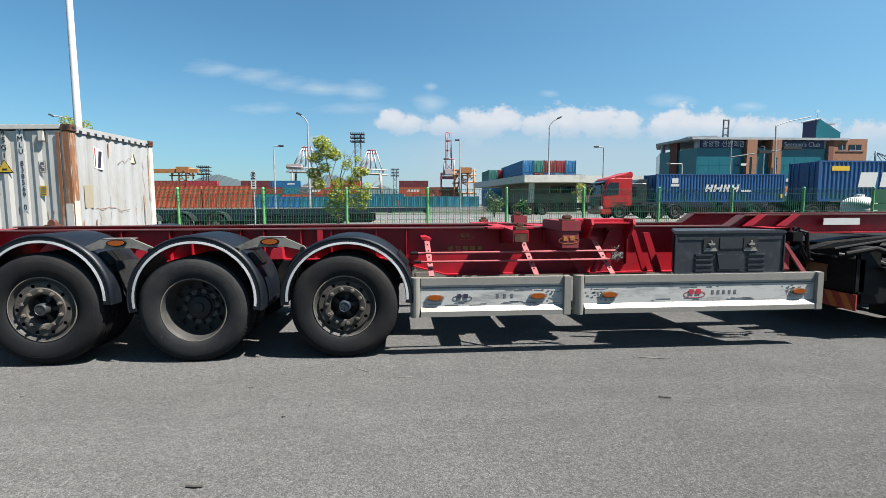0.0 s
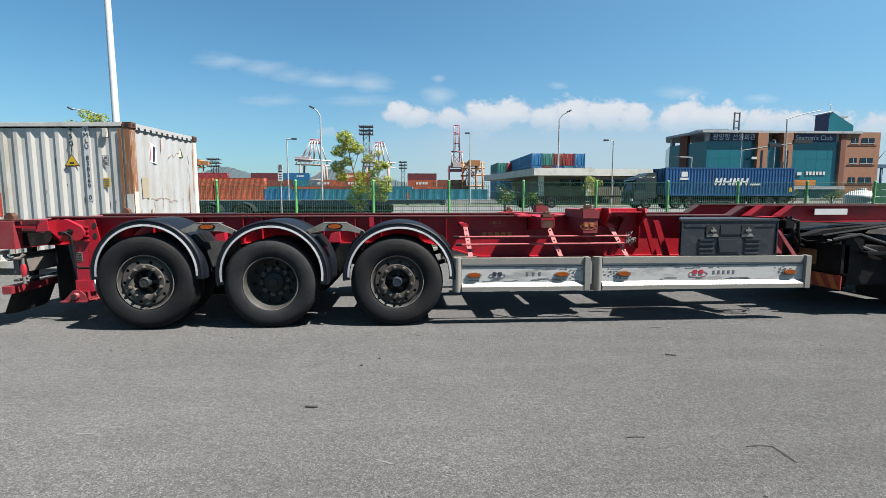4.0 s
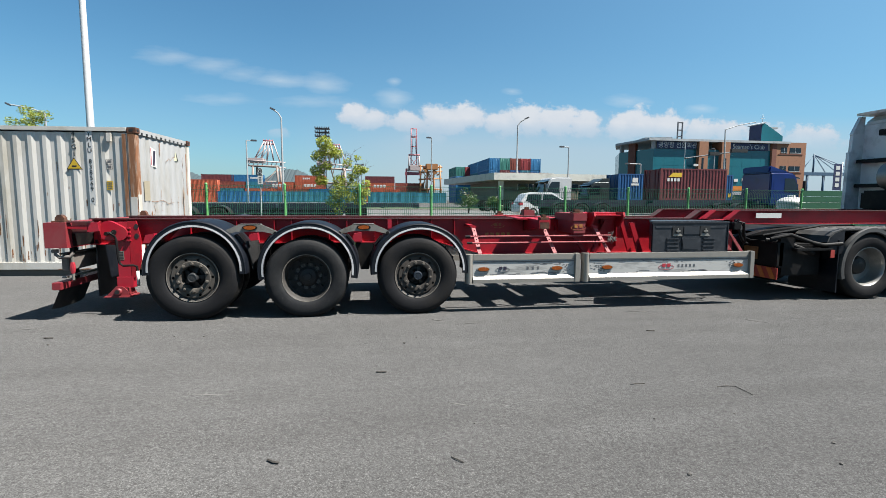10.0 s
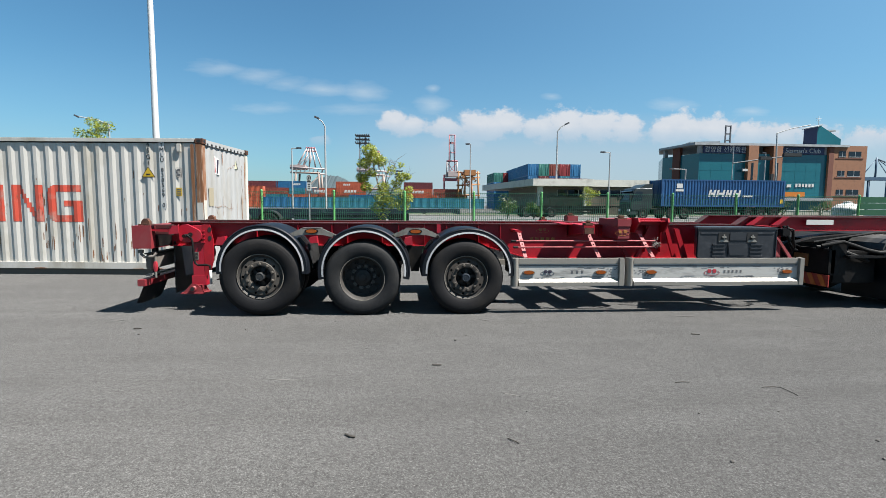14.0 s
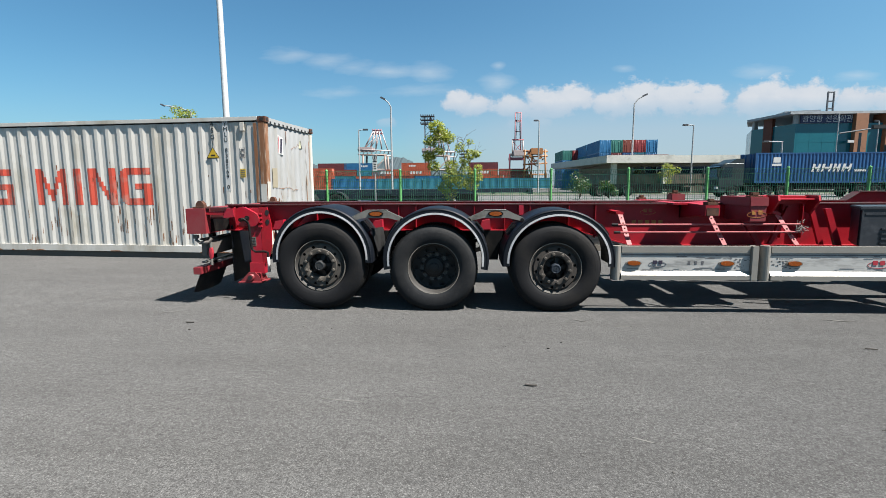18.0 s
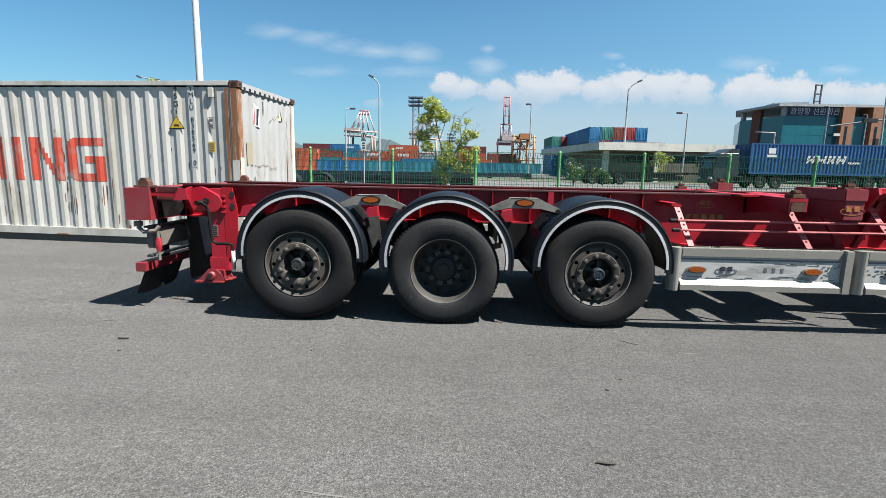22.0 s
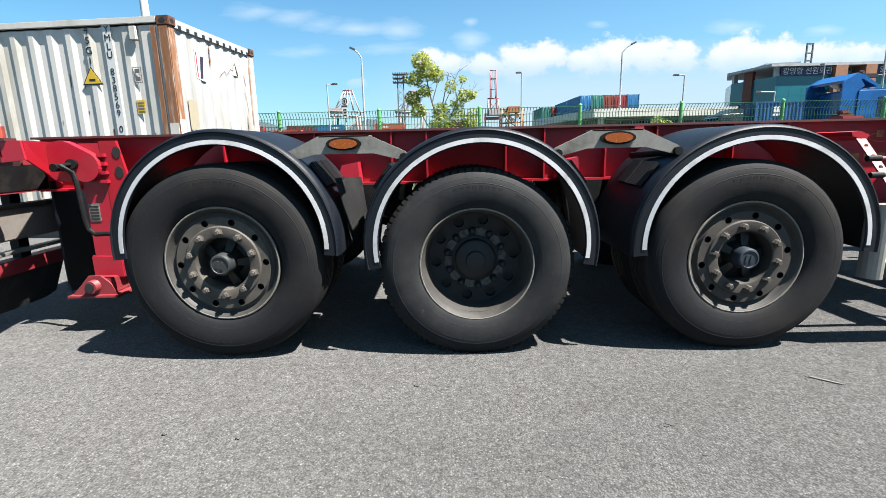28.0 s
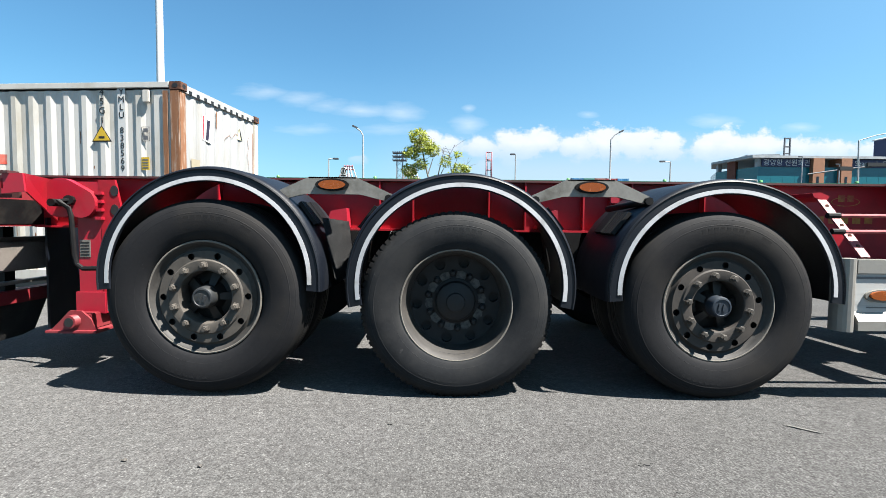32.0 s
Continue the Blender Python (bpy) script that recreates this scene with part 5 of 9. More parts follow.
def build_container():
    """Local frame: the near long side runs along x from -12.19 to 0 at y = 0; the end faces +x."""
    L, W, H = 12.19, 2.438, 2.896
    c = thing("shipping_container", "white ribbed shipping container with rust streaks and red lettering", "container", pose(-5.279, 4.362, 0.051, 0, 0, -4.77))
    for y, out in ((0.055, 1), (W - 0.055, -1)):
        bm = bmesh.new()
        line = corrugated(-L + 0.16, -0.16, 0, 0, y - out * 0.03, out)
        prof = line + [(x, yy + out * 0.003) for x, yy in line[::-1]]
        lo = [bm.verts.new((x, yy, 0.15)) for x, yy in line]
        hi = [bm.verts.new((x, yy, H - 0.11)) for x, yy in line]
        for i in range(len(line) - 1):
            bm.faces.new((lo[i], lo[i + 1], hi[i + 1], hi[i]))
        part("side_wall", bm, C_WHITE, c, "ribbed white steel side with chalky streaks")
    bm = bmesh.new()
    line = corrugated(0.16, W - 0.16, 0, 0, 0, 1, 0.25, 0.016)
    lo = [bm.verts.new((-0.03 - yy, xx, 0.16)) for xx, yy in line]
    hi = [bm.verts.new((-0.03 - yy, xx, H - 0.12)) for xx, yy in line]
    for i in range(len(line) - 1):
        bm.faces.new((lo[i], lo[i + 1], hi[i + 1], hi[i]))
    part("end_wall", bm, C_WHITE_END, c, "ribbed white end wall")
    bm = bmesh.new()
    box(bm, -L + 0.02, -L + 0.06, 0.1, W - 0.1, 0.15, H - 0.1)
    part("door_end", bm, C_WHITE, c)
    bm = bmesh.new()
    box(bm, -L + 0.05, -0.05, 0.05, W - 0.05, H - 0.05, H - 0.03)
    part("roof", bm, C_WHITE, c)
    bm = bmesh.new()
    box(bm, -L + 0.1, -0.1, 0.1, W - 0.1, 0.10, 0.15)
    part("floor", bm, SKID, c)
    for y in (0.0, W - 0.06):
        for z0, z1 in ((0.0, 0.16), (H - 0.095, H - 0.003)):
            bm = bmesh.new()
            box(bm, -L + 0.17, -0.17, y + 0.006, y + 0.054, z0 + 0.01, z1, 0.006)
            part("side_rail", bm, C_WHITE, c, "white side rail with rust along the edge")
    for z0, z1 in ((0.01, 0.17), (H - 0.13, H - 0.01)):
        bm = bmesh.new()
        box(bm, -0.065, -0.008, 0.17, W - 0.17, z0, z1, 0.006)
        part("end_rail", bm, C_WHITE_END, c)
    for k in range(11):
        bm = bmesh.new()
        y = 0.24 + k * 0.195
        box(bm, -0.012, -0.004, y, y + 0.07, H - 0.125, H - 0.075)
        part("rail_scallop", bm, SIGN_BLACK, c, "dark gap under the end rail")
    for x in (-L, -0.16):
        for y in (0.0, W - 0.16):
            bm = bmesh.new()
            box(bm, x + 0.004, x + 0.156, y + 0.004, y + 0.156, 0.118, H - 0.118, 0.012)
            part("corner_post", bm, C_RUST if x > -1 and y == 0.0 else C_WHITE, c, "corner post streaked with orange rust" if x > -1 and y == 0.0 else "white corner post")
            for z in (0.0, H - 0.118):
                bm = bmesh.new()
                box(bm, x, x + 0.178, y, y + 0.162, z, z + 0.118, 0.008)
                k = part("corner_casting", bm, RUST, c, "dark rusty corner casting")
                bm = bmesh.new()
                for yy, sg in ((y, -1), (y + 0.162, 1)):
                    prism(bm, ellipse(x + 0.09, z + 0.06, 0.045, 0.030, 14), "y", *sorted((yy, yy + sg * 0.002)))
                prism(bm, ellipse(y + 0.08, z + 0.06, 0.040, 0.030, 14), "x", x + 0.178, x + 0.180)
                part("casting_hole", bm, SIGN_BLACK, k, "dark oval hole")
    # white paint patches low on the rusty post
    bm = bmesh.new()
    box(bm, -0.15, -0.02, -0.002, 0.006, 0.2, 1.50)
    box(bm, -0.004, 0.0, 0.01, 0.14, 0.2, 1.55)
    part("paint_patch", bm, C_WHITE, c, "patch of newer white paint on the post")
    bm = bmesh.new()
    box(bm, -0.26, -0.19, 0.004, 0.012, 0.2, H - 0.13)
    part("rust_streak", bm, C_RUST, c, "long rust streaks beside the post")
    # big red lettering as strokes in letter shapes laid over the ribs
    def over_ribs(bm, xa, xb, za, zb):
        """Strips that follow the ribs 3 mm proud, between two x and two z."""
        line = corrugated(-L + 0.16, -0.16, 0, 0, 0.025, 1)
        pts = [p for p in line]
        def y_at(x):
            for (x0, y0), (x1, y1) in zip(pts, pts[1:]):
                if x0 <= x <= x1 and x1 > x0:
                    return y0 + (y1 - y0) * (x - x0) / (x1 - x0)
            return 0.025
        xs = sorted({xa, xb, *[p[0] for p in pts if xa < p[0] < xb]})
        for x0, x1 in zip(xs, xs[1:]):
            if x1 - x0 < 1e-4:
                continue
            v = [bm.verts.new((x, y_at(x) - 0.003, z)) for x, z in ((x0, za), (x1, za), (x1, zb), (x0, zb))]
            bm.faces.new(v)
    rnd = random.Random(17)
    for k in range(70):
        x = rnd.choice((rnd.uniform(-L + 0.4, -0.5), rnd.uniform(-5.5, -0.4)))
        low = rnd.random() < 0.75
        z0 = rnd.uniform(0.16, 0.75) if low else rnd.uniform(1.2, 2.2)
        hgt, w = rnd.uniform(0.06, 0.42) * (1 if low else 0.4), rnd.uniform(0.006, 0.018)
        bm = bmesh.new()
        over_ribs(bm, x, x + w, z0, z0 + hgt)
        over_ribs(bm, x + w * 0.5, x + w * 1.35, z0 + hgt * 0.35, z0 + hgt * rnd.uniform(0.75, 1.2))
        part("rust_streak", bm, C_RUST, c, "brown rust streak running down the ribs")
    for x0, zlo, zhi, n in ((-3.62, 0.45, 1.70, 16), (-2.33, 0.17, 0.50, 12), (-5.9, 0.17, 0.50, 9), (-0.42, 0.4, 1.4, 6), (-7.9, 0.2, 0.9, 8)):
        for k in range(n):
            bm = bmesh.new()
            x, z = x0 + rnd.gauss(0, 0.06 if zhi > 1 else 0.16), rnd.uniform(zlo, zhi)
            w = rnd.uniform(0.006, 0.022)
            over_ribs(bm, x, x + w, z - rnd.uniform(0.02, 0.14), z + rnd.uniform(0.0, 0.06))
            part("rust_streak", bm, C_RUST, c, "brown rust streak running down the ribs")
    for y0, z0, w, hgt in ((0.20, 0.3, 0.05, 0.9), (0.55, 0.9, 0.04, 0.3), (2.24, 1.6, 0.05, 1.0), (1.2, 0.25, 0.12, 0.25), (1.9, 0.3, 0.06, 0.5), (2.05, 1.1, 0.03, 0.6), (1.0, 2.45, 0.03, 0.25)):
        bm = bmesh.new()
        pts = [(y0, z0), (y0 + w * 0.4, z0 - 0.06), (y0 + w, z0 + 0.05), (y0 + w * 0.8, z0 + hgt * 0.6), (y0 + w, z0 + hgt), (y0 + w * 0.2, z0 + hgt * 0.95), (y0 + w * 0.1, z0 + hgt * 0.4)]
        prism(bm, pts, "x", -0.0295, -0.0270)
        part("rust_streak", bm, C_RUST, c, "brown rust patch on the end wall")
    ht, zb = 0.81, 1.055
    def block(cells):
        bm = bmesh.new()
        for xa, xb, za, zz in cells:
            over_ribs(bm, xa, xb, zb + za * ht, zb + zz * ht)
        part("lettering_block", bm, C_LETTER, c, "large orange-red strokes of worn paint in the shape of a letter")
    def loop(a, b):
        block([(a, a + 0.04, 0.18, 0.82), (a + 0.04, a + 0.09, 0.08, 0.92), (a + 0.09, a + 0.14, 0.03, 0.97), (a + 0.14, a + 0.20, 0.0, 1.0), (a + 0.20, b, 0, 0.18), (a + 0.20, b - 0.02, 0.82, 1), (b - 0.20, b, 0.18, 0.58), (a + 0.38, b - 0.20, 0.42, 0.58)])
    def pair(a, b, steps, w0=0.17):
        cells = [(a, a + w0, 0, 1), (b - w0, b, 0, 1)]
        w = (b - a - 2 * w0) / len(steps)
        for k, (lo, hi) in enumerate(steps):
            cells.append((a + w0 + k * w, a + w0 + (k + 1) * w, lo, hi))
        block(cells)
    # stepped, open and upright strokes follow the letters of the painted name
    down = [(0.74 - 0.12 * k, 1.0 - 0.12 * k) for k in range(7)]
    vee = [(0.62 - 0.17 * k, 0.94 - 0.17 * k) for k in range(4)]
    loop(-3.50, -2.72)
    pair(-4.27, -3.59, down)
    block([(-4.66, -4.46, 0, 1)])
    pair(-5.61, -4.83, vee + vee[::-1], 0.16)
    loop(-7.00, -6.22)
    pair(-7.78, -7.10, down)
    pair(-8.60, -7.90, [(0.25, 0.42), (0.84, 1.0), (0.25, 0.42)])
    # marks: size code, number, warning triangle, small labels
    R = Matrix.Rotation(radians(90), 4, "X")
    y = 0.0212
    for i, ch in enumerate("45G1"):
        words(ch, 0.135, Matrix.Translation((-1.20, y, 2.755 - i * 0.132)) @ R, SIGN_BLACK, c, "code_mark", "dark size code stencilled downwards")
    bm = bmesh.new()
    box(bm, -0.96, -0.84, 0.0228, 0.0242, 1.36, 2.82)
    part("number_strip", bm, SIGN_WHITE, c, "long white number strip")
    for i, ch in enumerate("YMLU 838569 0"):
        if ch != " ":
            words(ch, 0.125, Matrix.Translation((-0.90, y, 2.755 - i * 0.110)) @ R, SIGN_BLACK, c, "number_mark", "dark number stencilled downwards")
    def tri(cx, cz, r, name, mat, lab, yy, parent):
        bm = bmesh.new()
        prism(bm, [(cx - r, cz - r * 0.62), (cx + r, cz - r * 0.62), (cx, cz + r * 0.95)], "y", yy - 0.002, yy)
        return part(name, bm, mat, parent, lab)
    t = tri(-1.215, 2.14, 0.155, "warning_sticker", SIGN_BLACK, "yellow triangular warning sticker with a black edge", 0.0242, c)
    tri(-1.215, 2.142, 0.128, "sticker_face", SIGN_YELLOW, "yellow face", 0.0218, t)
    bm = bmesh.new()
    box(bm, -1.26, -1.17, 0.0182, 0.0194, 2.095, 2.125)
    part("sticker_mark", bm, SIGN_BLACK, t, "dark height mark that cannot be read")
    bm = bmesh.new()
    for z0, z1 in ((2.05, 2.058), (2.15, 2.158), (2.25, 2.258)):
        box(bm, -0.60, -0.48, y - 0.001, y + 0.001, z0, z1)
    for x0 in (-0.60, -0.488):
        box(bm, x0, x0 + 0.008, y - 0.001, y + 0.001, 2.05, 2.258)
    for z in (2.07, 2.175):
        box(bm, -0.575, -0.505, y - 0.001, y + 0.001, z, z + 0.06)
    part("approval_label", bm, ART_GREY, c, "small framed approval mark")
    bm = bmesh.new()
    box(bm, -0.61, -0.49, y - 0.002, y + 0.001, 1.64, 1.82)
    lab = part("yellow_label", bm, SIGN_YELLOW, c, "small yellow label with dark print")
    bm = bmesh.new()
    for k in range(4):
        box(bm, -0.595, -0.505, y - 0.004, y - 0.002, 1.66 + k * 0.038, 1.678 + k * 0.038)
    part("print_bar", bm, ART_GREY, lab)
    bm = bmesh.new()
    box(bm, -0.56, -0.46, -0.012, 0.03, 2.60, 2.78, 0.01)
    part("vent_cover", bm, C_WHITE, c, "small weathered vent cover")
    # end wall stickers
    bm = bmesh.new()
    prism(bm, [(0.60, 2.17), (0.84, 2.14), (0.84, 2.52), (0.60, 2.58)], "x", -0.0285, -0.0262)
    st = part("sticker", bm, SIGN_WHITE, c, "white square sticker with a blue and red mark")
    bm = bmesh.new()
    prism(bm, [(0.69, 2.18), (0.76, 2.18), (0.82, 2.50), (0.73, 2.50)], "x", -0.0258, -0.0242)
    part("sticker_mark", bm, ART_NAVY, st, "dark blue slanting mark")
    bm = bmesh.new()
    prism(bm, [(0.62, 2.19), (0.645, 2.19), (0.645, 2.54), (0.62, 2.55)], "x", -0.0258, -0.0242)
    part("sticker_edge", bm, ART_RED, st, "red edge mark")
    bm = bmesh.new()
    prism(bm, [(1.66, 2.36), (1.86, 2.36), (1.76, 2.58)], "x", -0.0285, -0.0262)
    st = part("warning_sticker", bm, C_LABEL, c, "faded pale yellow triangular sticker with a dark edge")
    bm = bmesh.new()
    prism(bm, [(1.80, 2.365), (1.855, 2.365), (1.765, 2.565), (1.755, 2.545)], "x", -0.0258, -0.0242)
    part("sticker_mark", bm, SIGN_BLACK, st, "dark edge")
    # peeled seams in the paint of the end wall
    rnd = random.Random(23)
    for y0, z0, y1, z1 in ((0.45, 1.42, 1.55, 1.36), (0.95, 0.9, 1.02, 1.75), (1.35, 0.8, 1.42, 1.6), (1.25, 2.30, 1.72, 2.44), (1.75, 1.0, 1.80, 1.5), (0.62, 0.7, 0.66, 1.35), (2.02, 1.35, 2.10, 2.5)):
        bm = bmesh.new()
        n = 9
        way = [(y0 + (y1 - y0) * i / n + rnd.gauss(0, 0.025), z0 + (z1 - z0) * i / n + rnd.gauss(0, 0.03)) for i in range(n + 1)]
        for (a, b), (d, e) in zip(way, way[1:]):
            if rnd.random() < 0.75:
                w = rnd.uniform(0.004, 0.013)
                prism(bm, [(a, b), (d + 0.002, e), (d + w * 0.6, e + w), (a + w * 0.6, b + w)], "x", -0.0290, -0.0265)
        part("paint_crack", bm, C_RUST, c, "thin line of peeled brown paint")["kind"] = "stuff"
    bm = bmesh.new()
    box(bm, -0.0285, -0.0262, 0.30, 0.52, 1.42, 1.84)
    part("old_label", bm, OLD_TAN, c, "browned old label")
    # timber skid under the near side
    bm = bmesh.new()
    box(bm, -L + 0.2, -0.3, 0.05, 0.25, -0.13, 0.02)
    box(bm, -L + 0.2, -0.3, W - 0.25, W - 0.05, -0.14, 0.02)
    part("skid", bm, C_SKID, c, "weathered timber skid under the container")["kind"] = "stuff"
    rnd = random.Random(4)
    for k in range(26):
        x = rnd.uniform(-L + 0.3, -0.4)
        bm = bmesh.new()
        w = rnd.uniform(0.05, 0.35)
        prism(bm, [(x, 0.012), (x + w, 0.012), (x + w * 0.8, 0.02 + rnd.uniform(0, 0.012)), (x + w * 0.45, 0.02 + rnd.uniform(0, 0.02)), (x + w * 0.1, 0.02 + rnd.uniform(0, 0.01))], "y", 0.002, 0.0055)
        part("rust_streak", bm, C_RUST, c, "rust along the bottom rail")


build_container()


# ---- mesh fence ----
FENCE_Y, FENCE_X0, FENCE_STEP = 7.75, -0.88, 2.07


def build_fence():
    f = thing("fence", "green welded wire fence with bright green posts along the lot", "fence", pose(0, FENCE_Y, 0))
    bm = bmesh.new()
    tube(bm, [(0, 0, 0), (0, 0, 1.92)], 0.036, 12)
    lathe_cap = [(0.001, 1.96), (0.03, 1.95), (0.042, 1.92)]
    for a, b in zip(lathe_cap, lathe_cap[1:]):
        tube(bm, [(0, 0, a[1]), (0, 0, b[1])], a[0], 12, 0, False, b[0])
    post = part("post", bm, POST_GREEN, f, "round bright green post with a cap", True, pose(FENCE_X0 - 9 * FENCE_STEP, 0, 0))
    bm = bmesh.new()
    # one bay: upright wires and doubled cross wires, the top bent forwards
    n = 34
    for k in range(1, n):
        x = FENCE_STEP * k / n
        for dx in (0,):
            w = 0.0046
            box(bm, x - w, x + w, -0.0034, 0.0034, 0.06, 1.78)
            prism(bm, [(-0.0034, 1.78), (0.0034, 1.78), (-0.10, 1.90), (-0.107, 1.895)], "x", x - w, x + w)
    for z in (0.12, 0.32, 0.52, 0.72, 0.92, 1.12, 1.30, 1.46, 1.62, 1.77):
        box(bm, 0.03, FENCE_STEP - 0.03, -0.010, -0.0036, z - 0.004, z + 0.004)
        box(bm, 0.03, FENCE_STEP - 0.03, 0.0036, 0.010, z - 0.004, z + 0.004)
    box(bm, 0.03, FENCE_STEP - 0.03, -0.109, -0.101, 1.888, 1.898)
    mesh_bay = part("wire_panel", bm, FENCE_GREEN, f, "green welded wire panel", False, pose(FENCE_X0 - 9 * FENCE_STEP, 0, 0))
    mesh_bay["kind"] = "stuff"
    for i in range(-8, 8):
        again(post, f, pose(FENCE_X0 + i * FENCE_STEP, 0, 0), "round bright green post with a cap")
        if i < 7:
            again(mesh_bay, f, pose(FENCE_X0 + i * FENCE_STEP, 0, 0), "green welded wire panel")["kind"] = "stuff"
    # closed sheet bays at the end
    for i in range(7, 12):
        x0 = FENCE_X0 + i * FENCE_STEP
        for k in range(9):
            bm = bmesh.new()
            z = 0.1 + k * 0.2
            prism(bm, [(-0.012, z), (0.012, z + 0.02), (0.012, z + 0.17), (-0.012, z + 0.19)], "x", x0 + 0.05, x0 + FENCE_STEP - 0.02)
            part("sheet_slat", bm, SHEET_GREEN, f, "dark green ribbed sheet slat")
        again(post, f, pose(x0 + FENCE_STEP, 0, 0), "round bright green post with a cap")
    # kerb below
    bm = bmesh.new()
    box(bm, -60, 60, FENCE_Y - 0.12, FENCE_Y + 0.12, -0.12, 0.10, 0.02)
    tagged(part("kerb", bm, CONCRETE), "pale concrete kerb under the fence", "kerb", kind="structure")


SHEET_GREEN = surf("dark_green_sheet", (0.02, 0.10, 0.045), (0.03, 0.13, 0.06), 0.45, 0, 3, 40)
CONCRETE = surf("weathered_concrete", (0.30, 0.29, 0.27), (0.40, 0.39, 0.36), 0.8, 0, 2, 40, 0.3, 60, (0.2, 0.19, 0.17), 0.4, 1.5)
build_fence()

# ---- tall pole behind the container ----
def build_pole():
    p = thing("lamp_pole", "tall tapered white steel pole standing behind the container", "pole", pose(-10.1, 12.3, 0))
    bm = bmesh.new()
    tube(bm, [(0, 0, 0), (0, 0, 7), (0, 0, 14)], 0.13, 14, 0, True, 0.075)
    part("shaft", bm, POLE_WHITE, p, "white tapered shaft", True)
    bm = bmesh.new()
    box(bm, -0.22, 0.22, -0.22, 0.22, 0, 0.03, 0.004)
    part("base_plate", bm, GREY_STEEL, p)


build_pole()


# ---- beyond the fence: verge, road, yard ----
ROAD_Z = 0.35
LEAF = leaf_surface("bright_leaf_green", (0.28, 0.36, 0.04), (0.54, 0.58, 0.085))
LEAF_DARK = leaf_surface("dark_leaf_green", (0.04, 0.09, 0.02), (0.09, 0.17, 0.032))
BARK = surf("grey_brown_bark", (0.10, 0.08, 0.06), (0.19, 0.155, 0.12), 0.85, 0, 8, 60, 0.5, 60)
GRASS = surf("dry_green_grass", (0.035, 0.060, 0.02), (0.075, 0.095, 0.035), 0.8, 0, 2, 20)
ROAD = surf("worn_road_asphalt", (0.115, 0.115, 0.112), (0.15, 0.15, 0.145), 0.85, 0, 0.6, 20, 0.2, 40)
HILL = surf("hazy_wooded_hill", (0.030, 0.055, 0.066), (0.042, 0.070, 0.082), 0.9, 0, 0.01, 0.05)


def plain(name, c, rough=0.5, metal=0.0, var=0.12):
    c = tuple(v * 0.88 for v in c)  # scaled down evenly, to lower the background's brightness
    return surf(name, tuple(v * (1 - var) for v in c), tuple(min(v * (1 + var), 1) for v in c), rough, metal, 1.2, 15, 0, 60, tuple(v * 0.6 for v in c), 0.25, 0.8)


PAINT = {
    "orange": plain("container_orange", (0.55, 0.11, 0.045)), "red": plain("container_red", (0.38, 0.035, 0.04)), "maroon": plain("container_maroon", (0.17, 0.025, 0.03)),
    "teal": plain("container_teal", (0.025, 0.22, 0.31)), "blue": plain("container_blue", (0.012, 0.16, 0.37)), "navy": plain("container_navy", (0.003, 0.092, 0.275)),
    "green": plain("container_sea_green", (0.05, 0.27, 0.22)), "sky": plain("container_sky_blue", (0.03, 0.24, 0.52)), "rust": plain("container_brown", (0.30, 0.06, 0.035)),
    "cab_red": plain("cab_red", (0.58, 0.02, 0.02), 0.3), "cab_blue": plain("cab_blue", (0.003, 0.022, 0.17), 0.22), "chassis_dark": plain("dark_chassis_blue", (0.008, 0.014, 0.035), 0.5), "cab_light": plain("cab_bright_blue", (0.012, 0.13, 0.42), 0.25),
    "cab_white": plain("cab_white", (0.68, 0.70, 0.71), 0.3), "cab_silver": plain("cab_silver", (0.055, 0.07, 0.072), 0.35, 0.3), "car_white": plain("car_white", (1.15, 1.17, 1.18), 0.2),
    "teal_glass": surf("teal_curtain_glass", (0.017, 0.150, 0.192), (0.024, 0.182, 0.222), 0.15, 0, 0.2, 3), "dark_glass": surf("dark_glass", (0.010, 0.016, 0.022), (0.02, 0.03, 0.036), 0.1, 0, 1, 5),
    "brick": plain("orange_brick", (0.42, 0.19, 0.10), 0.8), "brick_dark": plain("red_brown_brick", (0.24, 0.08, 0.05), 0.8), "wall_pale": plain("pale_render", (0.62, 0.59, 0.53), 0.8), "eave": plain("pale_eave", (0.55, 0.58, 0.60), 0.5),
    "canopy": plain("cream_canopy", (0.90, 0.88, 0.80), 0.6), "screen": plain("brown_screen", (0.27, 0.215, 0.165), 0.7), "wall_grey": plain("grey_brown_wall", (0.34, 0.29, 0.245), 0.8), "banner": plain("navy_banner", (0.012, 0.025, 0.11), 0.6),
    "crane_orange": plain("crane_orange", (0.52, 0.22, 0.07), 0.6), "crane_red": plain("crane_red", (0.40, 0.10, 0.13), 0.6), "crane_white": plain("crane_white", (0.62, 0.52, 0.51), 0.5), "crane_leg": plain("brown_crane_leg", (0.30, 0.23, 0.20), 0.6), "crane_blue": plain("crane_blue", (0.06, 0.14, 0.24), 0.6),
    "lamp": plain("lamp_post_grey", (0.50, 0.52, 0.54), 0.4), "mast": plain("mast_dark_grey", (0.09, 0.10, 0.12), 0.6), "sign_orange": plain("orange_sign", (0.75, 0.24, 0.02), 0.5),
}


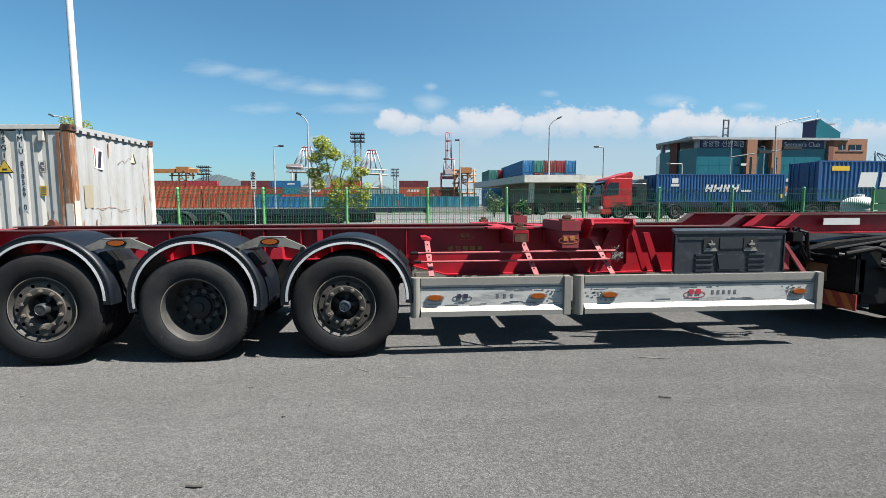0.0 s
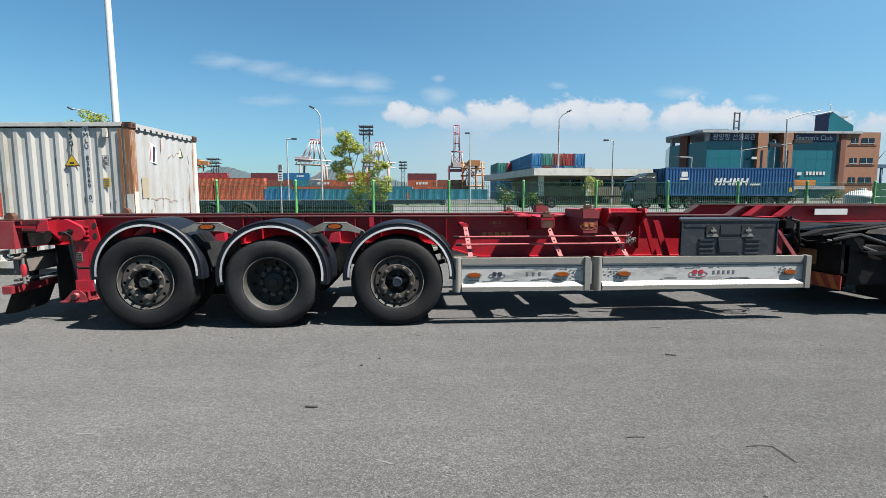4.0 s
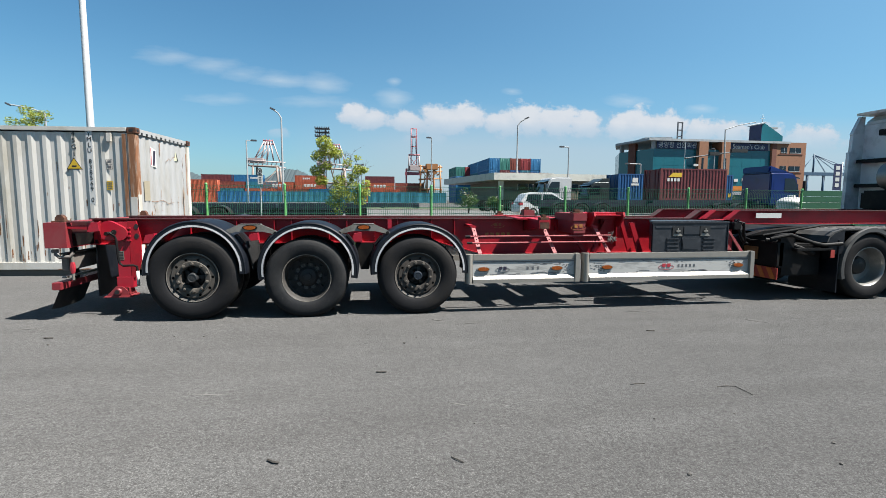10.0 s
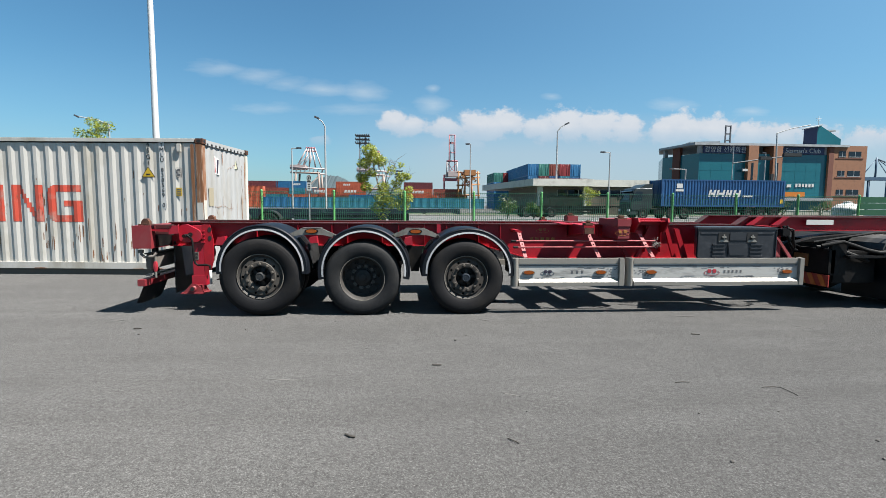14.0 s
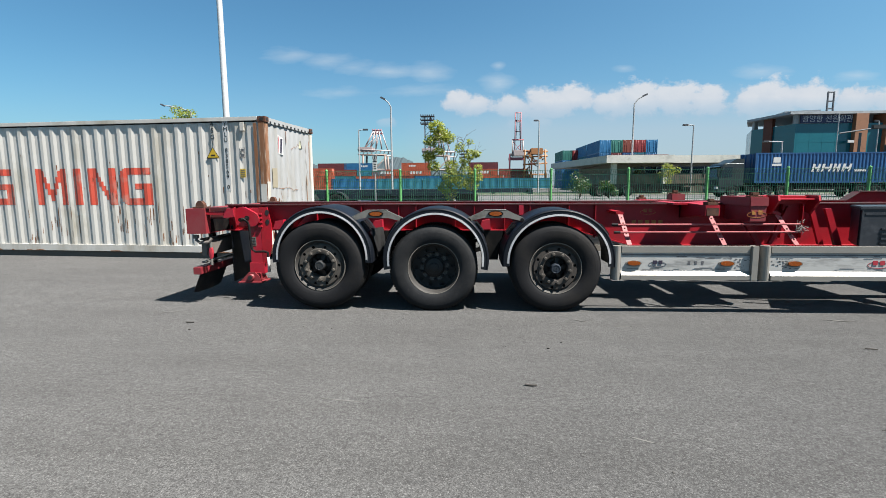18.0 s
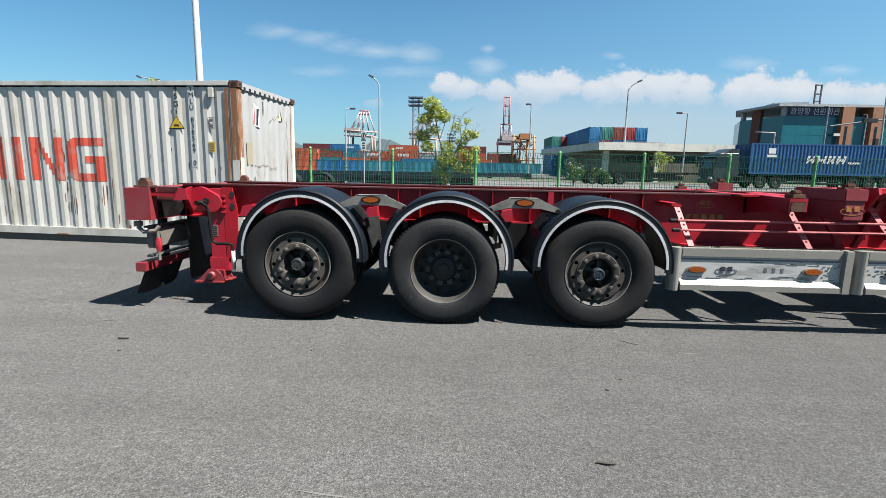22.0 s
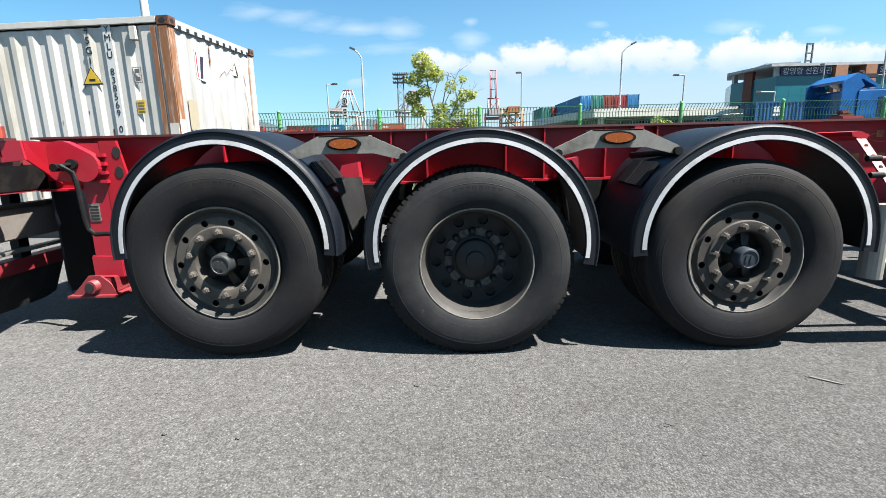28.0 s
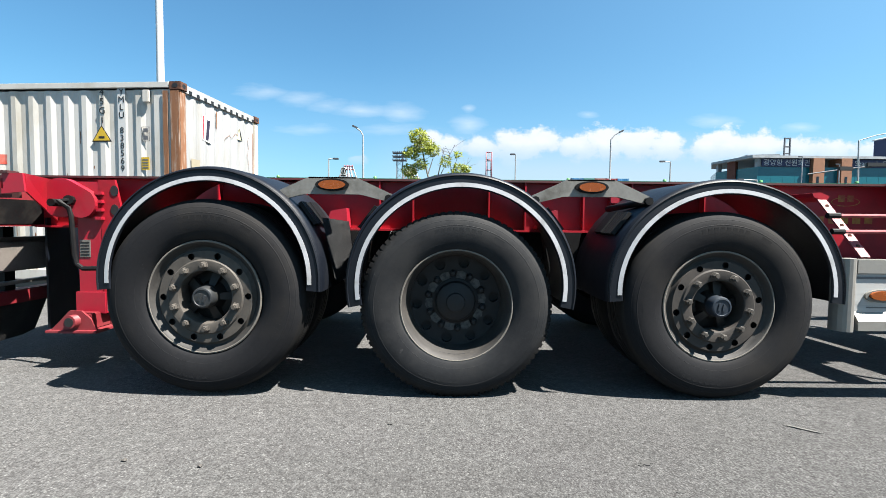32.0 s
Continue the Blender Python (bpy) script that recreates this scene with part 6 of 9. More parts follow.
def build_beyond():
    bm = bmesh.new()
    for x0, x1 in ((-400, 400),):
        v = [bm.verts.new(p) for p in ((x0, 8.0, 0.012), (x1, 8.0, 0.012), (x1, 12.0, 0.27), (x0, 12.0, 0.27))]
        bm.faces.new(v)
    tagged(part("verge", bm, GRASS), "rough grass verge behind the fence", "grass", kind="structure")
    bm = bmesh.new()
    v = [bm.verts.new(p) for p in ((-900, 13.0, ROAD_Z + 0.008), (900, 13.0, ROAD_Z + 0.008), (900, 47, ROAD_Z + 0.008), (-900, 47, ROAD_Z + 0.008))]
    bm.faces.new(v)
    road = tagged(part("road", bm, ROAD), "grey asphalt road beside the port", "road", kind="structure")
    bm = bmesh.new()
    for y in (20.0, 32.2):
        box(bm, -300, 300, y - 0.06, y + 0.06, ROAD_Z + 0.012, ROAD_Z + 0.014)
    for k in range(-25, 26):
        box(bm, k * 8.0, k * 8.0 + 3.0, 23.7, 23.82, ROAD_Z + 0.012, ROAD_Z + 0.014)
    box(bm, -300, 300, 27.5, 27.62, ROAD_Z + 0.012, ROAD_Z + 0.014, 0, 1)
    tagged(part("lane_marking", bm, [SIGN_WHITE, SIGN_YELLOW]), "white and yellow painted lane lines", "lane marking", kind="structure")
    for y in (12.3, 47.2):
        bm = bmesh.new()
        box(bm, -300, 300, y, y + 0.7, 0.2, ROAD_Z + 0.14, 0.02)
        tagged(part("kerb", bm, CONCRETE), "pale concrete kerb along the road", "kerb", kind="structure")
    bm = bmesh.new()
    v = [bm.verts.new(p) for p in ((-900, 48, ROAD_Z + 0.10), (900, 48, ROAD_Z + 0.10), (900, 64, ROAD_Z + 0.10), (-900, 64, ROAD_Z + 0.10))]
    bm.faces.new(v)
    tagged(part("far_verge", bm, GRASS), "grass strip on the far side of the road", "grass", kind="structure")
    # weeds by the fence
    rnd = random.Random(11)
    bm = bmesh.new()
    def blade(x, y, z, h, w):
        a = rnd.uniform(0, math.tau)
        lean = Vector((math.cos(a), math.sin(a), 0)) * h * rnd.uniform(0.1, 0.6)
        side = Vector((-math.sin(a), math.cos(a), 0)) * w
        p = Vector((x, y, z))
        v = [bm.verts.new(q) for q in (p - side, p + side, p + lean * 0.4 + Vector((0, 0, h * 0.6)) + side * 0.7, p + lean + Vector((0, 0, h)), p + lean * 0.4 + Vector((0, 0, h * 0.6)) - side * 0.7)]
        bm.faces.new(v)
    for cx, n in ((-0.35, 150), (-1.0, 70), (-2.6, 60), (1.4, 70), (2.9, 50), (4.5, 60), (-4.2, 50), (6.2, 40)):
        for k in range(n):
            blade(cx + rnd.gauss(0, 0.16), 8.05 + abs(rnd.gauss(0, 0.12)), 0.0, rnd.uniform(0.15, 0.55), 0.012)
    for k in range(9000):
        x, y = rnd.uniform(-16, 18), rnd.uniform(8.15, 12)
        blade(x, y, (y - 8) * 0.064, rnd.uniform(0.04, 0.16), 0.010)
    tagged(part("weeds", bm, LEAF_DARK), "green weeds and grass blades by the fence", "weeds", kind="stuff")


build_beyond()


def leaf_cloud(bm, centre, radius, n, size, rnd, squash=0.8):
    for k in range(n):
        d = Vector((rnd.gauss(0, 1), rnd.gauss(0, 1), rnd.gauss(0, 1)))
        d = d.normalized() * radius * rnd.uniform(0.25, 1.0) ** 0.6
        p = Vector(centre) + Vector((d.x, d.y, d.z * squash))
        a = Vector((rnd.gauss(0, 1), rnd.gauss(0, 1), rnd.gauss(0, 0.5))).normalized()
        b = a.cross((rnd.gauss(0, 1), rnd.gauss(0, 1), 1)).normalized()
        s = size * rnd.uniform(0.6, 1.3)
        v = [bm.verts.new(q) for q in (p - a * s, p + b * s * 0.4, p + a * s, p - b * s * 0.4)]
        bm.faces.new(v)


def build_tree():
    rnd = random.Random(3)
    t = thing("young_tree", "slender young tree with sparse bright yellow-green leaves behind the fence", "tree", pose(-1.75, 12.4, 0.28))
    bm = bmesh.new()
    limbs = [((0, 0, 0), (0.02, 0, 0.8), (0.0, 0.02, 1.5), 0.05, 0.04),
             ((0, 0.02, 1.5), (-0.22, 0, 2.2), (-0.48, 0.05, 3.4), 0.036, 0.010), ((0, 0.02, 1.5), (0.12, 0.05, 2.2), (0.30, 0.1, 3.0), 0.03, 0.007),
             ((0, 0, 1.3), (0.35, 0, 1.75), (0.72, -0.05, 2.75), 0.026, 0.006), ((0, 0, 1.1), (-0.35, 0.1, 1.5), (-0.78, 0.1, 2.3), 0.024, 0.006),
             ((0.30, 0, 1.7), (0.55, 0.1, 2.2), (0.45, 0.2, 2.9), 0.015, 0.005), ((0, 0, 0.9), (0.45, 0, 1.2), (0.95, 0.1, 1.55), 0.022, 0.006),
             ((-0.2, 0, 2.2), (-0.05, 0.1, 2.7), (-0.10, 0.1, 3.3), 0.016, 0.005), ((-0.22, 0, 2.3), (-0.6, 0, 2.7), (-0.82, 0, 3.0), 0.014, 0.005),
             ((0.1, 0, 2.0), (0.35, -0.1, 2.5), (0.62, -0.1, 3.1), 0.013, 0.004), ((0.4, 0, 1.9), (0.75, 0, 2.2), (1.0, 0, 2.5), 0.012, 0.004)]
    for a, b, c, r0, r1 in limbs:
        tube(bm, [a, b, c], r0, 7, 0, True, r1)
    for k in range(70):
        a, b, c, r0, r1 = limbs[rnd.randrange(1, len(limbs))]
        u = rnd.uniform(0.3, 1)
        p = Vector(b).lerp(Vector(c), u)
        q = p + Vector((rnd.gauss(0, 0.16), rnd.gauss(0, 0.16), abs(rnd.gauss(0.14, 0.1))))
        tube(bm, [p, q], 0.006, 4, 0, False, 0.003)
    part("trunk", bm, BARK, t, "thin grey-brown trunk and limbs", True)
    bm = bmesh.new()
    for c, r, n in (((-0.50, 0.05, 3.35), 0.30, 260), ((-0.30, 0, 3.05), 0.32, 260), ((-0.72, 0, 2.85), 0.26, 190), ((-0.05, 0.1, 2.95), 0.24, 130), ((-0.80, 0.1, 2.3), 0.26, 210), ((-0.62, 0, 1.95), 0.24, 150),
                    ((-0.42, 0, 2.5), 0.22, 110), ((0.05, 0, 1.95), 0.26, 150), ((0.02, -0.1, 1.55), 0.34, 260), ((0.35, 0, 1.35), 0.30, 210), ((-0.20, 0, 1.15), 0.30, 170), ((0.92, 0, 1.55), 0.28, 210), ((0.78, 0, 1.25), 0.28, 160), ((1.02, 0, 1.85), 0.17, 60),
                    ((0.76, 0, 2.35), 0.24, 120), ((0.98, 0, 2.35), 0.16, 60), ((0.55, 0, 2.1), 0.22, 90), ((0.35, 0, 2.6), 0.22, 60), ((0.72, 0, 2.8), 0.14, 30), ((0.55, 0, 1.75), 0.26, 120), ((0.0, 0, 0.9), 0.3, 60)):
        leaf_cloud(bm, c, r * 1.10, int(n * 2.6), 0.048, rnd)
    part("crown", bm, LEAF, t, "sparse bright leaves with gaps")["kind"] = "stuff"
    for x, y, h, w, lab in ((7.9, 34.5, 2.1, 1.35, "rounded green shrub beside the road"), (10.5, 35.5, 1.2, 0.8, "small green shrub beside the road"), (21.6, 51.5, 3.9, 1.25, "young green tree before the low gate building"), (45.5, 52, 2.0, 1.2, "green shrub beside the road"), (54, 60, 2.0, 1.3, "green shrub before the hall"), (60, 60, 2.4, 1.5, "green shrub before the hall"), (14.2, 51, 1.9, 0.9, "green shrub beside the road")):
        s = thing("shrub", lab, "shrub", pose(x, y, ROAD_Z + 0.05))
        bm = bmesh.new()
        for k in range(5):
            tube(bm, [(0, 0, 0), (rnd.gauss(0, w * 0.2), rnd.gauss(0, w * 0.2), h * 0.5), (rnd.gauss(0, w * 0.4), rnd.gauss(0, w * 0.4), h * 0.85)], 0.04, 5, 0, True, 0.012)
        part("stem", bm, BARK, s)
        bm = bmesh.new()
        for k in range(9):
            leaf_cloud(bm, (rnd.gauss(0, w * 0.38), rnd.gauss(0, w * 0.38), h * rnd.uniform(0.35, 0.85)), w * 0.45, 90, 0.11, rnd)
        part("crown", bm, LEAF_DARK if h < 3 else LEAF, s)["kind"] = "stuff"
    # crown that shows above the container
    s = thing("tree", "leafy tree showing above the container roof", "tree", pose(-40.4, 60, ROAD_Z))
    bm = bmesh.new()
    tube(bm, [(0, 0, 0), (0.1, 0, 5), (0, 0, 10)], 0.25, 8, 0, True, 0.08)
    part("trunk", bm, BARK, s)
    bm = bmesh.new()
    for k in range(26):
        leaf_cloud(bm, (rnd.gauss(0, 0.85), rnd.gauss(0, 0.85), rnd.uniform(6.0, 11.6)), 0.85, 130, 0.17, rnd)
    part("crown", bm, LEAF, s)["kind"] = "stuff"


build_tree()


# ---- freight containers, stacked ----
BOX_MESH = {}


def ribbed_box(c, L, W, H, paint):
    """A closed box with ribbed long sides and a door end at +x, in its parts; origin under the middle."""
    made = []
    bm = bmesh.new()
    box(bm, -L / 2 + 0.04, L / 2 - 0.05, -W / 2 + 0.06, W / 2 - 0.06, 0.02, H - 0.04)
    made.append(part("body", bm, paint, c))
    n = int(L / 0.30)
    for s in (-1, 1):
        bm = bmesh.new()
        pts = [(-L / 2, 0.0)]
        for k in range(n):
            x0 = -L / 2 + 0.12 + k * (L - 0.24) / n
            p = (L - 0.24) / n
            pts += [(x0, 0.0), (x0 + p * 0.25, 0.045), (x0 + p * 0.5, 0.045), (x0 + p * 0.75, 0.0)]
        pts.append((L / 2, 0.0))
        lo = [bm.verts.new((x, s * (W / 2 - d), 0.16)) for x, d in pts]
        hi = [bm.verts.new((x, s * (W / 2 - d), H - 0.10)) for x, d in pts]
        for i in range(len(pts) - 1):
            bm.faces.new((lo[i], lo[i + 1], hi[i + 1], hi[i]))
        made.append(part("side_wall", bm, paint, c))
        for z0, z1 in ((0, 0.16), (H - 0.10, H)):
            bm = bmesh.new()
            box(bm, -L / 2, L / 2, *sorted((s * W / 2, s * (W / 2 - 0.06))), z0, z1)
            made.append(part("side_rail", bm, paint, c))
        for x in (-L / 2, L / 2 - 0.16):
            bm = bmesh.new()
            box(bm, x, x + 0.16, *sorted((s * (W / 2 + 0.004), s * (W / 2 - 0.15))), 0.0, H)
            made.append(part("corner_post", bm, paint, c))
    for y in (-0.85, -0.42, 0.42, 0.85):
        bm = bmesh.new()
        tube(bm, [(L / 2 - 0.03, y, 0.12), (L / 2 - 0.03, y, H - 0.10)], 0.03, 6)
        made.append(part("lock_bar", bm, paint, c))
    return made


def freight(x, y, z, turn, colour, label, L=12.19, H=2.59, group="stacked freight containers", mark=None):
    key = (L, H, colour)
    c = thing("freight_container", label, "container", pose(x, y, z, 0, 0, turn), group)
    if key not in BOX_MESH:
        BOX_MESH[key] = ribbed_box(c, L, 2.438, H, PAINT[colour])
    else:
        for k in BOX_MESH[key]:
            again(k, c, Matrix.Identity(4))
    if mark:
        mat, x0, w, h, zz, side = mark
        k = max(2, int(w / h))
        for i in range(k):
            bm = bmesh.new()
            a = x0 + i * w / k
            ys = sorted((side * 1.222, side * 1.226))
            prism(bm, [(a, zz), (a + w / k * 0.72, zz), (a + w / k * 0.72 + h * 0.12, zz + h), (a + h * 0.12, zz + h)], "y", *ys)
            part("logo_bar", bm, mat, c, "plain slanted bar where a name is painted")
    return c


def build_stacks():
    # ends-on block over the low gate building
    Y = 111.0
    cols = ["sky", "green", "rust", "red", "sky"]
    for i, col in enumerate(cols):
        for lv in range(4):
            c = col if lv == 3 else ["navy", "teal", "blue", "maroon"][(i + lv) % 4]
            freight(28.75 + i * 2.52, Y, ROAD_Z + lv * 2.75, -90, c, {"sky": "bright blue", "green": "sea green", "rust": "brown red", "red": "red", "navy": "navy blue", "teal": "teal", "blue": "blue", "maroon": "maroon"}[c] + " steel freight container in a stack, doors to the road", H=2.75)
    for lv in range(4):
        freight(28.75, Y + 12.5, ROAD_Z + lv * 2.75, -90, "sky" if lv == 3 else "teal", ("bright blue" if lv == 3 else "teal") + " steel freight container deeper in the stack", H=2.75)
    for i, (col, up) in enumerate((("green", 3), ("red", 3))):
        for lv in range(up + 1):
            c = col if lv == up else "sky"
            freight(24.8 + i * 2.6, 133, ROAD_Z + lv * 2.59, -90, c, ("sea green" if c == "green" else "red" if c == "red" else "bright blue") + " steel freight container in a stack, doors to the road")
    # long rows of the yard, side-on
    rows = [(-94.0, "rust"), (-81.5, "red"), (-59.8, "maroon"), (-48.4, "blue"), (-24.0, "orange"), (4.3, "maroon")]
    for x, col in rows:
        freight(x, 200, ROAD_Z + 3 * 2.70, 0, col, H=2.70, label="%s freight container on top of a yard stack" % {"rust": "brown", "red": "red", "maroon": "maroon", "blue": "bright blue", "orange": "orange"}[col], mark=(SIGN_WHITE, 1.0 if col != "orange" else -3.0, 3.0, 0.7, 1.1, -1) if col in ("blue", "orange") else None)
    third = [(-106, "orange"), (-93.5, "rust"), (-81, "red"), (-68, "teal"), (-55.5, "rust"), (-43, "teal"), (-36.5, "orange"), (-24, "orange"), (4.3, "orange"), (16.9, "rust")]
    for x, col in third:
        freight(x, 200, ROAD_Z + 2 * 2.70, 0, col, H=2.70, label="%s freight container in a yard stack" % {"rust": "brown", "red": "red", "teal": "teal", "orange": "orange"}[col], mark=(SIGN_WHITE, -2.6, 5.2, 1.1, 0.8, -1) if col == "orange" else None)
    for k in range(11):
        for lv in (0, 1):
            col = ("orange", "teal", "blue", "rust")[(k * 3 + lv) % 4]
            freight(-106 + k * 12.5, 200, ROAD_Z + lv * 2.70, 0, col, "weathered freight container low in a yard stack", H=2.70)
    # nearer row along the yard's edge
    near = [(-68, "teal", 1), (-55.5, "orange", 2), (-43, "orange", 2), (-31.0, "blue", 1), (-19.5, "teal", 1), (-7.2, "teal", 1), (5.4, "teal", 1), (14.0, "teal", 1)]
    for x, col, n in near:
        for lv in range(n):
            freight(x, 120 + (3 if x == 14.0 else 0), ROAD_Z + 0.35 + lv * 2.72, 0, col, "%s freight container in the near yard row" % {"teal": "teal", "orange": "orange red", "blue": "blue"}[col], H=2.72)
    bm = bmesh.new()
    box(bm, -90, 30, 117, 127, ROAD_Z, ROAD_Z + 0.35)
    tagged(part("yard_slab", bm, CONCRETE), "low concrete slab under the near yard row", "slab", kind="structure")


build_stacks()


# ---- gate building with canopy ----
def build_gate_house():
    g = thing("gate_building", "low cream gate building with a wide flat canopy and brown screen", "building", pose(15.2, 53.7, ROAD_Z))
    z0, z1 = 3.75, 4.65
    bm = bmesh.new()
    prism(bm, [(0, 0), (7.9, 0), (7.9, 22), (-3.0, 22)], "z", z0, z1)
    part("roof", bm, PAINT["canopy"], g, "flat cream roof slab with a deep edge")
    bm = bmesh.new()
    box(bm, 7.902, 21.5, 2.2, 21, z0 + 0.05, z1 + 0.05)
    part("rear_roof", bm, PAINT["canopy"], g, "flat cream roof set back from the canopy")
    bm = bmesh.new()
    box(bm, 1.2, 21, 3.0, 20, 0, z0)
    part("wall", bm, PAINT["wall_grey"], g, "grey-brown wall under the canopy")
    bm = bmesh.new()
    box(bm, 4.0, 20.6, 2.90, 2.999, 2.55, 3.35)
    w = part("window", bm, PAINT["dark_glass"], g, "dark window band")
    for k in range(12):
        bm = bmesh.new()
        box(bm, 4.0 + k * 1.45, 4.08 + k * 1.45, 2.85, 2.9, 2.55, 3.35)
        part("mullion", bm, PAINT["canopy"], w)
    bm = bmesh.new()
    for k in range(76):
        box(bm, 1.4 + k * 0.25, 1.52 + k * 0.25, 1.6, 1.64, 0.0, 2.35)
    box(bm, 1.4, 20.4, 1.64, 1.68, 0.0, 2.35)
    part("screen", bm, PAINT["screen"], g, "brown slatted screen before the wall")
    for x in (0.9, 7.0):
        bm = bmesh.new()
        box(bm, x, x + 0.6, 0.9, 1.5, 0, z0)
        part("column", bm, PAINT["canopy"], g, "square cream column")
    bm = bmesh.new()
    box(bm, 3.0, 8.8, 4, 6, z1, z1 + 0.28)
    part("roof_ledge", bm, PAINT["brick_dark"], g, "low brown ledge on the roof")


build_gate_house()


def build_forecourt():
    """Low wall before the hall, with its coping and posts."""
    w = tagged(thing("forecourt_wall", "low pale wall before the hall", "wall", pose(50, 62, ROAD_Z)), "low pale rendered wall before the hall", "wall")
    bm = bmesh.new()
    box(bm, 0, 24, 0, 0.25, 0, 0.75)
    part("wall", bm, PAINT["wall_pale"], w)
    bm = bmesh.new()
    box(bm, -0.05, 24.05, -0.05, 0.30, 0.75, 0.85)
    part("coping", bm, PAINT["canopy"], w)
    for k in range(7):
        bm = bmesh.new()
        box(bm, k * 3.9, k * 3.9 + 0.4, -0.08, 0.33, 0.0, 1.25, 0.02)
        part("pier", bm, PAINT["canopy"], w)


build_forecourt()


# ---- the seamen's hall: teal glass and orange brick ----
def build_hall():
    h = thing("hall_building", "four-storey hall in teal glass and orange brick with a floating eave", "building", pose(0, 0, 0))
    Y0 = 118.0
    bm = bmesh.new()
    prism(bm, [(77.2, Y0), (113.6, Y0), (113.6, Y0 + 26), (80.0, Y0 + 26), (74.7, Y0 + 14)], "z", ROAD_Z, 15.9)
    part("wall", bm, PAINT["teal_glass"], h, "teal glass curtain wall")
    bm = bmesh.new()
    for k in range(13):
        x = 77.6 + k * 3.0
        box(bm, x, x + 0.03, Y0 - 0.02, Y0 - 0.01, ROAD_Z, 15.9)
    for k in range(5):
        z = 2.7 + k * 2.9
        box(bm, 77.2, 113.6, Y0 - 0.02, Y0 - 0.01, z, z + 0.03)
    part("mullion", bm, PAINT["teal_glass"], h, "fine glazing bars")["kind"] = "stuff"
    # eave
    bm = bmesh.new()
    prism(bm, [(75.2, Y0 - 1.0), (119.0, Y0 - 1.0), (119, Y0 + 24), (79.0, Y0 + 24), (73.4, Y0 + 14)], "z", 18.0, 18.6)
    prism(bm, [(77.0, Y0 + 4), (84.0, Y0 + 2), (84, Y0 + 20), (80.0, Y0 + 20)], "z", 18.6, 19.4)
    part("roof", bm, PAINT["eave"], h, "thin pale projecting eave")
    for x, y in ((75.4, Y0 + 13.6), (77.6, Y0 + 0.6), (113.2, Y0 + 0.6)):
        bm = bmesh.new()
        box(bm, x - 0.5, x + 0.5, y - 0.4, y + 0.5, 15.9, 18.0)
        part("eave_column", bm, PAINT["eave"], h)
    for x0, x1, dy in ((90.2, 93.0, 1.2), (97.2, 99.8, 1.2)):
        bm = bmesh.new()
        box(bm, x0, x1, Y0 - dy, Y0 + 3, ROAD_Z, 18.0)
        c = part("brick_pier", bm, PAINT["brick"], h, "orange brick pier")
        bm = bmesh.new()
        box(bm, x0 + 0.9, x0 + 1.5, Y0 - dy - 0.03, Y0 - dy - 0.005, 3.0, 13.5)
        part("slit_window", bm, PAINT["dark_glass"], c, "tall dark slit window")
    bm = bmesh.new()
    prism(bm, [(75.0, Y0 + 9.2), (75.6, Y0 + 6.6), (76.6, Y0 + 7.0), (76.2, Y0 + 9.4)], "z", ROAD_Z, 18.0)
    part("brick_pier", bm, PAINT["brick_dark"], h, "red-brown brick pier")
    # name boards
    bm = bmesh.new()
    box(bm, 78.0, 90.0, Y0 - 0.35, Y0 - 0.1, 15.95, 17.85)
    b1 = part("name_board", bm, PAINT["banner"], h, "navy name board with white Korean lettering")
    bm = bmesh.new()
    box(bm, 100.2, 112.4, Y0 - 0.35, Y0 - 0.1, 15.95, 17.85)
    b2 = part("name_board", bm, PAINT["banner"], h, "navy name board with pale lettering")
    R = Matrix.Rotation(radians(90), 4, "X")
    words("광양항 선원회관", 1.75, Matrix.Translation((84.2, Y0 - 0.38, 16.85)) @ R, SIGN_WHITE, b1, "lettering", "white Korean lettering", 0.01)
    words("Seaman's Club", 1.75, Matrix.Translation((106.2, Y0 - 0.38, 16.85)) @ R, SIGN_WHITE, b2, "lettering", "pale lettering", 0.01)
    bm = bmesh.new()
    for k in range(6):
        box(bm, 104.9 + k * 0.95, 105.5 + k * 0.95, Y0 - 0.12, Y0 - 0.07, 7.2, 8.1)
    part("small_sign", bm, SIGN_WHITE, h, "row of small pale signs that cannot be read")
    bm = bmesh.new()
    box(bm, 102.4, 103.6, Y0 - 0.2, Y0 - 0.07, 7.1, 7.9)
    part("wall_unit", bm, SIGN_WHITE, h, "small white wall unit")
    bm = bmesh.new()
    box(bm, 88.6, 90.0, Y0 - 1.4, Y0 - 1.2, 11.2, 11.8)
    part("wall_unit", bm, SIGN_WHITE, h, "small white wall unit")
    bm = bmesh.new()
    box(bm, 100.5, 106.5, Y0 - 1.6, Y0 - 1.4, 4.4, 5.8)
    part("shop_sign", bm, PAINT["sign_orange"], h, "orange shop sign with bars")
    bm = bmesh.new()
    box(bm, 99.8, 114, Y0 - 2.4, Y0 - 0.1, 3.4, 4.2)
    part("porch", bm, PAINT["eave"], h, "pale porch edge")
    # brick wing with windows
    bm = bmesh.new()
    box(bm, 113.6, 124.6, Y0 - 0.6, Y0 + 22, ROAD_Z, 18.4)
    w = part("brick_wing", bm, PAINT["brick"], h, "orange brick wing")
    bm = bmesh.new()
    box(bm, 113.58, 115.0, Y0 - 0.64, Y0 - 0.61, ROAD_Z, 18.3)
    part("brick_strip", bm, PAINT["brick_dark"], h, "darker brick corner strip")
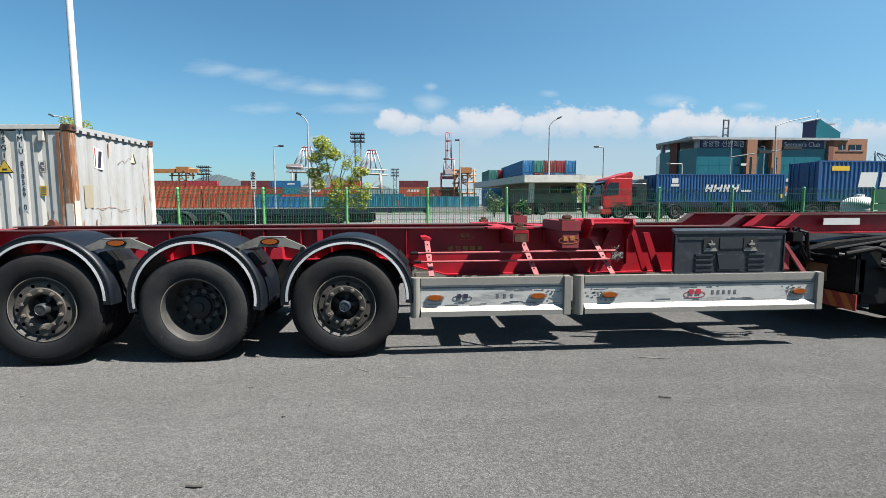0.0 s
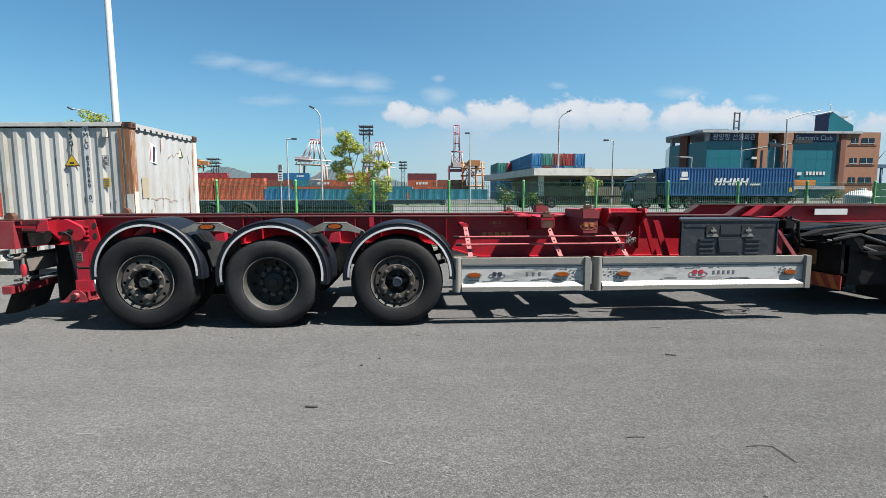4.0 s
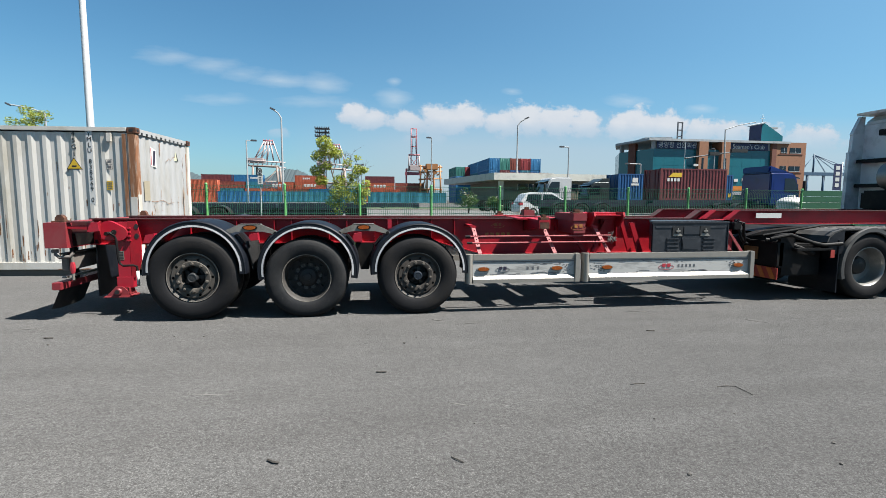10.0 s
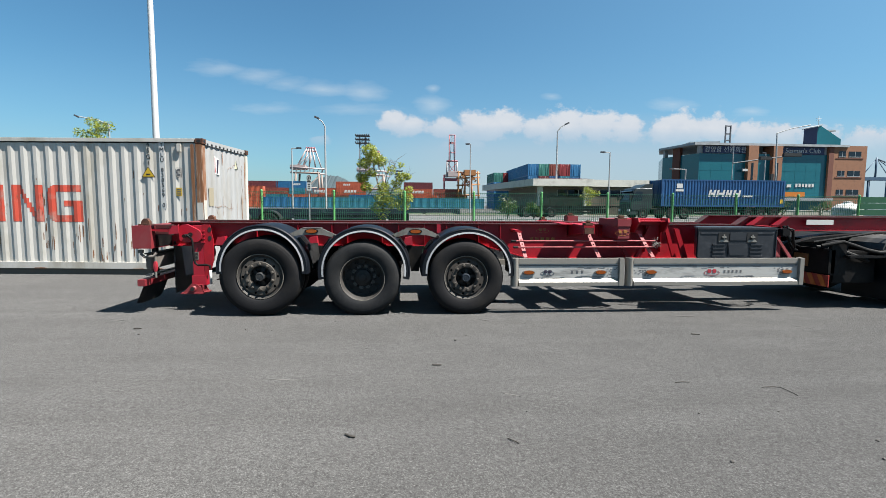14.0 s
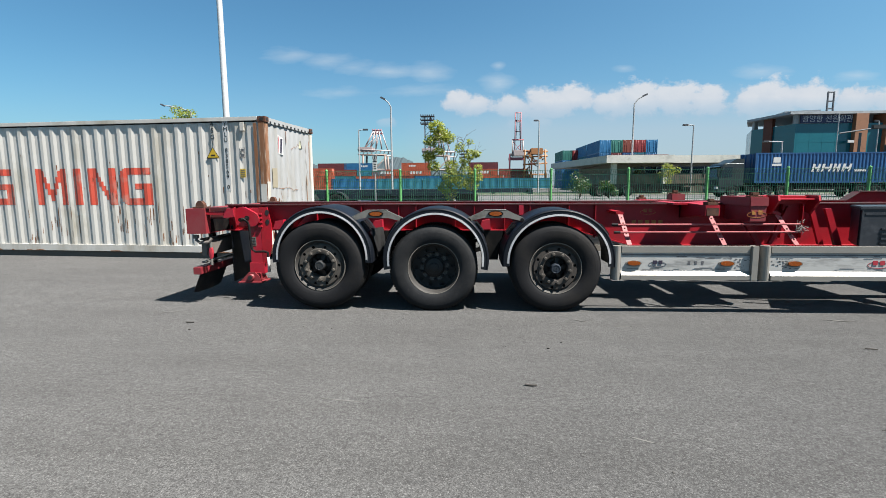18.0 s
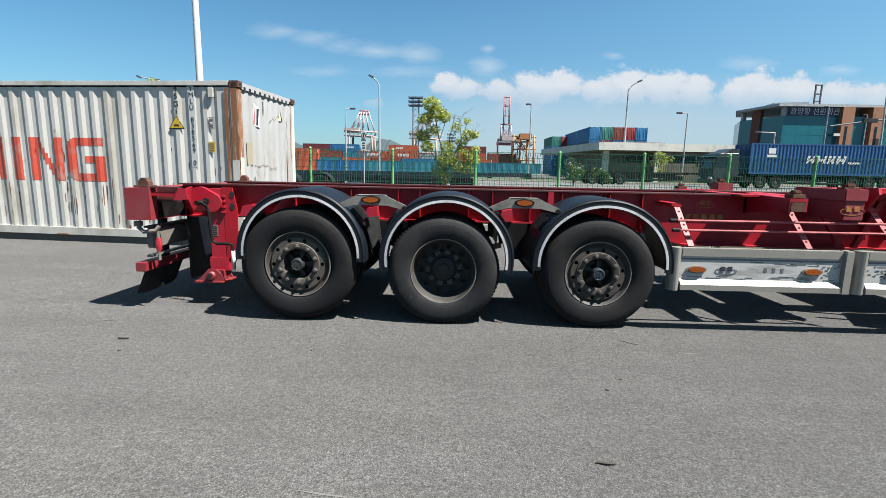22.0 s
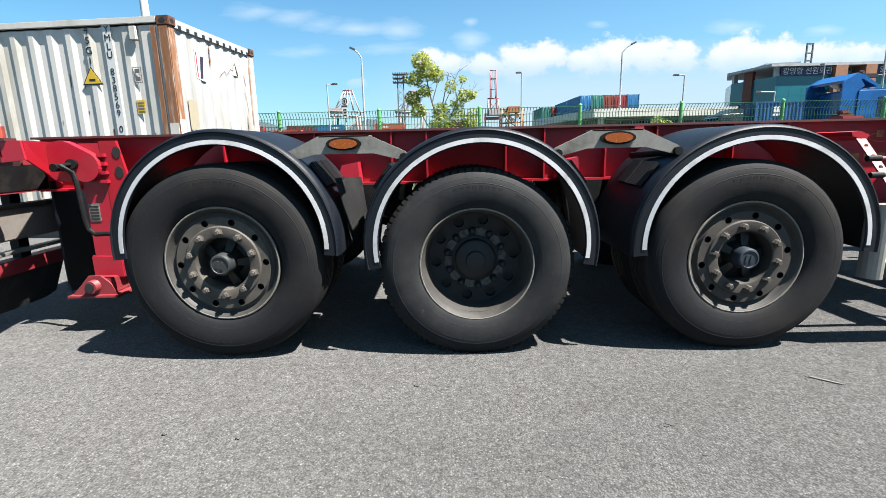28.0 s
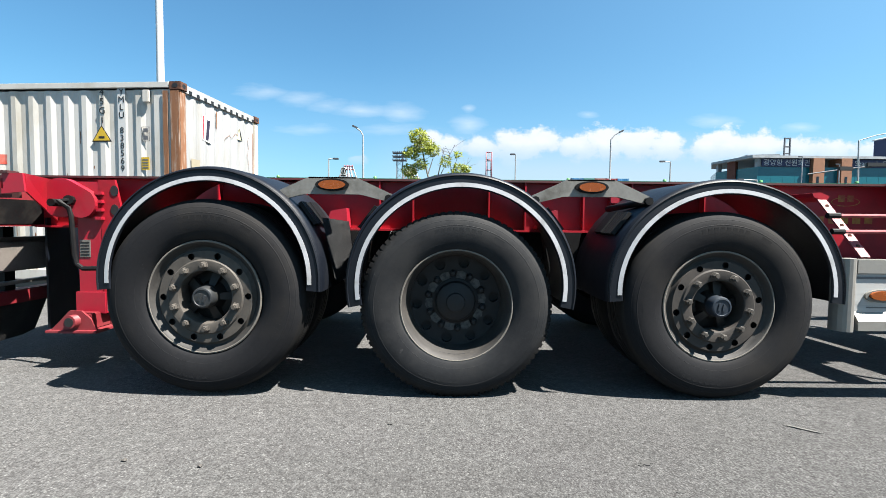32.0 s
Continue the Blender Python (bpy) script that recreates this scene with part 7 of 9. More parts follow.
    for z in (16.2, 11.0, 5.9):
        for x0, x1 in ((116.4, 118.4), (119.3, 122.9)):
            bm = bmesh.new()
            box(bm, x0, x1, Y0 - 0.66, Y0 - 0.55, z - 0.7, z + 0.7)
            k = part("window", bm, PAINT["dark_glass"], w, "dark window")
            bm = bmesh.new()
            box(bm, x0 - 0.1, x1 + 0.1, Y0 - 0.72, Y0 - 0.60, z - 0.85, z - 0.70)
            box(bm, (x0 + x1) / 2 - 0.05, (x0 + x1) / 2 + 0.05, Y0 - 0.70, Y0 - 0.665, z - 0.7, z + 0.7)
            part("window_frame", bm, PAINT["eave"], k)
        bm = bmesh.new()
        box(bm, 115.6, 123.6, Y0 - 0.70, Y0 - 0.61, z - 1.25, z - 1.05)
        part("string_course", bm, PAINT["brick_dark"], w)
    # roof house and chimney
    bm = bmesh.new()
    prism(bm, [(117.4, 18.6), (117.4, 24.9), (118.2, 25.2), (124.8, 21.4), (124.8, 18.6)], "y", Y0 + 8, Y0 + 12.8)
    part("roof_house", bm, PAINT["teal_glass"], h, "teal wedge-shaped roof house")
    # side away from the sun: its shade is a navy plate
    bm = bmesh.new()
    box(bm, 117.34, 117.39, Y0 + 8.0, Y0 + 12.8, 18.6, 24.8)
    part("roof_house_side", bm, PAINT["banner"], h, "navy plate for the shade on the side of the roof house")
    bm = bmesh.new()
    prism(bm, [(117.0, 25.0), (118.4, 25.5), (118.4, 25.25), (117.0, 24.75)], "y", Y0 + 7.5, Y0 + 13.2)
    part("roof_edge", bm, PAINT["eave"], h, "pale roof edge of the roof house")
    for x in (124.4, 127.4):
        bm = bmesh.new()
        box(bm, x, x + 0.5, Y0 + 18, Y0 + 18.6, 18.6, 24.6)
        part("roof_post", bm, PAINT["eave"], h)
    bm = bmesh.new()
    box(bm, 123.7, 128.6, Y0 + 14, Y0 + 19, 24.6, 25.1)
    part("roof_slab", bm, PAINT["eave"], h, "pale roof slab on posts")
    bm = bmesh.new()
    tube(bm, [(124.6, Y0 + 16, 25.1), (124.6, Y0 + 16, 29.4)], 0.06, 6)
    for z in (28.0, 28.7):
        tube(bm, [(123.7, Y0 + 16, z), (125.5, Y0 + 16, z)], 0.04, 6)
    part("aerial", bm, PAINT["eave"], h, "thin pale aerial")
    bm = bmesh.new()
    for x in (98.6, 100.2):
        box(bm, x - 0.14, x + 0.14, Y0 + 21, Y0 + 21.4, 18, 27.0)
    for z in (26.6, 24.2, 22.2):
        box(bm, 98.6, 100.2, Y0 + 21.05, Y0 + 21.35, z, z + 0.35)
    part("roof_tower", bm, PAINT["mast"], h, "grey open roof tower")


build_hall()


# ---- street furniture ----
def street_lamp(x, y, hgt, arm, kind):
    s = thing("street_lamp", "tall pale steel street lamp with one arm and a dark head" if kind == "bent" else "pale steel street lamp with a flat arm and small head", "street lamp", pose(x, y, ROAD_Z), "street lamps along the road")
    bm = bmesh.new()
    if kind == "bent":
        tube(bm, [(0, 0, 0), (0, 0, hgt * 0.55), (0, 0, hgt - 1.0)], 0.14, 10, 0, True, 0.085)
        tube(bm, [(0, 0, hgt - 1.0), (arm * 0.35, 0, hgt - 0.45), (arm, 0, hgt)], 0.075, 8)
    else:
        tube(bm, [(0, 0, 0), (0, 0, hgt)], 0.10, 10, 0, True, 0.075)
        tube(bm, [(0, 0, hgt - 0.05), (arm, 0, hgt)], 0.06, 8)
    part("pole", bm, PAINT["lamp"], s, "", True)
    bm = bmesh.new()
    box(bm, arm - 0.32, arm + 0.32, -0.14, 0.14, hgt - 0.10, hgt + 0.10, 0.04)
    bmesh.ops.rotate(bm, cent=(arm, 0, hgt), matrix=Matrix.Rotation(radians((-25 if arm > 0 else 25) if kind == "bent" else 0), 3, "Y"), verts=bm.verts)
    part("lamp_head", bm, PAINT["mast"], s, "dark lamp head", True)
    return s


street_lamp(-10.6, 53.5, 11.6, -0.95, "bent")
street_lamp(19.2, 57.0, 12.1, 1.25, "bent")
street_lamp(-14.7, 54.0, 8.0, 0.85, "flat")
street_lamp(25.2, 54.0, 8.1, -0.95, "flat")
street_lamp(35.4, 54.0, 6.1, -1.9, "flat")
street_lamp(8.0, 60.0, 9.6, -0.4, "flat")
street_lamp(-39.2, 60.0, 12.3, -3.9, "bent")
street_lamp(60.0, 80.0, 12.6, -0.4, "flat")
street_lamp(66.4, 80.0, 11.4, -0.4, "flat")


def build_signal():
    s = thing("traffic_signal", "tall pale signal mast with a long arm and dark signal heads", "traffic signal", pose(54.2, 62, ROAD_Z))
    bm = bmesh.new()
    tube(bm, [(0, 0, 0), (0, 0, 6), (-0.2, 0, 12.2)], 0.16, 10, 0, True, 0.09)
    tube(bm, [(-0.2, 0, 12.2), (2.0, 0, 12.9), (5.0, 0, 13.5)], 0.07, 8)
    part("mast", bm, PAINT["lamp"], s, "", True)
    bm = bmesh.new()
    tube(bm, [(-6.8, 0, 7.7), (-2, 0, 8.4), (3.0, 0, 9.0)], 0.09, 8)
    part("arm", bm, PAINT["mast"], s, "long dark arm", True)
    for x, z, w in ((-1.8, 8.45, 1.9), (2.4, 9.0, 2.9)):
        bm = bmesh.new()
        box(bm, x - w / 2, x + w / 2, -0.2, 0.2, z - 0.22, z + 0.30, 0.06)
        part("signal_head", bm, SIGN_BLACK, s, "dark three-lamp signal head", True)
    bm = bmesh.new()
    box(bm, -0.9, -0.4, -0.2, 0.2, 4.6, 6.2, 0.04)
    part("signal_head", bm, SIGN_BLACK, s)
    # bus-stop style sign post near the fence
    p = thing("road_sign", "round-topped white sign plate with a dark mark on a thin post", "sign", pose(-4.55, 12.3, 0.28))
    bm = bmesh.new()
    tube(bm, [(0, 0.03, 0), (0, 0.03, 2.3)], 0.02, 8)
    part("post", bm, PAINT["lamp"], p, "", True)
    bm = bmesh.new()
    out = [(-0.085, 1.78), (0.085, 1.78), (0.085, 2.28)] + [(0.085 * math.cos(a), 2.28 + 0.10 * math.sin(a)) for a in (k * math.pi / 10 for k in range(1, 10))] + [(-0.085, 2.28)]
    prism(bm, out, "y", -0.012, 0.0)
    pl = part("plate", bm, SIGN_WHITE, p, "white plate")
    bm = bmesh.new()
    ring(bm, 0, 2.26, 0.08, 0.10, 0.022, -0.016, -0.0125)
    box(bm, -0.025, 0.025, -0.016, -0.0125, 2.21, 2.31)
    box(bm, -0.075, 0.075, -0.016, -0.0125, 2.10, 2.14)
    for k in range(3):
        box(bm, -0.045, 0.045, -0.016, -0.0125, 1.84 + k * 0.08, 1.875 + k * 0.08)
    part("plate_mark", bm, SIGN_BLACK, pl, "dark mark and bars")
    # white tank by the fence
    t = thing("water_tank", "white round plastic tank with a lid beside the fence", "tank", pose(14.1, 8.65, 0.03))
    bm = bmesh.new()
    prof = [(0.001, 0.0), (0.50, 0.0), (0.52, 0.05)]
    for k in range(8):
        prof += [(0.52, 0.08 + k * 0.18), (0.535, 0.12 + k * 0.18), (0.535, 0.2 + k * 0.18), (0.52, 0.24 + k * 0.18)]
    prof += [(0.50, 1.52), (0.36, 1.62), (0.16, 1.66), (0.15, 1.72), (0.001, 1.73)]
    lathe(bm, [(r * 0.80, z) for r, z in prof], 32)
    bmesh.ops.rotate(bm, cent=(0, 0, 0), matrix=Matrix.Rotation(radians(90), 3, "X"), verts=bm.verts)
    part("tank_body", bm, SIGN_WHITE, t, "", True)
    # banner post
    b = thing("banner_post", "tall navy vertical banner with white marks on a post", "banner", pose(72.5, 60, ROAD_Z))
    bm = bmesh.new()
    tube(bm, [(0.8, 0, 0), (0.8, 0, 7.4)], 0.07, 8)
    part("post", bm, PAINT["lamp"], b)
    bm = bmesh.new()
    box(bm, -0.7, 0.7, -0.05, 0.0, 3.0, 7.1)
    k = part("banner", bm, PAINT["banner"], b)
    bm = bmesh.new()
    for i in range(4):
        box(bm, -0.35, 0.35, -0.07, -0.055, 3.5 + i * 0.9, 4.1 + i * 0.9)
    part("banner_mark", bm, SIGN_WHITE, k, "white marks that cannot be read")


build_signal()


# ---- cranes and masts far off ----
def strut(bm, a, b, w):
    tube(bm, [a, b], w, 5, 0, True)


def build_cranes():
    # white quay crane with folded legs
    for x, y, sc in ((-79, 400, 1.0), (-28.0, 420, 1.02)):
        c = thing("quay_crane", "white and red quay crane far off", "crane", pose(x, y, 0))
        bm = bmesh.new()
        for dx in (-12, 9):
            for dy in (-7, 7):
                strut(bm, (dx, dy, 0), (dx * 0.85, dy, 27), 0.9)
        for z in (15, 27):
            strut(bm, (-12, -7, z), (9, -7, z), 0.7)
        strut(bm, (-12, -7, 3), (9, -7, 26), 0.45)
        part("leg_frame", bm, PAINT["crane_leg"], c, "dull brown crane legs")
        bm = bmesh.new()
        box(bm, -15, -3, -6, 6, 30, 33.5, 0.3)
        house = part("machinery_house", bm, PAINT["crane_white"], c, "white machinery house")
        beams = [("girder", (-15, -6, z), (14, -6, z - 1.5), 0.55) for z in (27.5, 31.5)]
        beams += [("lattice", (-14 + k * 3.4, -6, 27.3), (-12.4 + k * 3.4, -6, 31.2), 0.35) for k in range(8)]
        for k in (-11, -6, -1, 4):
            beams += [("stay", (k, 0, 32), (0.6 + k * 0.30, 0, 47), 0.6), ("stay", (k, 0, 32), (0.6 + (k + 4) * 0.30, 0, 42), 0.35)]
        beams.append(("stay", (4, 0, 47), (10, 0, 28), 0.5))
        for kind, p, q, w in beams:
            bm = bmesh.new()
            strut(bm, p, q, w)
            part(kind, bm, PAINT["crane_white"], c)
        bm = bmesh.new()
        strut(bm, (-4, 0, 45), (5, 0, 45), 0.5)
        strut(bm, (-3.5, 0, 47.5), (4, 0, 47.5), 0.5)
        for k in (-3.5, -1, 1.5, 4):
            strut(bm, (k, 0, 44), (k * 0.9, 0, 48.5), 0.4)
        part("top_frame", bm, PAINT["crane_red"], c, "red top frame")
    # red gantry with the boom raised
    c = thing("quay_crane", "red quay crane with its boom raised upright", "crane", pose(32.8, 350, 0))
    def bars(name, rows, w, paint, label=""):
        for p, q in rows:
            bm = bmesh.new()
            strut(bm, p, q, w)
            part(name, bm, PAINT[paint], c, label)
    bars("boom_column", [((dx, 0, 26), (dx * 0.95, 0, 53)) for dx in (-2.1, 2.1)], 0.40, "crane_red", "pale red upright boom column")
    bars("boom_tie", [((-2.1, 0, z), (2.1, 0, z)) for z in (52.8, 47.5, 46.6, 40.0)], 0.36, "crane_red")
    bars("boom_stay", [((dx, -1, 34), (dx * 0.4, -1, 52)) for dx in (-1.4, 1.4)], 0.18, "mast")
    bars("cross_head", [((-4.0, 0, 34), (4.2, 0, 34))], 0.55, "crane_red", "red cross head")
    bars("mast_leg", [((dx, 0, 22), (dx * 0.96, 0, 34)) for dx in (-3.8, 3.8)], 0.50, "crane_white", "white mast leg")
    bars("mast_brace", [((-3.8, 0, 24), (3.7, 0, 33)), ((3.8, 0, 24), (-3.7, 0, 33))], 0.22, "crane_red")
    bars("leg", [((dx, 0, 0), (dx, 0, 24)) for dx in (-5.6, 4.8)], 0.65, "crane_red", "red leg")
    bm = bmesh.new()
    box(bm, -6.5, 5.5, -2, 2, 19.5, 21.5)
    part("portal_beam", bm, PAINT["crane_red"], c, "red portal beam")
    bm = bmesh.new()
    box(bm, -3.4, 5.0, -3, 3, 22.3, 26.5, 0.4)
    part("machinery_house", bm, PAINT["crane_white"], c, "white machinery house")
    bm = bmesh.new()
    box(bm, -5.4, -3.5, -1.4, 1.4, 22.6, 24.6, 0.2)
    part("driver_cabin", bm, PAINT["crane_white"], c, "small white driver cabin")
    # orange yard gantry
    for x, y, sc in ((25.4, 200, 1.0), (-112, 255, 1.25)):
        c = thing("yard_crane", "orange yard gantry crane over the containers", "crane", pose(x, y, 0))
        bm = bmesh.new()
        rnd = random.Random(int(x))
        for dx in (-4.5, -1.5, 1.5, 4.5):
            strut(bm, (dx * sc, -3, 0), (dx * sc * 0.9, -3, 16 * sc), 0.38)
        for z in (6, 10, 13, 15.5):
            strut(bm, (-5 * sc, -3, z * sc), (5 * sc, -3, (z + rnd.uniform(-0.6, 0.6)) * sc), 0.32)
        for k in range(14):
            a = (rnd.uniform(-4.5, 4.5) * sc, -3, rnd.uniform(6, 15) * sc)
            strut(bm, a, (a[0] + rnd.uniform(-3, 3), -3, min(a[2] + rnd.uniform(1, 4), 17 * sc)), 0.18)
        box(bm, -2 * sc, 3 * sc, -4.5, -1.5, 14 * sc, 16.5 * sc, 0.2)
        if x < 0:
            box(bm, -16, 8, -4, -2, 17.5, 19.5)
        part("gantry", bm, PAINT["crane_orange"], c, "orange legs and girders")
        for k in range(7):
            bm = bmesh.new()
            xx, zz = rnd.uniform(-4, 4) * sc, rnd.uniform(9, 16.0) * sc
            box(bm, xx, xx + rnd.uniform(0.5, 1.4), -4.6, -2.9, zz, zz + rnd.uniform(0.4, 1.2))
            part("walkway_box", bm, PAINT["brick_dark" if k % 2 else "crane_orange"], c, "box on the gantry walkway")
    # lighting masts
    for x, y, z, r in ((-23.3, 250, 37.5, 3.6), (-5.5, 300, 23, 2.5), (-105, 262, 21.5, 3.2)):
        c = thing("lighting_mast", "dark lattice lighting mast with a floodlight ring", "mast", pose(x, y, 0))
        bm = bmesh.new()
        w = r * 0.42
        for dx, dy in ((-w, -w), (w, -w), (w, w), (-w, w)):
            strut(bm, (dx, dy, 0), (dx, dy, z - 0.6), 0.16)
        n = int(z / 3)
        for k in range(n):
            strut(bm, (-w, -w, k * 3), (w, -w, k * 3 + 3), 0.09)
            strut(bm, (w, -w, k * 3), (-w, -w, k * 3 + 3), 0.09)
        part("lattice", bm, PAINT["mast"], c)
        bm = bmesh.new()
        for k in range(3):
            zz = z - 0.4 - k * 1.9
            box(bm, -r, r, -r * 0.6, r * 0.6, zz - 0.16, zz + 0.16)
            for j in range(7):
                box(bm, -r + j * r * 0.31, -r + j * r * 0.31 + 0.5, -r * 0.7, -r * 0.5, zz + 0.1, zz + 0.75)
        part("floodlight_ring", bm, PAINT["mast"], c)
    c = thing("quay_crane", "dark blue quay crane far off behind the brick wing", "crane", pose(420, 400, 0))
    bm = bmesh.new()
    for dx in (-6, 12):
        strut(bm, (dx, 0, 0), (dx, 0, 28), 1.1)
    box(bm, -16, 60, -2, 2, 26.5, 29.5)
    for k in range(6):
        strut(bm, (0, 0, 46), (-14 + k * 14, 0, 29), 0.35)
    strut(bm, (0, 0, 29), (0, 0, 47), 0.8)
    part("gantry", bm, PAINT["crane_blue"], c)
    # hills
    for pts in ([(-1300, 0), (-1180, 70), (-1060, 118), (-1000, 138), (-930, 152), (-870, 138), (-800, 112), (-700, 60), (-600, 0)], [(-620, 0), (-540, 80), (-470, 122), (-400, 150), (-340, 146), (-290, 120), (-200, 80), (-120, 100), (-40, 70), (80, 0)]):
        bm = bmesh.new()
        rnd = random.Random(len(pts))
        top = []
        for (xa, za), (xb, zb) in zip(pts, pts[1:]):
            for k in range(10):
                u = k / 10
                top.append((xa + (xb - xa) * u, za + (zb - za) * u + rnd.uniform(-3, 3)))
        top.append(pts[-1])
        front = [bm.verts.new((x, 2500, max(z, 0))) for x, z in top]
        base = [bm.verts.new((x, 2150, -1)) for x, z in top]
        for i in range(len(top) - 1):
            bm.faces.new((base[i], base[i + 1], front[i + 1], front[i]))
        tagged(part("hill", bm, HILL), "hazy wooded hill on the horizon", "hill", kind="structure")


build_cranes()


# ---- vehicles ----
WHEEL_MESH = {}


def road_wheel(parent, x, y, r, side):
    w = new("wheel")
    w.parent, w.matrix_basis = parent, pose(x, y, r, 0, 0, 0 if side < 0 else 180)
    if r not in WHEEL_MESH:
        bm = bmesh.new()
        lathe(bm, [(r * 0.58, 0.05), (r * 0.62, 0.01), (r * 0.80, -0.005), (r * 0.93, 0.015), (r, 0.06), (r, 0.24), (r * 0.9, 0.28), (r * 0.58, 0.26)], 28, 0, True)
        t = part("tyre", bm, TYRE, w, "", True)
        bm = bmesh.new()
        lathe(bm, [(r * 0.60, 0.02), (r * 0.54, 0.03), (r * 0.50, 0.09), (r * 0.30, 0.07), (r * 0.26, 0.03), (0.001, 0.02)], 24)
        m = part("rim", bm, RIM, w, "", True)
        WHEEL_MESH[r] = (t, m)
    else:
        for k in WHEEL_MESH[r]:
            again(k, w, Matrix.Identity(4))
    return w


def tractor_unit(t, paint, roof=True, x=0.0):
    """Cab over engine, nose at x, facing +x; the frame runs back 5.6 m."""
    bm = bmesh.new()
    side = [(x - 2.25, 0.95), (x - 0.15, 0.75), (x - 0.02, 1.2), (x - 0.06, 1.75), (x - 0.34, 2.72), (x - 0.52, 2.95), (x - 0.9, 3.02), (x - 2.25, 3.02)]
    prism(bm, side, "y", -1.22, 1.22)
    bmesh.ops.bevel(bm, geom=bm.edges[:], offset=0.09, segments=3, affect="EDGES")
    cab = part("cab", bm, paint, t, "", True)
    bm = bmesh.new()
    prism(bm, [(x - 0.045, 1.80), (x - 0.315, 2.70), (x - 0.36, 2.68), (x - 0.10, 1.78)], "y", -1.10, 1.10)
    part("windscreen", bm, PAINT["dark_glass"], cab, "dark windscreen")
    bm = bmesh.new()
    prism(bm, [(x - 0.24, 2.74), (x - 0.06, 2.66), (x - 0.07, 2.62), (x - 0.30, 2.68)], "y", -1.14, 1.14)
    part("sun_visor", bm, PAINT["dark_glass"], cab, "dark sun visor")
    bm = bmesh.new()
    box(bm, x - 0.055, x + 0.005, -0.95, 0.95, 1.02, 1.62, 0.03)
    part("grille", bm, SIGN_BLACK, cab, "black radiator grille", True)
    for s in (-1, 1):
        bm = bmesh.new()
        prism(bm, [(x - 0.16, 1.72), (x - 1.22, 1.78), (x - 1.22, 2.64), (x - 0.56, 2.64), (x - 0.38, 2.40)], "y", *sorted((s * 1.212, s * 1.232)))
        part("side_window", bm, PAINT["dark_glass"], cab, "dark side window")
        bm = bmesh.new()
        prism(bm, [(x - 1.42, 1.80), (x - 2.02, 1.80), (x - 2.02, 2.50), (x - 1.42, 2.50)], "y", *sorted((s * 1.214, s * 1.228)))
        part("sleeper_panel", bm, paint, cab, "pressed sleeper panel")
        for z in (0.86, 1.18):
            bm = bmesh.new()
            box(bm, x - 1.9, x - 0.75 if z > 1 else x - 0.62, *sorted((s * 1.20, s * 1.235)), z, z + 0.05, 0.008)
            part("step_line", bm, SIGN_BLACK, cab, "dark step edge")
        bm = bmesh.new()
        box(bm, x - 0.02, x + 0.14, *sorted((s * 1.27, s * 1.46)), 1.78, 2.50, 0.04)
        part("mirror", bm, SIGN_BLACK, cab, "black mirror", True)
        bm = bmesh.new()
        box(bm, x - 0.10, x + 0.06, *sorted((s * 0.75, s * 1.20)), 0.72, 0.95, 0.03)
        part("headlight", bm, SIGN_WHITE, cab, "headlight", True)
        bm = bmesh.new()
        lathe(bm, [(0.56, 0), (0.62, 0), (0.62, 0.3), (0.56, 0.3)], 16, 0, True, (x - 1.35, 1.24 - 0.3 if s > 0 else -1.24, 0.52), 0, math.pi)
        part("wheel_arch", bm, SIGN_BLACK, cab, "", True)
    bm = bmesh.new()
    box(bm, x - 0.75, x + 0.06, -1.24, 1.24, 0.38, 0.78, 0.06)
    part("bumper", bm, paint, cab, "", True)
    if roof:
        bm = bmesh.new()
        prism(bm, [(x - 0.70, 2.98), (x - 1.0, 3.07), (x - 1.45, 3.18), (x - 2.05, 3.40), (x - 2.28, 3.44), (x - 2.34, 2.98)], "y", -1.14, 1.14)
        bmesh.ops.bevel(bm, geom=bm.edges[:], offset=0.08, segments=2, affect="EDGES")
        part("roof_deflector", bm, paint, cab, "sloping roof deflector", True)
    bm = bmesh.new()
    for y in (-0.42, 0.42):
        box(bm, x - 6.2, x - 0.5, y - 0.05, y + 0.05, 0.70, 0.98)
    box(bm, x - 3.4, x - 2.4, -1.15, -0.55, 0.45, 0.95, 0.05)
    box(bm, x - 3.6, x - 2.4, 0.55, 1.15, 0.45, 0.95, 0.05)
    box(bm, x - 5.2, x - 4.2, -0.5, 0.5, 0.98, 1.12)
    part("chassis", bm, BLACK_STEEL, t)
    for s in (-1, 1):
        for wx in (x - 1.35, x - 4.2, x - 5.5):
            road_wheel(t, wx, s * 1.24, 0.5, s)
            if wx < x - 2:
                bm = bmesh.new()
                lathe(bm, [(0.54, 0), (0.57, 0), (0.57, 0.5), (0.54, 0.5)], 14, 0, True, (wx, 1.24 - 0.5 if s > 0 else -1.24, 0.5), radians(20), radians(160))
                part("fender", bm, SIGN_BLACK, t, "", True)


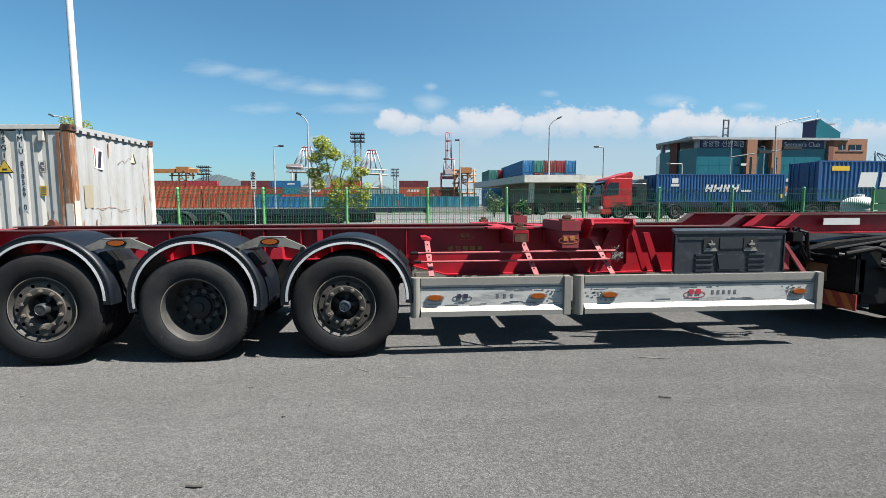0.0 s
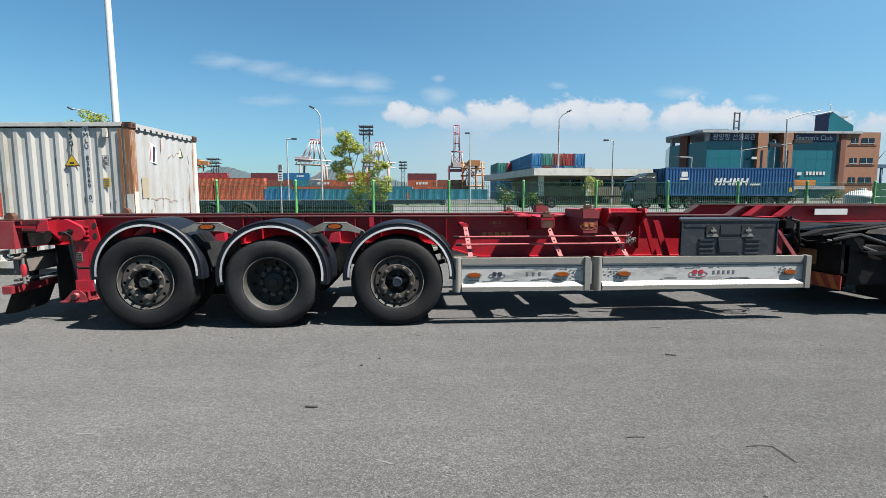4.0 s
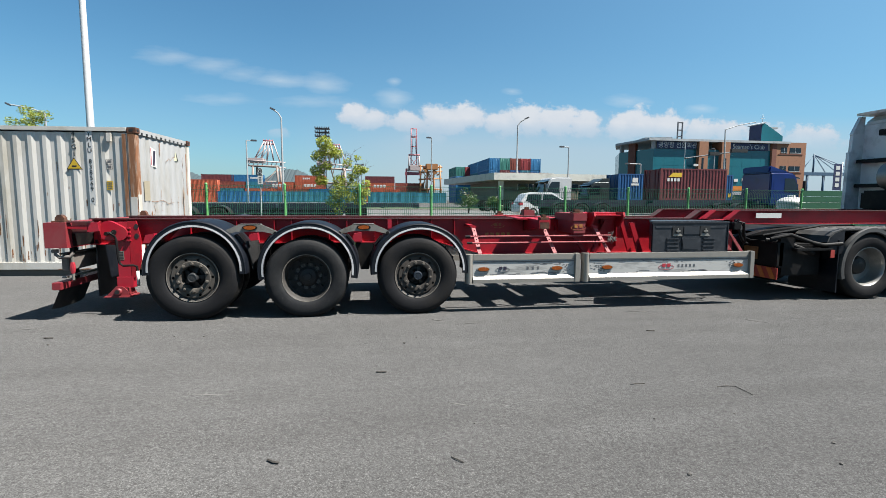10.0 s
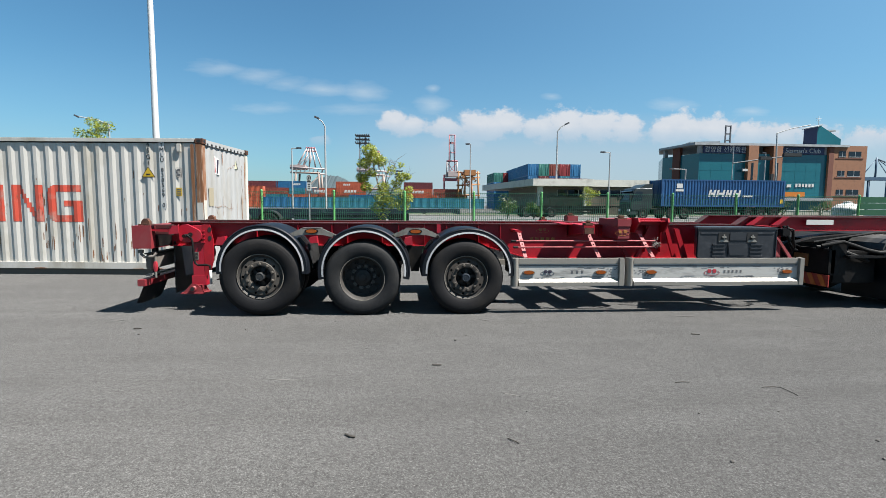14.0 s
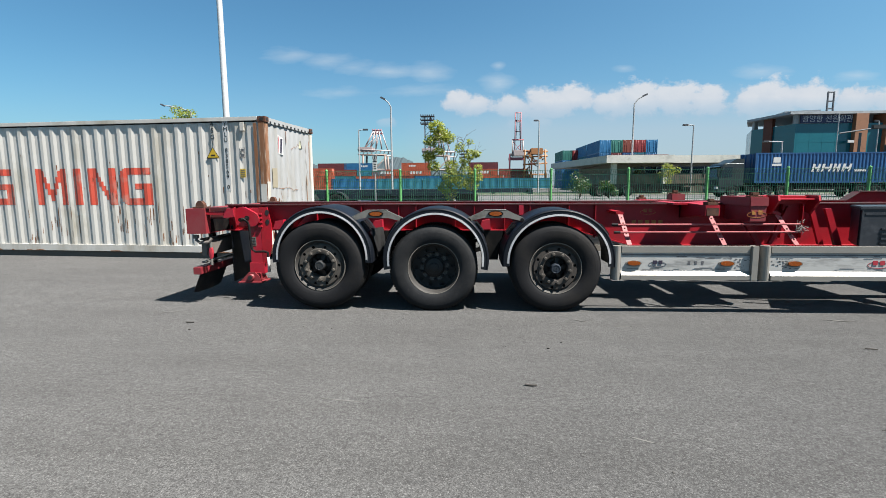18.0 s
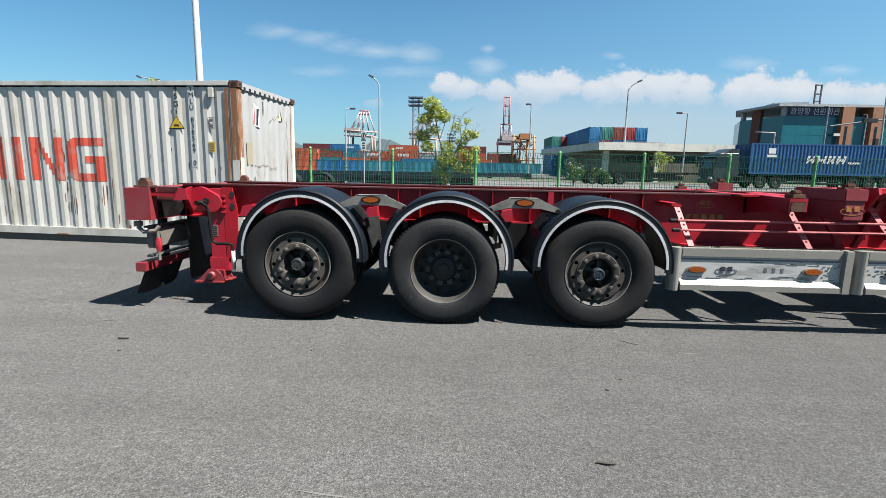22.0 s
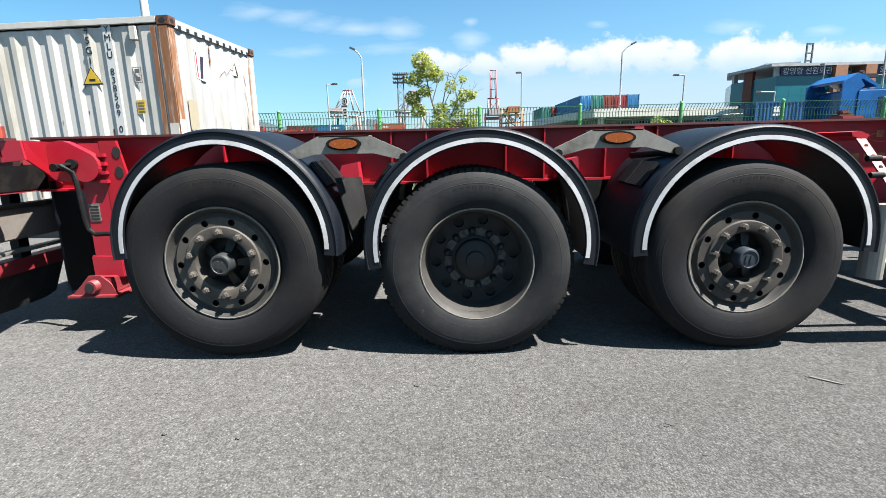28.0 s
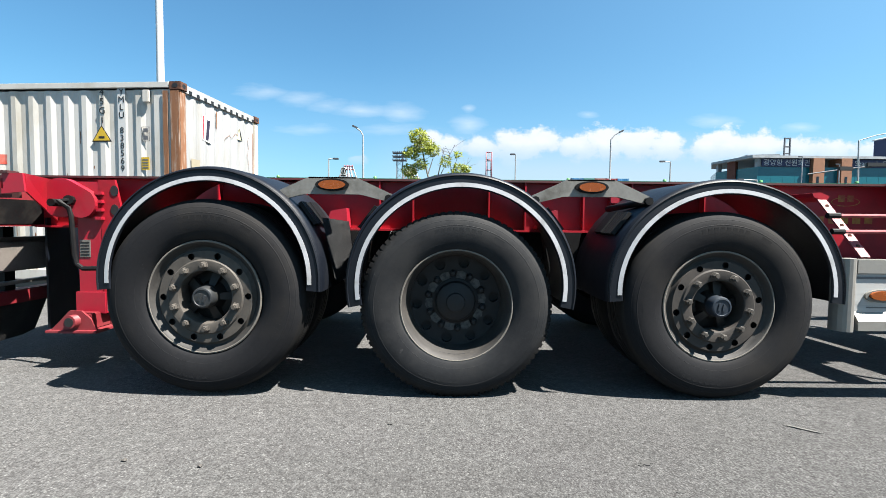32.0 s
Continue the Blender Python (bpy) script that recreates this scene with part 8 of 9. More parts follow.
def flat_chassis(t, x0, x1, paint, axles=3, drop=0.0, guard=None):
    """An empty container chassis from x0 (tail) to x1 (neck), facing +x."""
    for y in (-0.5, 0.5):
        bm = bmesh.new()
        prism(bm, [(x, z - drop) for x, z in ((x0, 1.0), (x0, 1.2), (x1, 1.26), (x1, 1.1), (x1 - 2.4, 1.08), (x1 - 3.2, 0.80), (x0 + 0.3, 0.80))], "y", y - 0.06, y + 0.06)
        part("main_beam", bm, paint, t)
    for k in range(9):
        x = x0 + 0.1 + k * (x1 - x0 - 0.3) / 8
        bm = bmesh.new()
        box(bm, x, x + 0.14, -1.2 if k in (0, 4, 8) else -0.5, 1.2 if k in (0, 4, 8) else 0.5, 1.04 - drop, 1.2 - drop)
        part("cross_member", bm, paint, t)
    for s in (-1, 1):
        for k in range(axles):
            road_wheel(t, x0 + 1.3 + k * 1.32, s * 1.24, 0.5 if drop == 0 else 0.42, s)
            bm = bmesh.new()
            r = 0.55 if drop == 0 else 0.47
            lathe(bm, [(r, 0), (r + 0.03, 0), (r + 0.03, 0.5), (r, 0.5)], 14, 0, True, (x0 + 1.3 + k * 1.32, 1.24 - 0.5 if s > 0 else -1.24, r - 0.05), radians(15), radians(165))
            part("fender", bm, SIGN_BLACK, t, "", True)
        for z0, z1 in ((0.42, 0.60), (0.66, 0.86 - drop * 0.5)):
            bm = bmesh.new()
            box(bm, x0 + 5.0, x1 - 3.4, *sorted((s * 1.14, s * 1.22)), z0, z1, 0.01)
            part("side_guard", bm, guard or BLACK_STEEL, t, "side guard rail")
        bm = bmesh.new()
        box(bm, x1 - 3.2, x1 - 2.3, *sorted((s * 0.60, s * 1.18)), 0.45, 0.92 - drop * 0.5, 0.03)
        part("tool_box", bm, BLACK_STEEL, t, "dark side box")


def build_vehicles():
    made = {}
    # parked truck with the blue container
    t = thing("parked_truck", "silver tractor with a chassis, parked beyond the road", "truck", pose(0, 39.5, ROAD_Z, 0, 0, 180))
    tractor_unit(t, PAINT["cab_silver"], False, -20.6)
    bm = bmesh.new()
    prism(bm, [(-21.5, 2.95), (-22.2, 3.35), (-22.85, 3.35), (-22.85, 2.95)], "y", -1.1, 1.1)
    part("roof_deflector", bm, PAINT["cab_silver"], t)
    flat_chassis(t, -36.6, -23.9, BLACK_STEEL)
    c = freight(30.0, 39.5, ROAD_Z + 1.24, 180, "navy", "blue steel freight container with white bars, on a parked truck", group="loaded containers", L=12.6)
    # four letter-like groups of plain strokes, a dash and a small square mark
    def stroke(pts):
        bm = bmesh.new()
        prism(bm, pts, "y", 1.222, 1.228)
        part("logo_bar", bm, SIGN_WHITE, c, "plain white slanted stroke")
    for x0, w in ((-1.6, 0.66), (-0.8, 0.80), (0.15, 0.56), (0.9, 0.72)):
        for a, b in ((0, 0.22), (w - 0.2, w)):
            stroke([(-(x0 + a), 0.95), (-(x0 + b), 0.95), (-(x0 + b + 0.15), 1.62), (-(x0 + a + 0.15), 1.62)])
        stroke([(-(x0 + 0.21), 1.16), (-(x0 + w - 0.16), 1.16), (-(x0 + w - 0.11), 1.36), (-(x0 + 0.26), 1.36)])
    stroke([(-1.95, 0.95), (-2.95, 0.95), (-2.95, 1.12), (-1.95, 1.12)])
    stroke([(4.2, 1.75), (4.8, 1.75), (4.8, 2.2), (4.2, 2.2)])
    stroke([(4.1, 1.45), (4.9, 1.45), (4.9, 1.65), (4.1, 1.65)])
    bm = bmesh.new()
    box(bm, -6.1, -5.85, 1.224, 1.23, 0.35, 0.75)
    part("yellow_label", bm, SIGN_YELLOW, c)
    # empty chassis parked close behind the fence
    for x, y in ((-4.5, 15.6), (-17.6, 15.6), (-31, 15.6)):
        t = thing("parked_chassis", "empty dark navy container chassis parked by the kerb", "trailer", pose(x, y, ROAD_Z), "parked empty chassis")
        flat_chassis(t, -6.1, 6.1, PAINT["chassis_dark"], 3, 0.24)
    t = thing("parked_chassis", "empty black container chassis parked by the far kerb", "trailer", pose(16.5, 44.0, ROAD_Z), "parked empty chassis")
    flat_chassis(t, -6.1, 6.1, BLACK_STEEL)
    # moving trucks: built nose at the origin
    made["red"] = thing("red_truck", "red tractor pulling an empty chassis, driving along the road", "truck", pose(14, 30, ROAD_Z, 0, 0, 180))
    tractor_unit(made["red"], PAINT["cab_red"], True)
    flat_chassis(made["red"], -15.5, -2.9, PAINT["chassis_dark"])
    made["navy"] = thing("blue_truck", "truck with a chassis, driving away along the road", "truck", pose(41, 25.5, ROAD_Z))
    tractor_unit(made["navy"], PAINT["cab_blue"], True)
    flat_chassis(made["navy"], -15.5, -2.9, BLACK_STEEL)
    made["navy_box"] = freight(32, 25.5, ROAD_Z + 1.24, 180, "navy", "blue steel freight container with white bars, on a driving truck", group="loaded containers")
    for k in range(4):
        bm = bmesh.new()
        x0 = 3.0 - k * 1.5
        prism(bm, [(x0 + 0.35, 0.9), (x0 - 0.85, 0.9), (x0 - 1.0, 1.85), (x0 + 0.2, 1.85)], "y", 1.222, 1.228)
        part("logo_bar", bm, SIGN_WHITE, made["navy_box"], "large plain white slanted bar")
    bm = bmesh.new()
    box(bm, 4.0, 5.2, 1.222, 1.228, 1.95, 2.25)
    part("logo_bar", bm, SIGN_YELLOW, made["navy_box"], "plain yellow bar")
    made["blue"] = thing("blue_truck", "dark blue tractor pulling an empty chassis, driving along the road", "truck", pose(-9, 22, ROAD_Z))
    tractor_unit(made["blue"], PAINT["cab_blue"], True)
    flat_chassis(made["blue"], -17.4, -2.9, PAINT["chassis_dark"])
    made["bright"] = thing("blue_truck", "bright blue tractor with a tall roof deflector, driving along the road", "truck", pose(-9, 22, ROAD_Z))
    tractor_unit(made["bright"], PAINT["cab_light"], False)
    for y0, y1 in ((-1.18, -1.10), (1.10, 1.18)):
        bm = bmesh.new()
        prism(bm, [(-2.9, 1.0), (-2.9, 3.35), (-2.3, 3.70), (-1.9, 3.15), (-2.2, 2.9), (-2.2, 1.0)], "y", y0, y1)
        part("side_fairing", bm, PAINT["cab_light"], made["bright"], "bright blue side fairing")
    bm = bmesh.new()
    prism(bm, [(-2.75, 3.42), (-2.2, 3.74), (-1.85, 3.62), (-1.15, 3.16), (-1.25, 3.10), (-1.95, 3.46), (-2.70, 3.30)], "y", -1.09, 1.09)
    part("wind_deflector", bm, PAINT["cab_light"], made["bright"], "bright blue wing-shaped wind deflector")
    flat_chassis(made["bright"], -17.4, -2.9, PAINT["chassis_dark"])
    made["white"] = thing("white_truck", "white tractor pulling a chassis with a red container", "truck", pose(26, 30, ROAD_Z, 0, 0, 180))
    tractor_unit(made["white"], PAINT["cab_white"], False)
    flat_chassis(made["white"], -15.5, -2.9, BLACK_STEEL)
    made["white_box"] = freight(38, 30, ROAD_Z + 1.24, 180, "maroon", "red-brown short freight container with a pale mark, on a driving truck", L=6.06, group="loaded containers")
    bm = bmesh.new()
    prism(bm, [(2.3, 1.9), (1.1, 1.9), (1.1, 2.25), (1.9, 2.25)], "y", 1.222, 1.228)
    part("logo_bar", bm, SIGN_YELLOW, made["white_box"], "plain yellow mark")
    for k in range(4):
        bm = bmesh.new()
        box(bm, 2.2 - k * 0.3, 2.4 - k * 0.3, 1.222, 1.228, 1.55, 1.8)
        part("logo_bar", bm, SIGN_WHITE, made["white_box"], "short white bar")
    # white estate car
    c = made["car"] = thing("white_car", "white sport utility car with dark windows, driving along the road", "car", pose(-10, 25.5, ROAD_Z))
    bm = bmesh.new()
    low = [(-4.45, 0.35), (-4.5, 0.62), (-4.42, 0.98), (-3.9, 1.04), (-1.25, 1.02), (-0.35, 0.90), (-0.02, 0.72), (0.0, 0.40), (-0.35, 0.28), (-4.2, 0.28)]
    prism(bm, low, "y", -0.92, 0.92)
    bmesh.ops.bevel(bm, geom=bm.edges[:], offset=0.07, segments=2, affect="EDGES")
    body = part("body", bm, PAINT["car_white"], c, "", True)
    bm = bmesh.new()
    prism(bm, [(-4.35, 1.0), (-3.95, 1.55), (-3.3, 1.66), (-2.2, 1.64), (-1.15, 1.01)], "y", -0.80, 0.80)
    bmesh.ops.bevel(bm, geom=bm.edges[:], offset=0.06, segments=2, affect="EDGES")
    part("roof", bm, PAINT["car_white"], body, "", True)
    for s in (-1, 1):
        for a, b in (((-4.0, -2.95), 0), ((-2.85, -1.4), 1)):
            bm = bmesh.new()
            x0, x1 = a
            pts = [(x0, 1.06), (x1, 1.06), (x1 if b == 0 else -2.25, 1.52), (x0 + 0.15 if b == 0 else x0, 1.52)]
            prism(bm, pts, "y", *sorted((s * 0.795, s * 0.812)))
            part("side_window", bm, PAINT["dark_glass"], body)
        for x in (-0.90, -3.68):
            road_wheel(c, x, s * 0.97, 0.35, s)
        bm = bmesh.new()
        box(bm, -4.48, -4.2, *sorted((s * 0.6, s * 0.93)), 0.80, 0.98, 0.03)
        part("tail_lamp", bm, ART_RED, body, "red tail lamp", True)
    bm = bmesh.new()
    prism(bm, [(-1.12, 1.05), (-2.12, 1.60), (-2.16, 1.58), (-1.18, 1.04)], "y", -0.72, 0.72)
    part("windscreen", bm, PAINT["dark_glass"], body)
    for ob in [body] + list(body.children):
        ob.data.transform(Matrix.Scale(1.04, 4))
    return made


MOVING = build_vehicles()


# ---- the tractor coupled to the trailer ----
def build_tractor():
    t = thing("tractor_unit", "black-framed tractor with a white cab, coupled under the trailer neck", "truck", pose(0, 0, 0))
    bm = bmesh.new()
    for y in (0.83, 1.67):
        prism(bm, [(5.35, 0.72), (9.6, 0.72), (9.6, 1.0), (5.5, 1.0), (5.35, 0.92)], "y", y - 0.045, y + 0.045)
    for x in (5.5, 6.4, 7.8, 9.0):
        box(bm, x - 0.05, x + 0.05, 0.83, 1.67, 0.76, 0.96)
    part("frame_rail", bm, BLACK_STEEL, t, "black frame rails")
    bm = bmesh.new()
    prism(bm, [(5.62, 1.04), (6.1, 1.10), (7.6, 1.13), (7.6, 1.05), (6.1, 1.0)], "y", 0.72, 1.78)
    prism(bm, [(5.30, 0.98), (5.60, 1.06), (6.4, 1.13), (6.4, 1.09), (5.62, 1.0)], "y", 0.45, 0.60)
    prism(bm, [(5.30, 0.98), (5.60, 1.06), (6.4, 1.13), (6.4, 1.09), (5.62, 1.0)], "y", 1.90, 2.05)
    part("fifth_wheel", bm, BLACK_STEEL, t, "greasy black coupling plate and ramps")
    # solid black box put in for the dark void; it also shades the ground
    bm = bmesh.new()
    box(bm, 5.74, 6.46, 0.24, 2.26, 0.36, 0.86, 0.02)
    part("tail_box", bm, BLACK_STEEL, t, "plain black box added behind the wheels to darken the gap and the ground")
    # tanks out of view, added to block the sun low beside the cab
    for y in (0.02, 1.92):
        bm = bmesh.new()
        box(bm, 9.25, 11.2, y, y + 0.56, 0.32, 0.98, 0.06)
        part("side_tank", bm, BLACK_STEEL, t, "unseen black side tank added to shade the ground", True)
    # tail crossbeam with chevrons, plate and lamps
    bm = bmesh.new()
    box(bm, 5.5700, 5.6900, 0.14, 2.36, 0.52, 0.90, 0.01)
    box(bm, 5.6100, 5.8700, 0.14, 0.20, 0.50, 1.0, 0.01)
    part("tail_beam", bm, BLACK_STEEL, t, "black tail beam")
    bm = bmesh.new()
    box(bm, 5.5550, 5.5700, 0.10, 2.40, 0.325, 0.505)
    chev = part("chevron_board", bm, CHEV_RED, t, "red and orange chevron board")
    for k in range(12):
        bm = bmesh.new()
        y = 0.12 + k * 0.19
        prism(bm, [(y, 0.33), (y + 0.09, 0.33), (y + 0.19, 0.50), (y + 0.10, 0.50)], "x", 5.5490, 5.5540)
        part("chevron", bm, CHEV_ORANGE, chev, "slanting orange bar")
    bm = bmesh.new()
    box(bm, 5.5550, 5.5700, 0.50, 0.86, 0.60, 0.80)
    p = part("number_plate", bm, PLATE, t, "dull orange plate with bars for its number")
    bm = bmesh.new()
    for k in range(3):
        box(bm, 5.5510, 5.5545, 0.55 + k * 0.09, 0.60 + k * 0.09, 0.63, 0.70)
    part("plate_bar", bm, SIGN_BLACK, p)
    bm = bmesh.new()
    tube(bm, [(5.5, 0.2, 0.95), (5.75, 0.10, 1.02), (6.1, 0.06, 0.90), (6.3, 0.05, 0.86), (6.62, 0.05, 0.88)], 0.028, 10)
    tube(bm, [(5.55, 0.35, 0.92), (5.8, 0.2, 0.88), (6.0, 0.15, 0.80), (6.2, 0.12, 0.72)], 0.035, 10)
    tube(bm, [(5.45, 0.3, 1.0), (6.3, 0.12, 1.16), (6.75, 0.10, 1.17)], 0.018, 8)
    part("pipe", bm, BLACK_STEEL, t, "black pipes and brackets", True)
    bm = bmesh.new()
    lathe(bm, [(0.001, 0.0), (0.11, 0.0), (0.13, 0.03), (0.13, 0.2), (0.001, 0.2)], 18, 0, False, (5.85, 0.22, 0.90))
    part("air_canister", bm, BLACK_STEEL, t, "black brake canister", True)
    bm = bmesh.new()
    box(bm, 5.80, 6.45, 0.02, 0.12, 0.775, 0.815, 0.008)
    box(bm, 6.36, 6.45, 0.0, 0.14, 0.66, 0.80, 0.01)
    arm = part("lamp_bracket", bm, BLACK_STEEL, t, "black bracket arm with a red corner")
    bm = bmesh.new()
    box(bm, 6.37, 6.44, -0.006, 0.0, 0.67, 0.79)
    part("side_lamp", bm, CHEV_RED, arm, "dull red lamp")
    # wheels and fenders
    for x in (7.14, 8.45):
        for s in (0, 1):
            w = new("wheel")
            w.parent = t
            w.matrix_basis = pose(x, 0.05 if s == 0 else 2.45, 0.51, 0, 0, 0 if s == 0 else 180)
            w["label"] = "tyre on a polished dished rim"
            ty = [o for o in bpy.data.objects if o.name == "tyre"][0]
            again(ty, w, Matrix.Identity(4), "black tyre")
            again(ty, w, pose(0, 0.335, 0), "inner twin tyre")
            bm = bmesh.new()
            lathe(bm, [(0.317, 0.022), (0.318, 0.002), (0.305, 0.0), (0.296, 0.012), (0.285, 0.05), (0.272, 0.17), (0.255, 0.20), (0.14, 0.20)], 48)
            rm = part("rim", bm, POLISHED, w, "polished aluminium dished rim", True)
            bm = bmesh.new()
            lathe(bm, [(0.15, 0.198), (0.13, 0.15), (0.08, 0.12), (0.001, 0.12)], 32)
            part("hub", bm, RIM_DARK, rm, "dark hub", True)
            bm = bmesh.new()
            sh = [(0.585, -0.02), (0.60, -0.035), (0.645, -0.03), (0.66, 0.0), (0.66, 0.05), (0.648, 0.05), (0.648, 0.01), (0.635, -0.01)]
            lathe(bm, [(r - 0.045, y) for r, y in sh], 40, 0, True, (0, 0.05, 0.51) if s == 0 else (0, 2.40, 0.51), radians(-18), radians(198))
            bmesh.ops.transform(bm, matrix=Matrix.Translation((x, 0, 0)) @ Matrix.Diagonal((0.87, 1, 1, 1)), verts=bm.verts)
            f = part("fender", bm, DUSTY_BLACK, t, "dusty rounded fender with a grey rim", True)
            bm = bmesh.new()
            lathe(bm, [(0.543, -0.024), (0.555, -0.0385), (0.612, -0.034), (0.609, -0.028)], 40, 0, True, (0, 0.05, 0.51) if s == 0 else (0, 2.40, 0.51), radians(-18), radians(198))
            bmesh.ops.transform(bm, matrix=Matrix.Translation((x, 0, 0)) @ Matrix.Diagonal((0.87, 1, 1, 1)), verts=bm.verts)
            part("fender_rim", bm, DUSTY_BLACK, f, "dusty grey fender rim", True)
    bm = bmesh.new()
    prism(bm, [(6.36, 0.90), (6.40, 1.00), (6.48, 1.065), (6.62, 1.105), (8.5, 1.125), (8.5, 1.105), (6.63, 1.085), (6.50, 1.045), (6.42, 0.985), (6.38, 0.90)], "y", 0.06, 0.68)
    bridge = part("fender_bridge", bm, DUSTY_BLACK, t, "dusty grey-black fender top with slots")
    for k in range(11):
        x = 6.64 + k * 0.16
        z = 1.105 + (x - 6.62) * 0.0106
        for y in (0.13, 0.45):
            bm = bmesh.new()
            box(bm, x, x + 0.07, y, y + 0.035, z - 0.004, z + 0.006)
            part("fender_slot", bm, SIGN_BLACK, bridge, "dark slot")
    for y in (0.055, 2.42):
        bm = bmesh.new()
        prism(bm, [(6.38, 0.90), (6.42, 0.985), (6.50, 1.045), (6.66, 1.08), (6.66, 0.72), (6.40, 0.72)], "y", y, y + 0.02)
        part("fender_skirt", bm, BLACK, t, "black fender skirt")
    for y in (0.04, 1.82):
        bm = bmesh.new()
        box(bm, 6.555, 6.575, y, y + 0.86, 0.11, 0.94)
        part("mud_flap", bm, BLACK, t, "wide black mud flap")
    # cab seen from behind
    cx = 9.6
    bm = bmesh.new()
    prism(bm, [(cx, 1.05), (cx, 3.15), (cx + 0.25, 3.33), (cx + 2.1, 3.2), (cx + 2.5, 1.9), (cx + 2.5, 1.05)], "y", 0.02, 2.46)
    bmesh.ops.bevel(bm, geom=bm.edges[:], offset=0.05, segments=2, affect="EDGES")
    cab = part("cab", bm, CAB_WHITE, t, "white sleeper cab, weathered", True)
    for y0, y1 in ((2.40, 2.47), (0.01, 0.08)):
        bm = bmesh.new()
        prism(bm, [(cx - 0.02, 1.2), (cx - 0.36, 1.2), (cx - 0.34, 2.55), (cx - 0.30, 2.56), (cx - 0.28, 2.90), (cx - 0.30, 2.92), (cx - 0.12, 3.28), (cx - 0.02, 3.28)], "y", y0, y1)
        part("side_fairing", bm, CAB_WHITE, cab, "white stepped side fairing")
    bm = bmesh.new()
    prism(bm, [(cx + 0.3, 3.30), (cx - 0.16, 3.30), (cx - 0.18, 3.35), (cx + 0.4, 3.44), (cx + 1.5, 3.32)], "y", 0.02, 2.46)
    part("roof_fairing", bm, CAB_WHITE, cab, "white roof fairing")
    bm = bmesh.new()
    tube(bm, [(cx - 0.10, 1.78, 1.3), (cx - 0.10, 1.78, 3.30)], 0.035, 8)
    tube(bm, [(cx - 0.10, 1.78, 3.18), (cx - 0.10, 0.2, 3.18)], 0.03, 8)
    tube(bm, [(cx - 0.10, 1.78, 2.98), (cx - 0.10, 0.2, 2.98)], 0.02, 8)
    for z in (2.36, 1.86):
        box(bm, cx - 0.22, cx - 0.02, 1.72, 2.36, z - 0.035, z + 0.035, 0.01)
    box(bm, cx - 0.22, cx - 0.02, 1.80, 1.95, 2.84, 2.96, 0.01)
    part("pipe_frame", bm, BLACK_STEEL, cab, "black pipe frame and brackets on the cab back", True)
    bm = bmesh.new()
    tube(bm, [(cx - 0.45, 1.52, 2.02), (cx - 0.45, 0.1, 2.02)], 0.25, 24)
    part("fuel_tank", bm, POLISHED, t, "polished steel cylinder behind the cab", True)
    bm = bmesh.new()
    prism(bm, [(1.66, 1.95), (1.66, 2.6), (1.45, 2.82), (0.3, 2.9), (0.3, 1.95)], "x", cx - 0.12, cx - 0.02)
    part("back_panel", bm, CAB_WHITE, cab, "raised pale back panel")
    bm = bmesh.new()
    box(bm, cx - 0.6, cx - 0.05, 0.5, 1.9, 1.35, 1.75, 0.05)
    part("engine_cover", bm, BLACK_STEEL, t, "dark engine cover and pipes", True)


CHEV_RED = surf("chevron_red", (0.35, 0.03, 0.02), (0.45, 0.045, 0.03), 0.5)
CHEV_ORANGE = surf("chevron_orange", (0.62, 0.16, 0.02), (0.72, 0.2, 0.03), 0.5)
PLATE = surf("dull_orange_plate", (0.24, 0.11, 0.03), (0.30, 0.15, 0.05), 0.6)
DUSTY_BLACK = surf("dusty_black_plastic", (0.030, 0.031, 0.033), (0.070, 0.070, 0.068), 0.6, 0, 4, 50, 0.1, 90, (0.105, 0.102, 0.095), 0.4, 4)
POLISHED = surf("polished_aluminium", (0.34, 0.335, 0.32), (0.46, 0.45, 0.43), 0.42, 0.75, 5, 40, 0.05, 60)
CAB_WHITE = surf("weathered_cab_white", (0.98, 1.0, 1.02), (1.10, 1.12, 1.13), 0.4, 0, 2, 40, 0, 60, (0.52, 0.53, 0.54), 0.35, 2)
build_tractor()


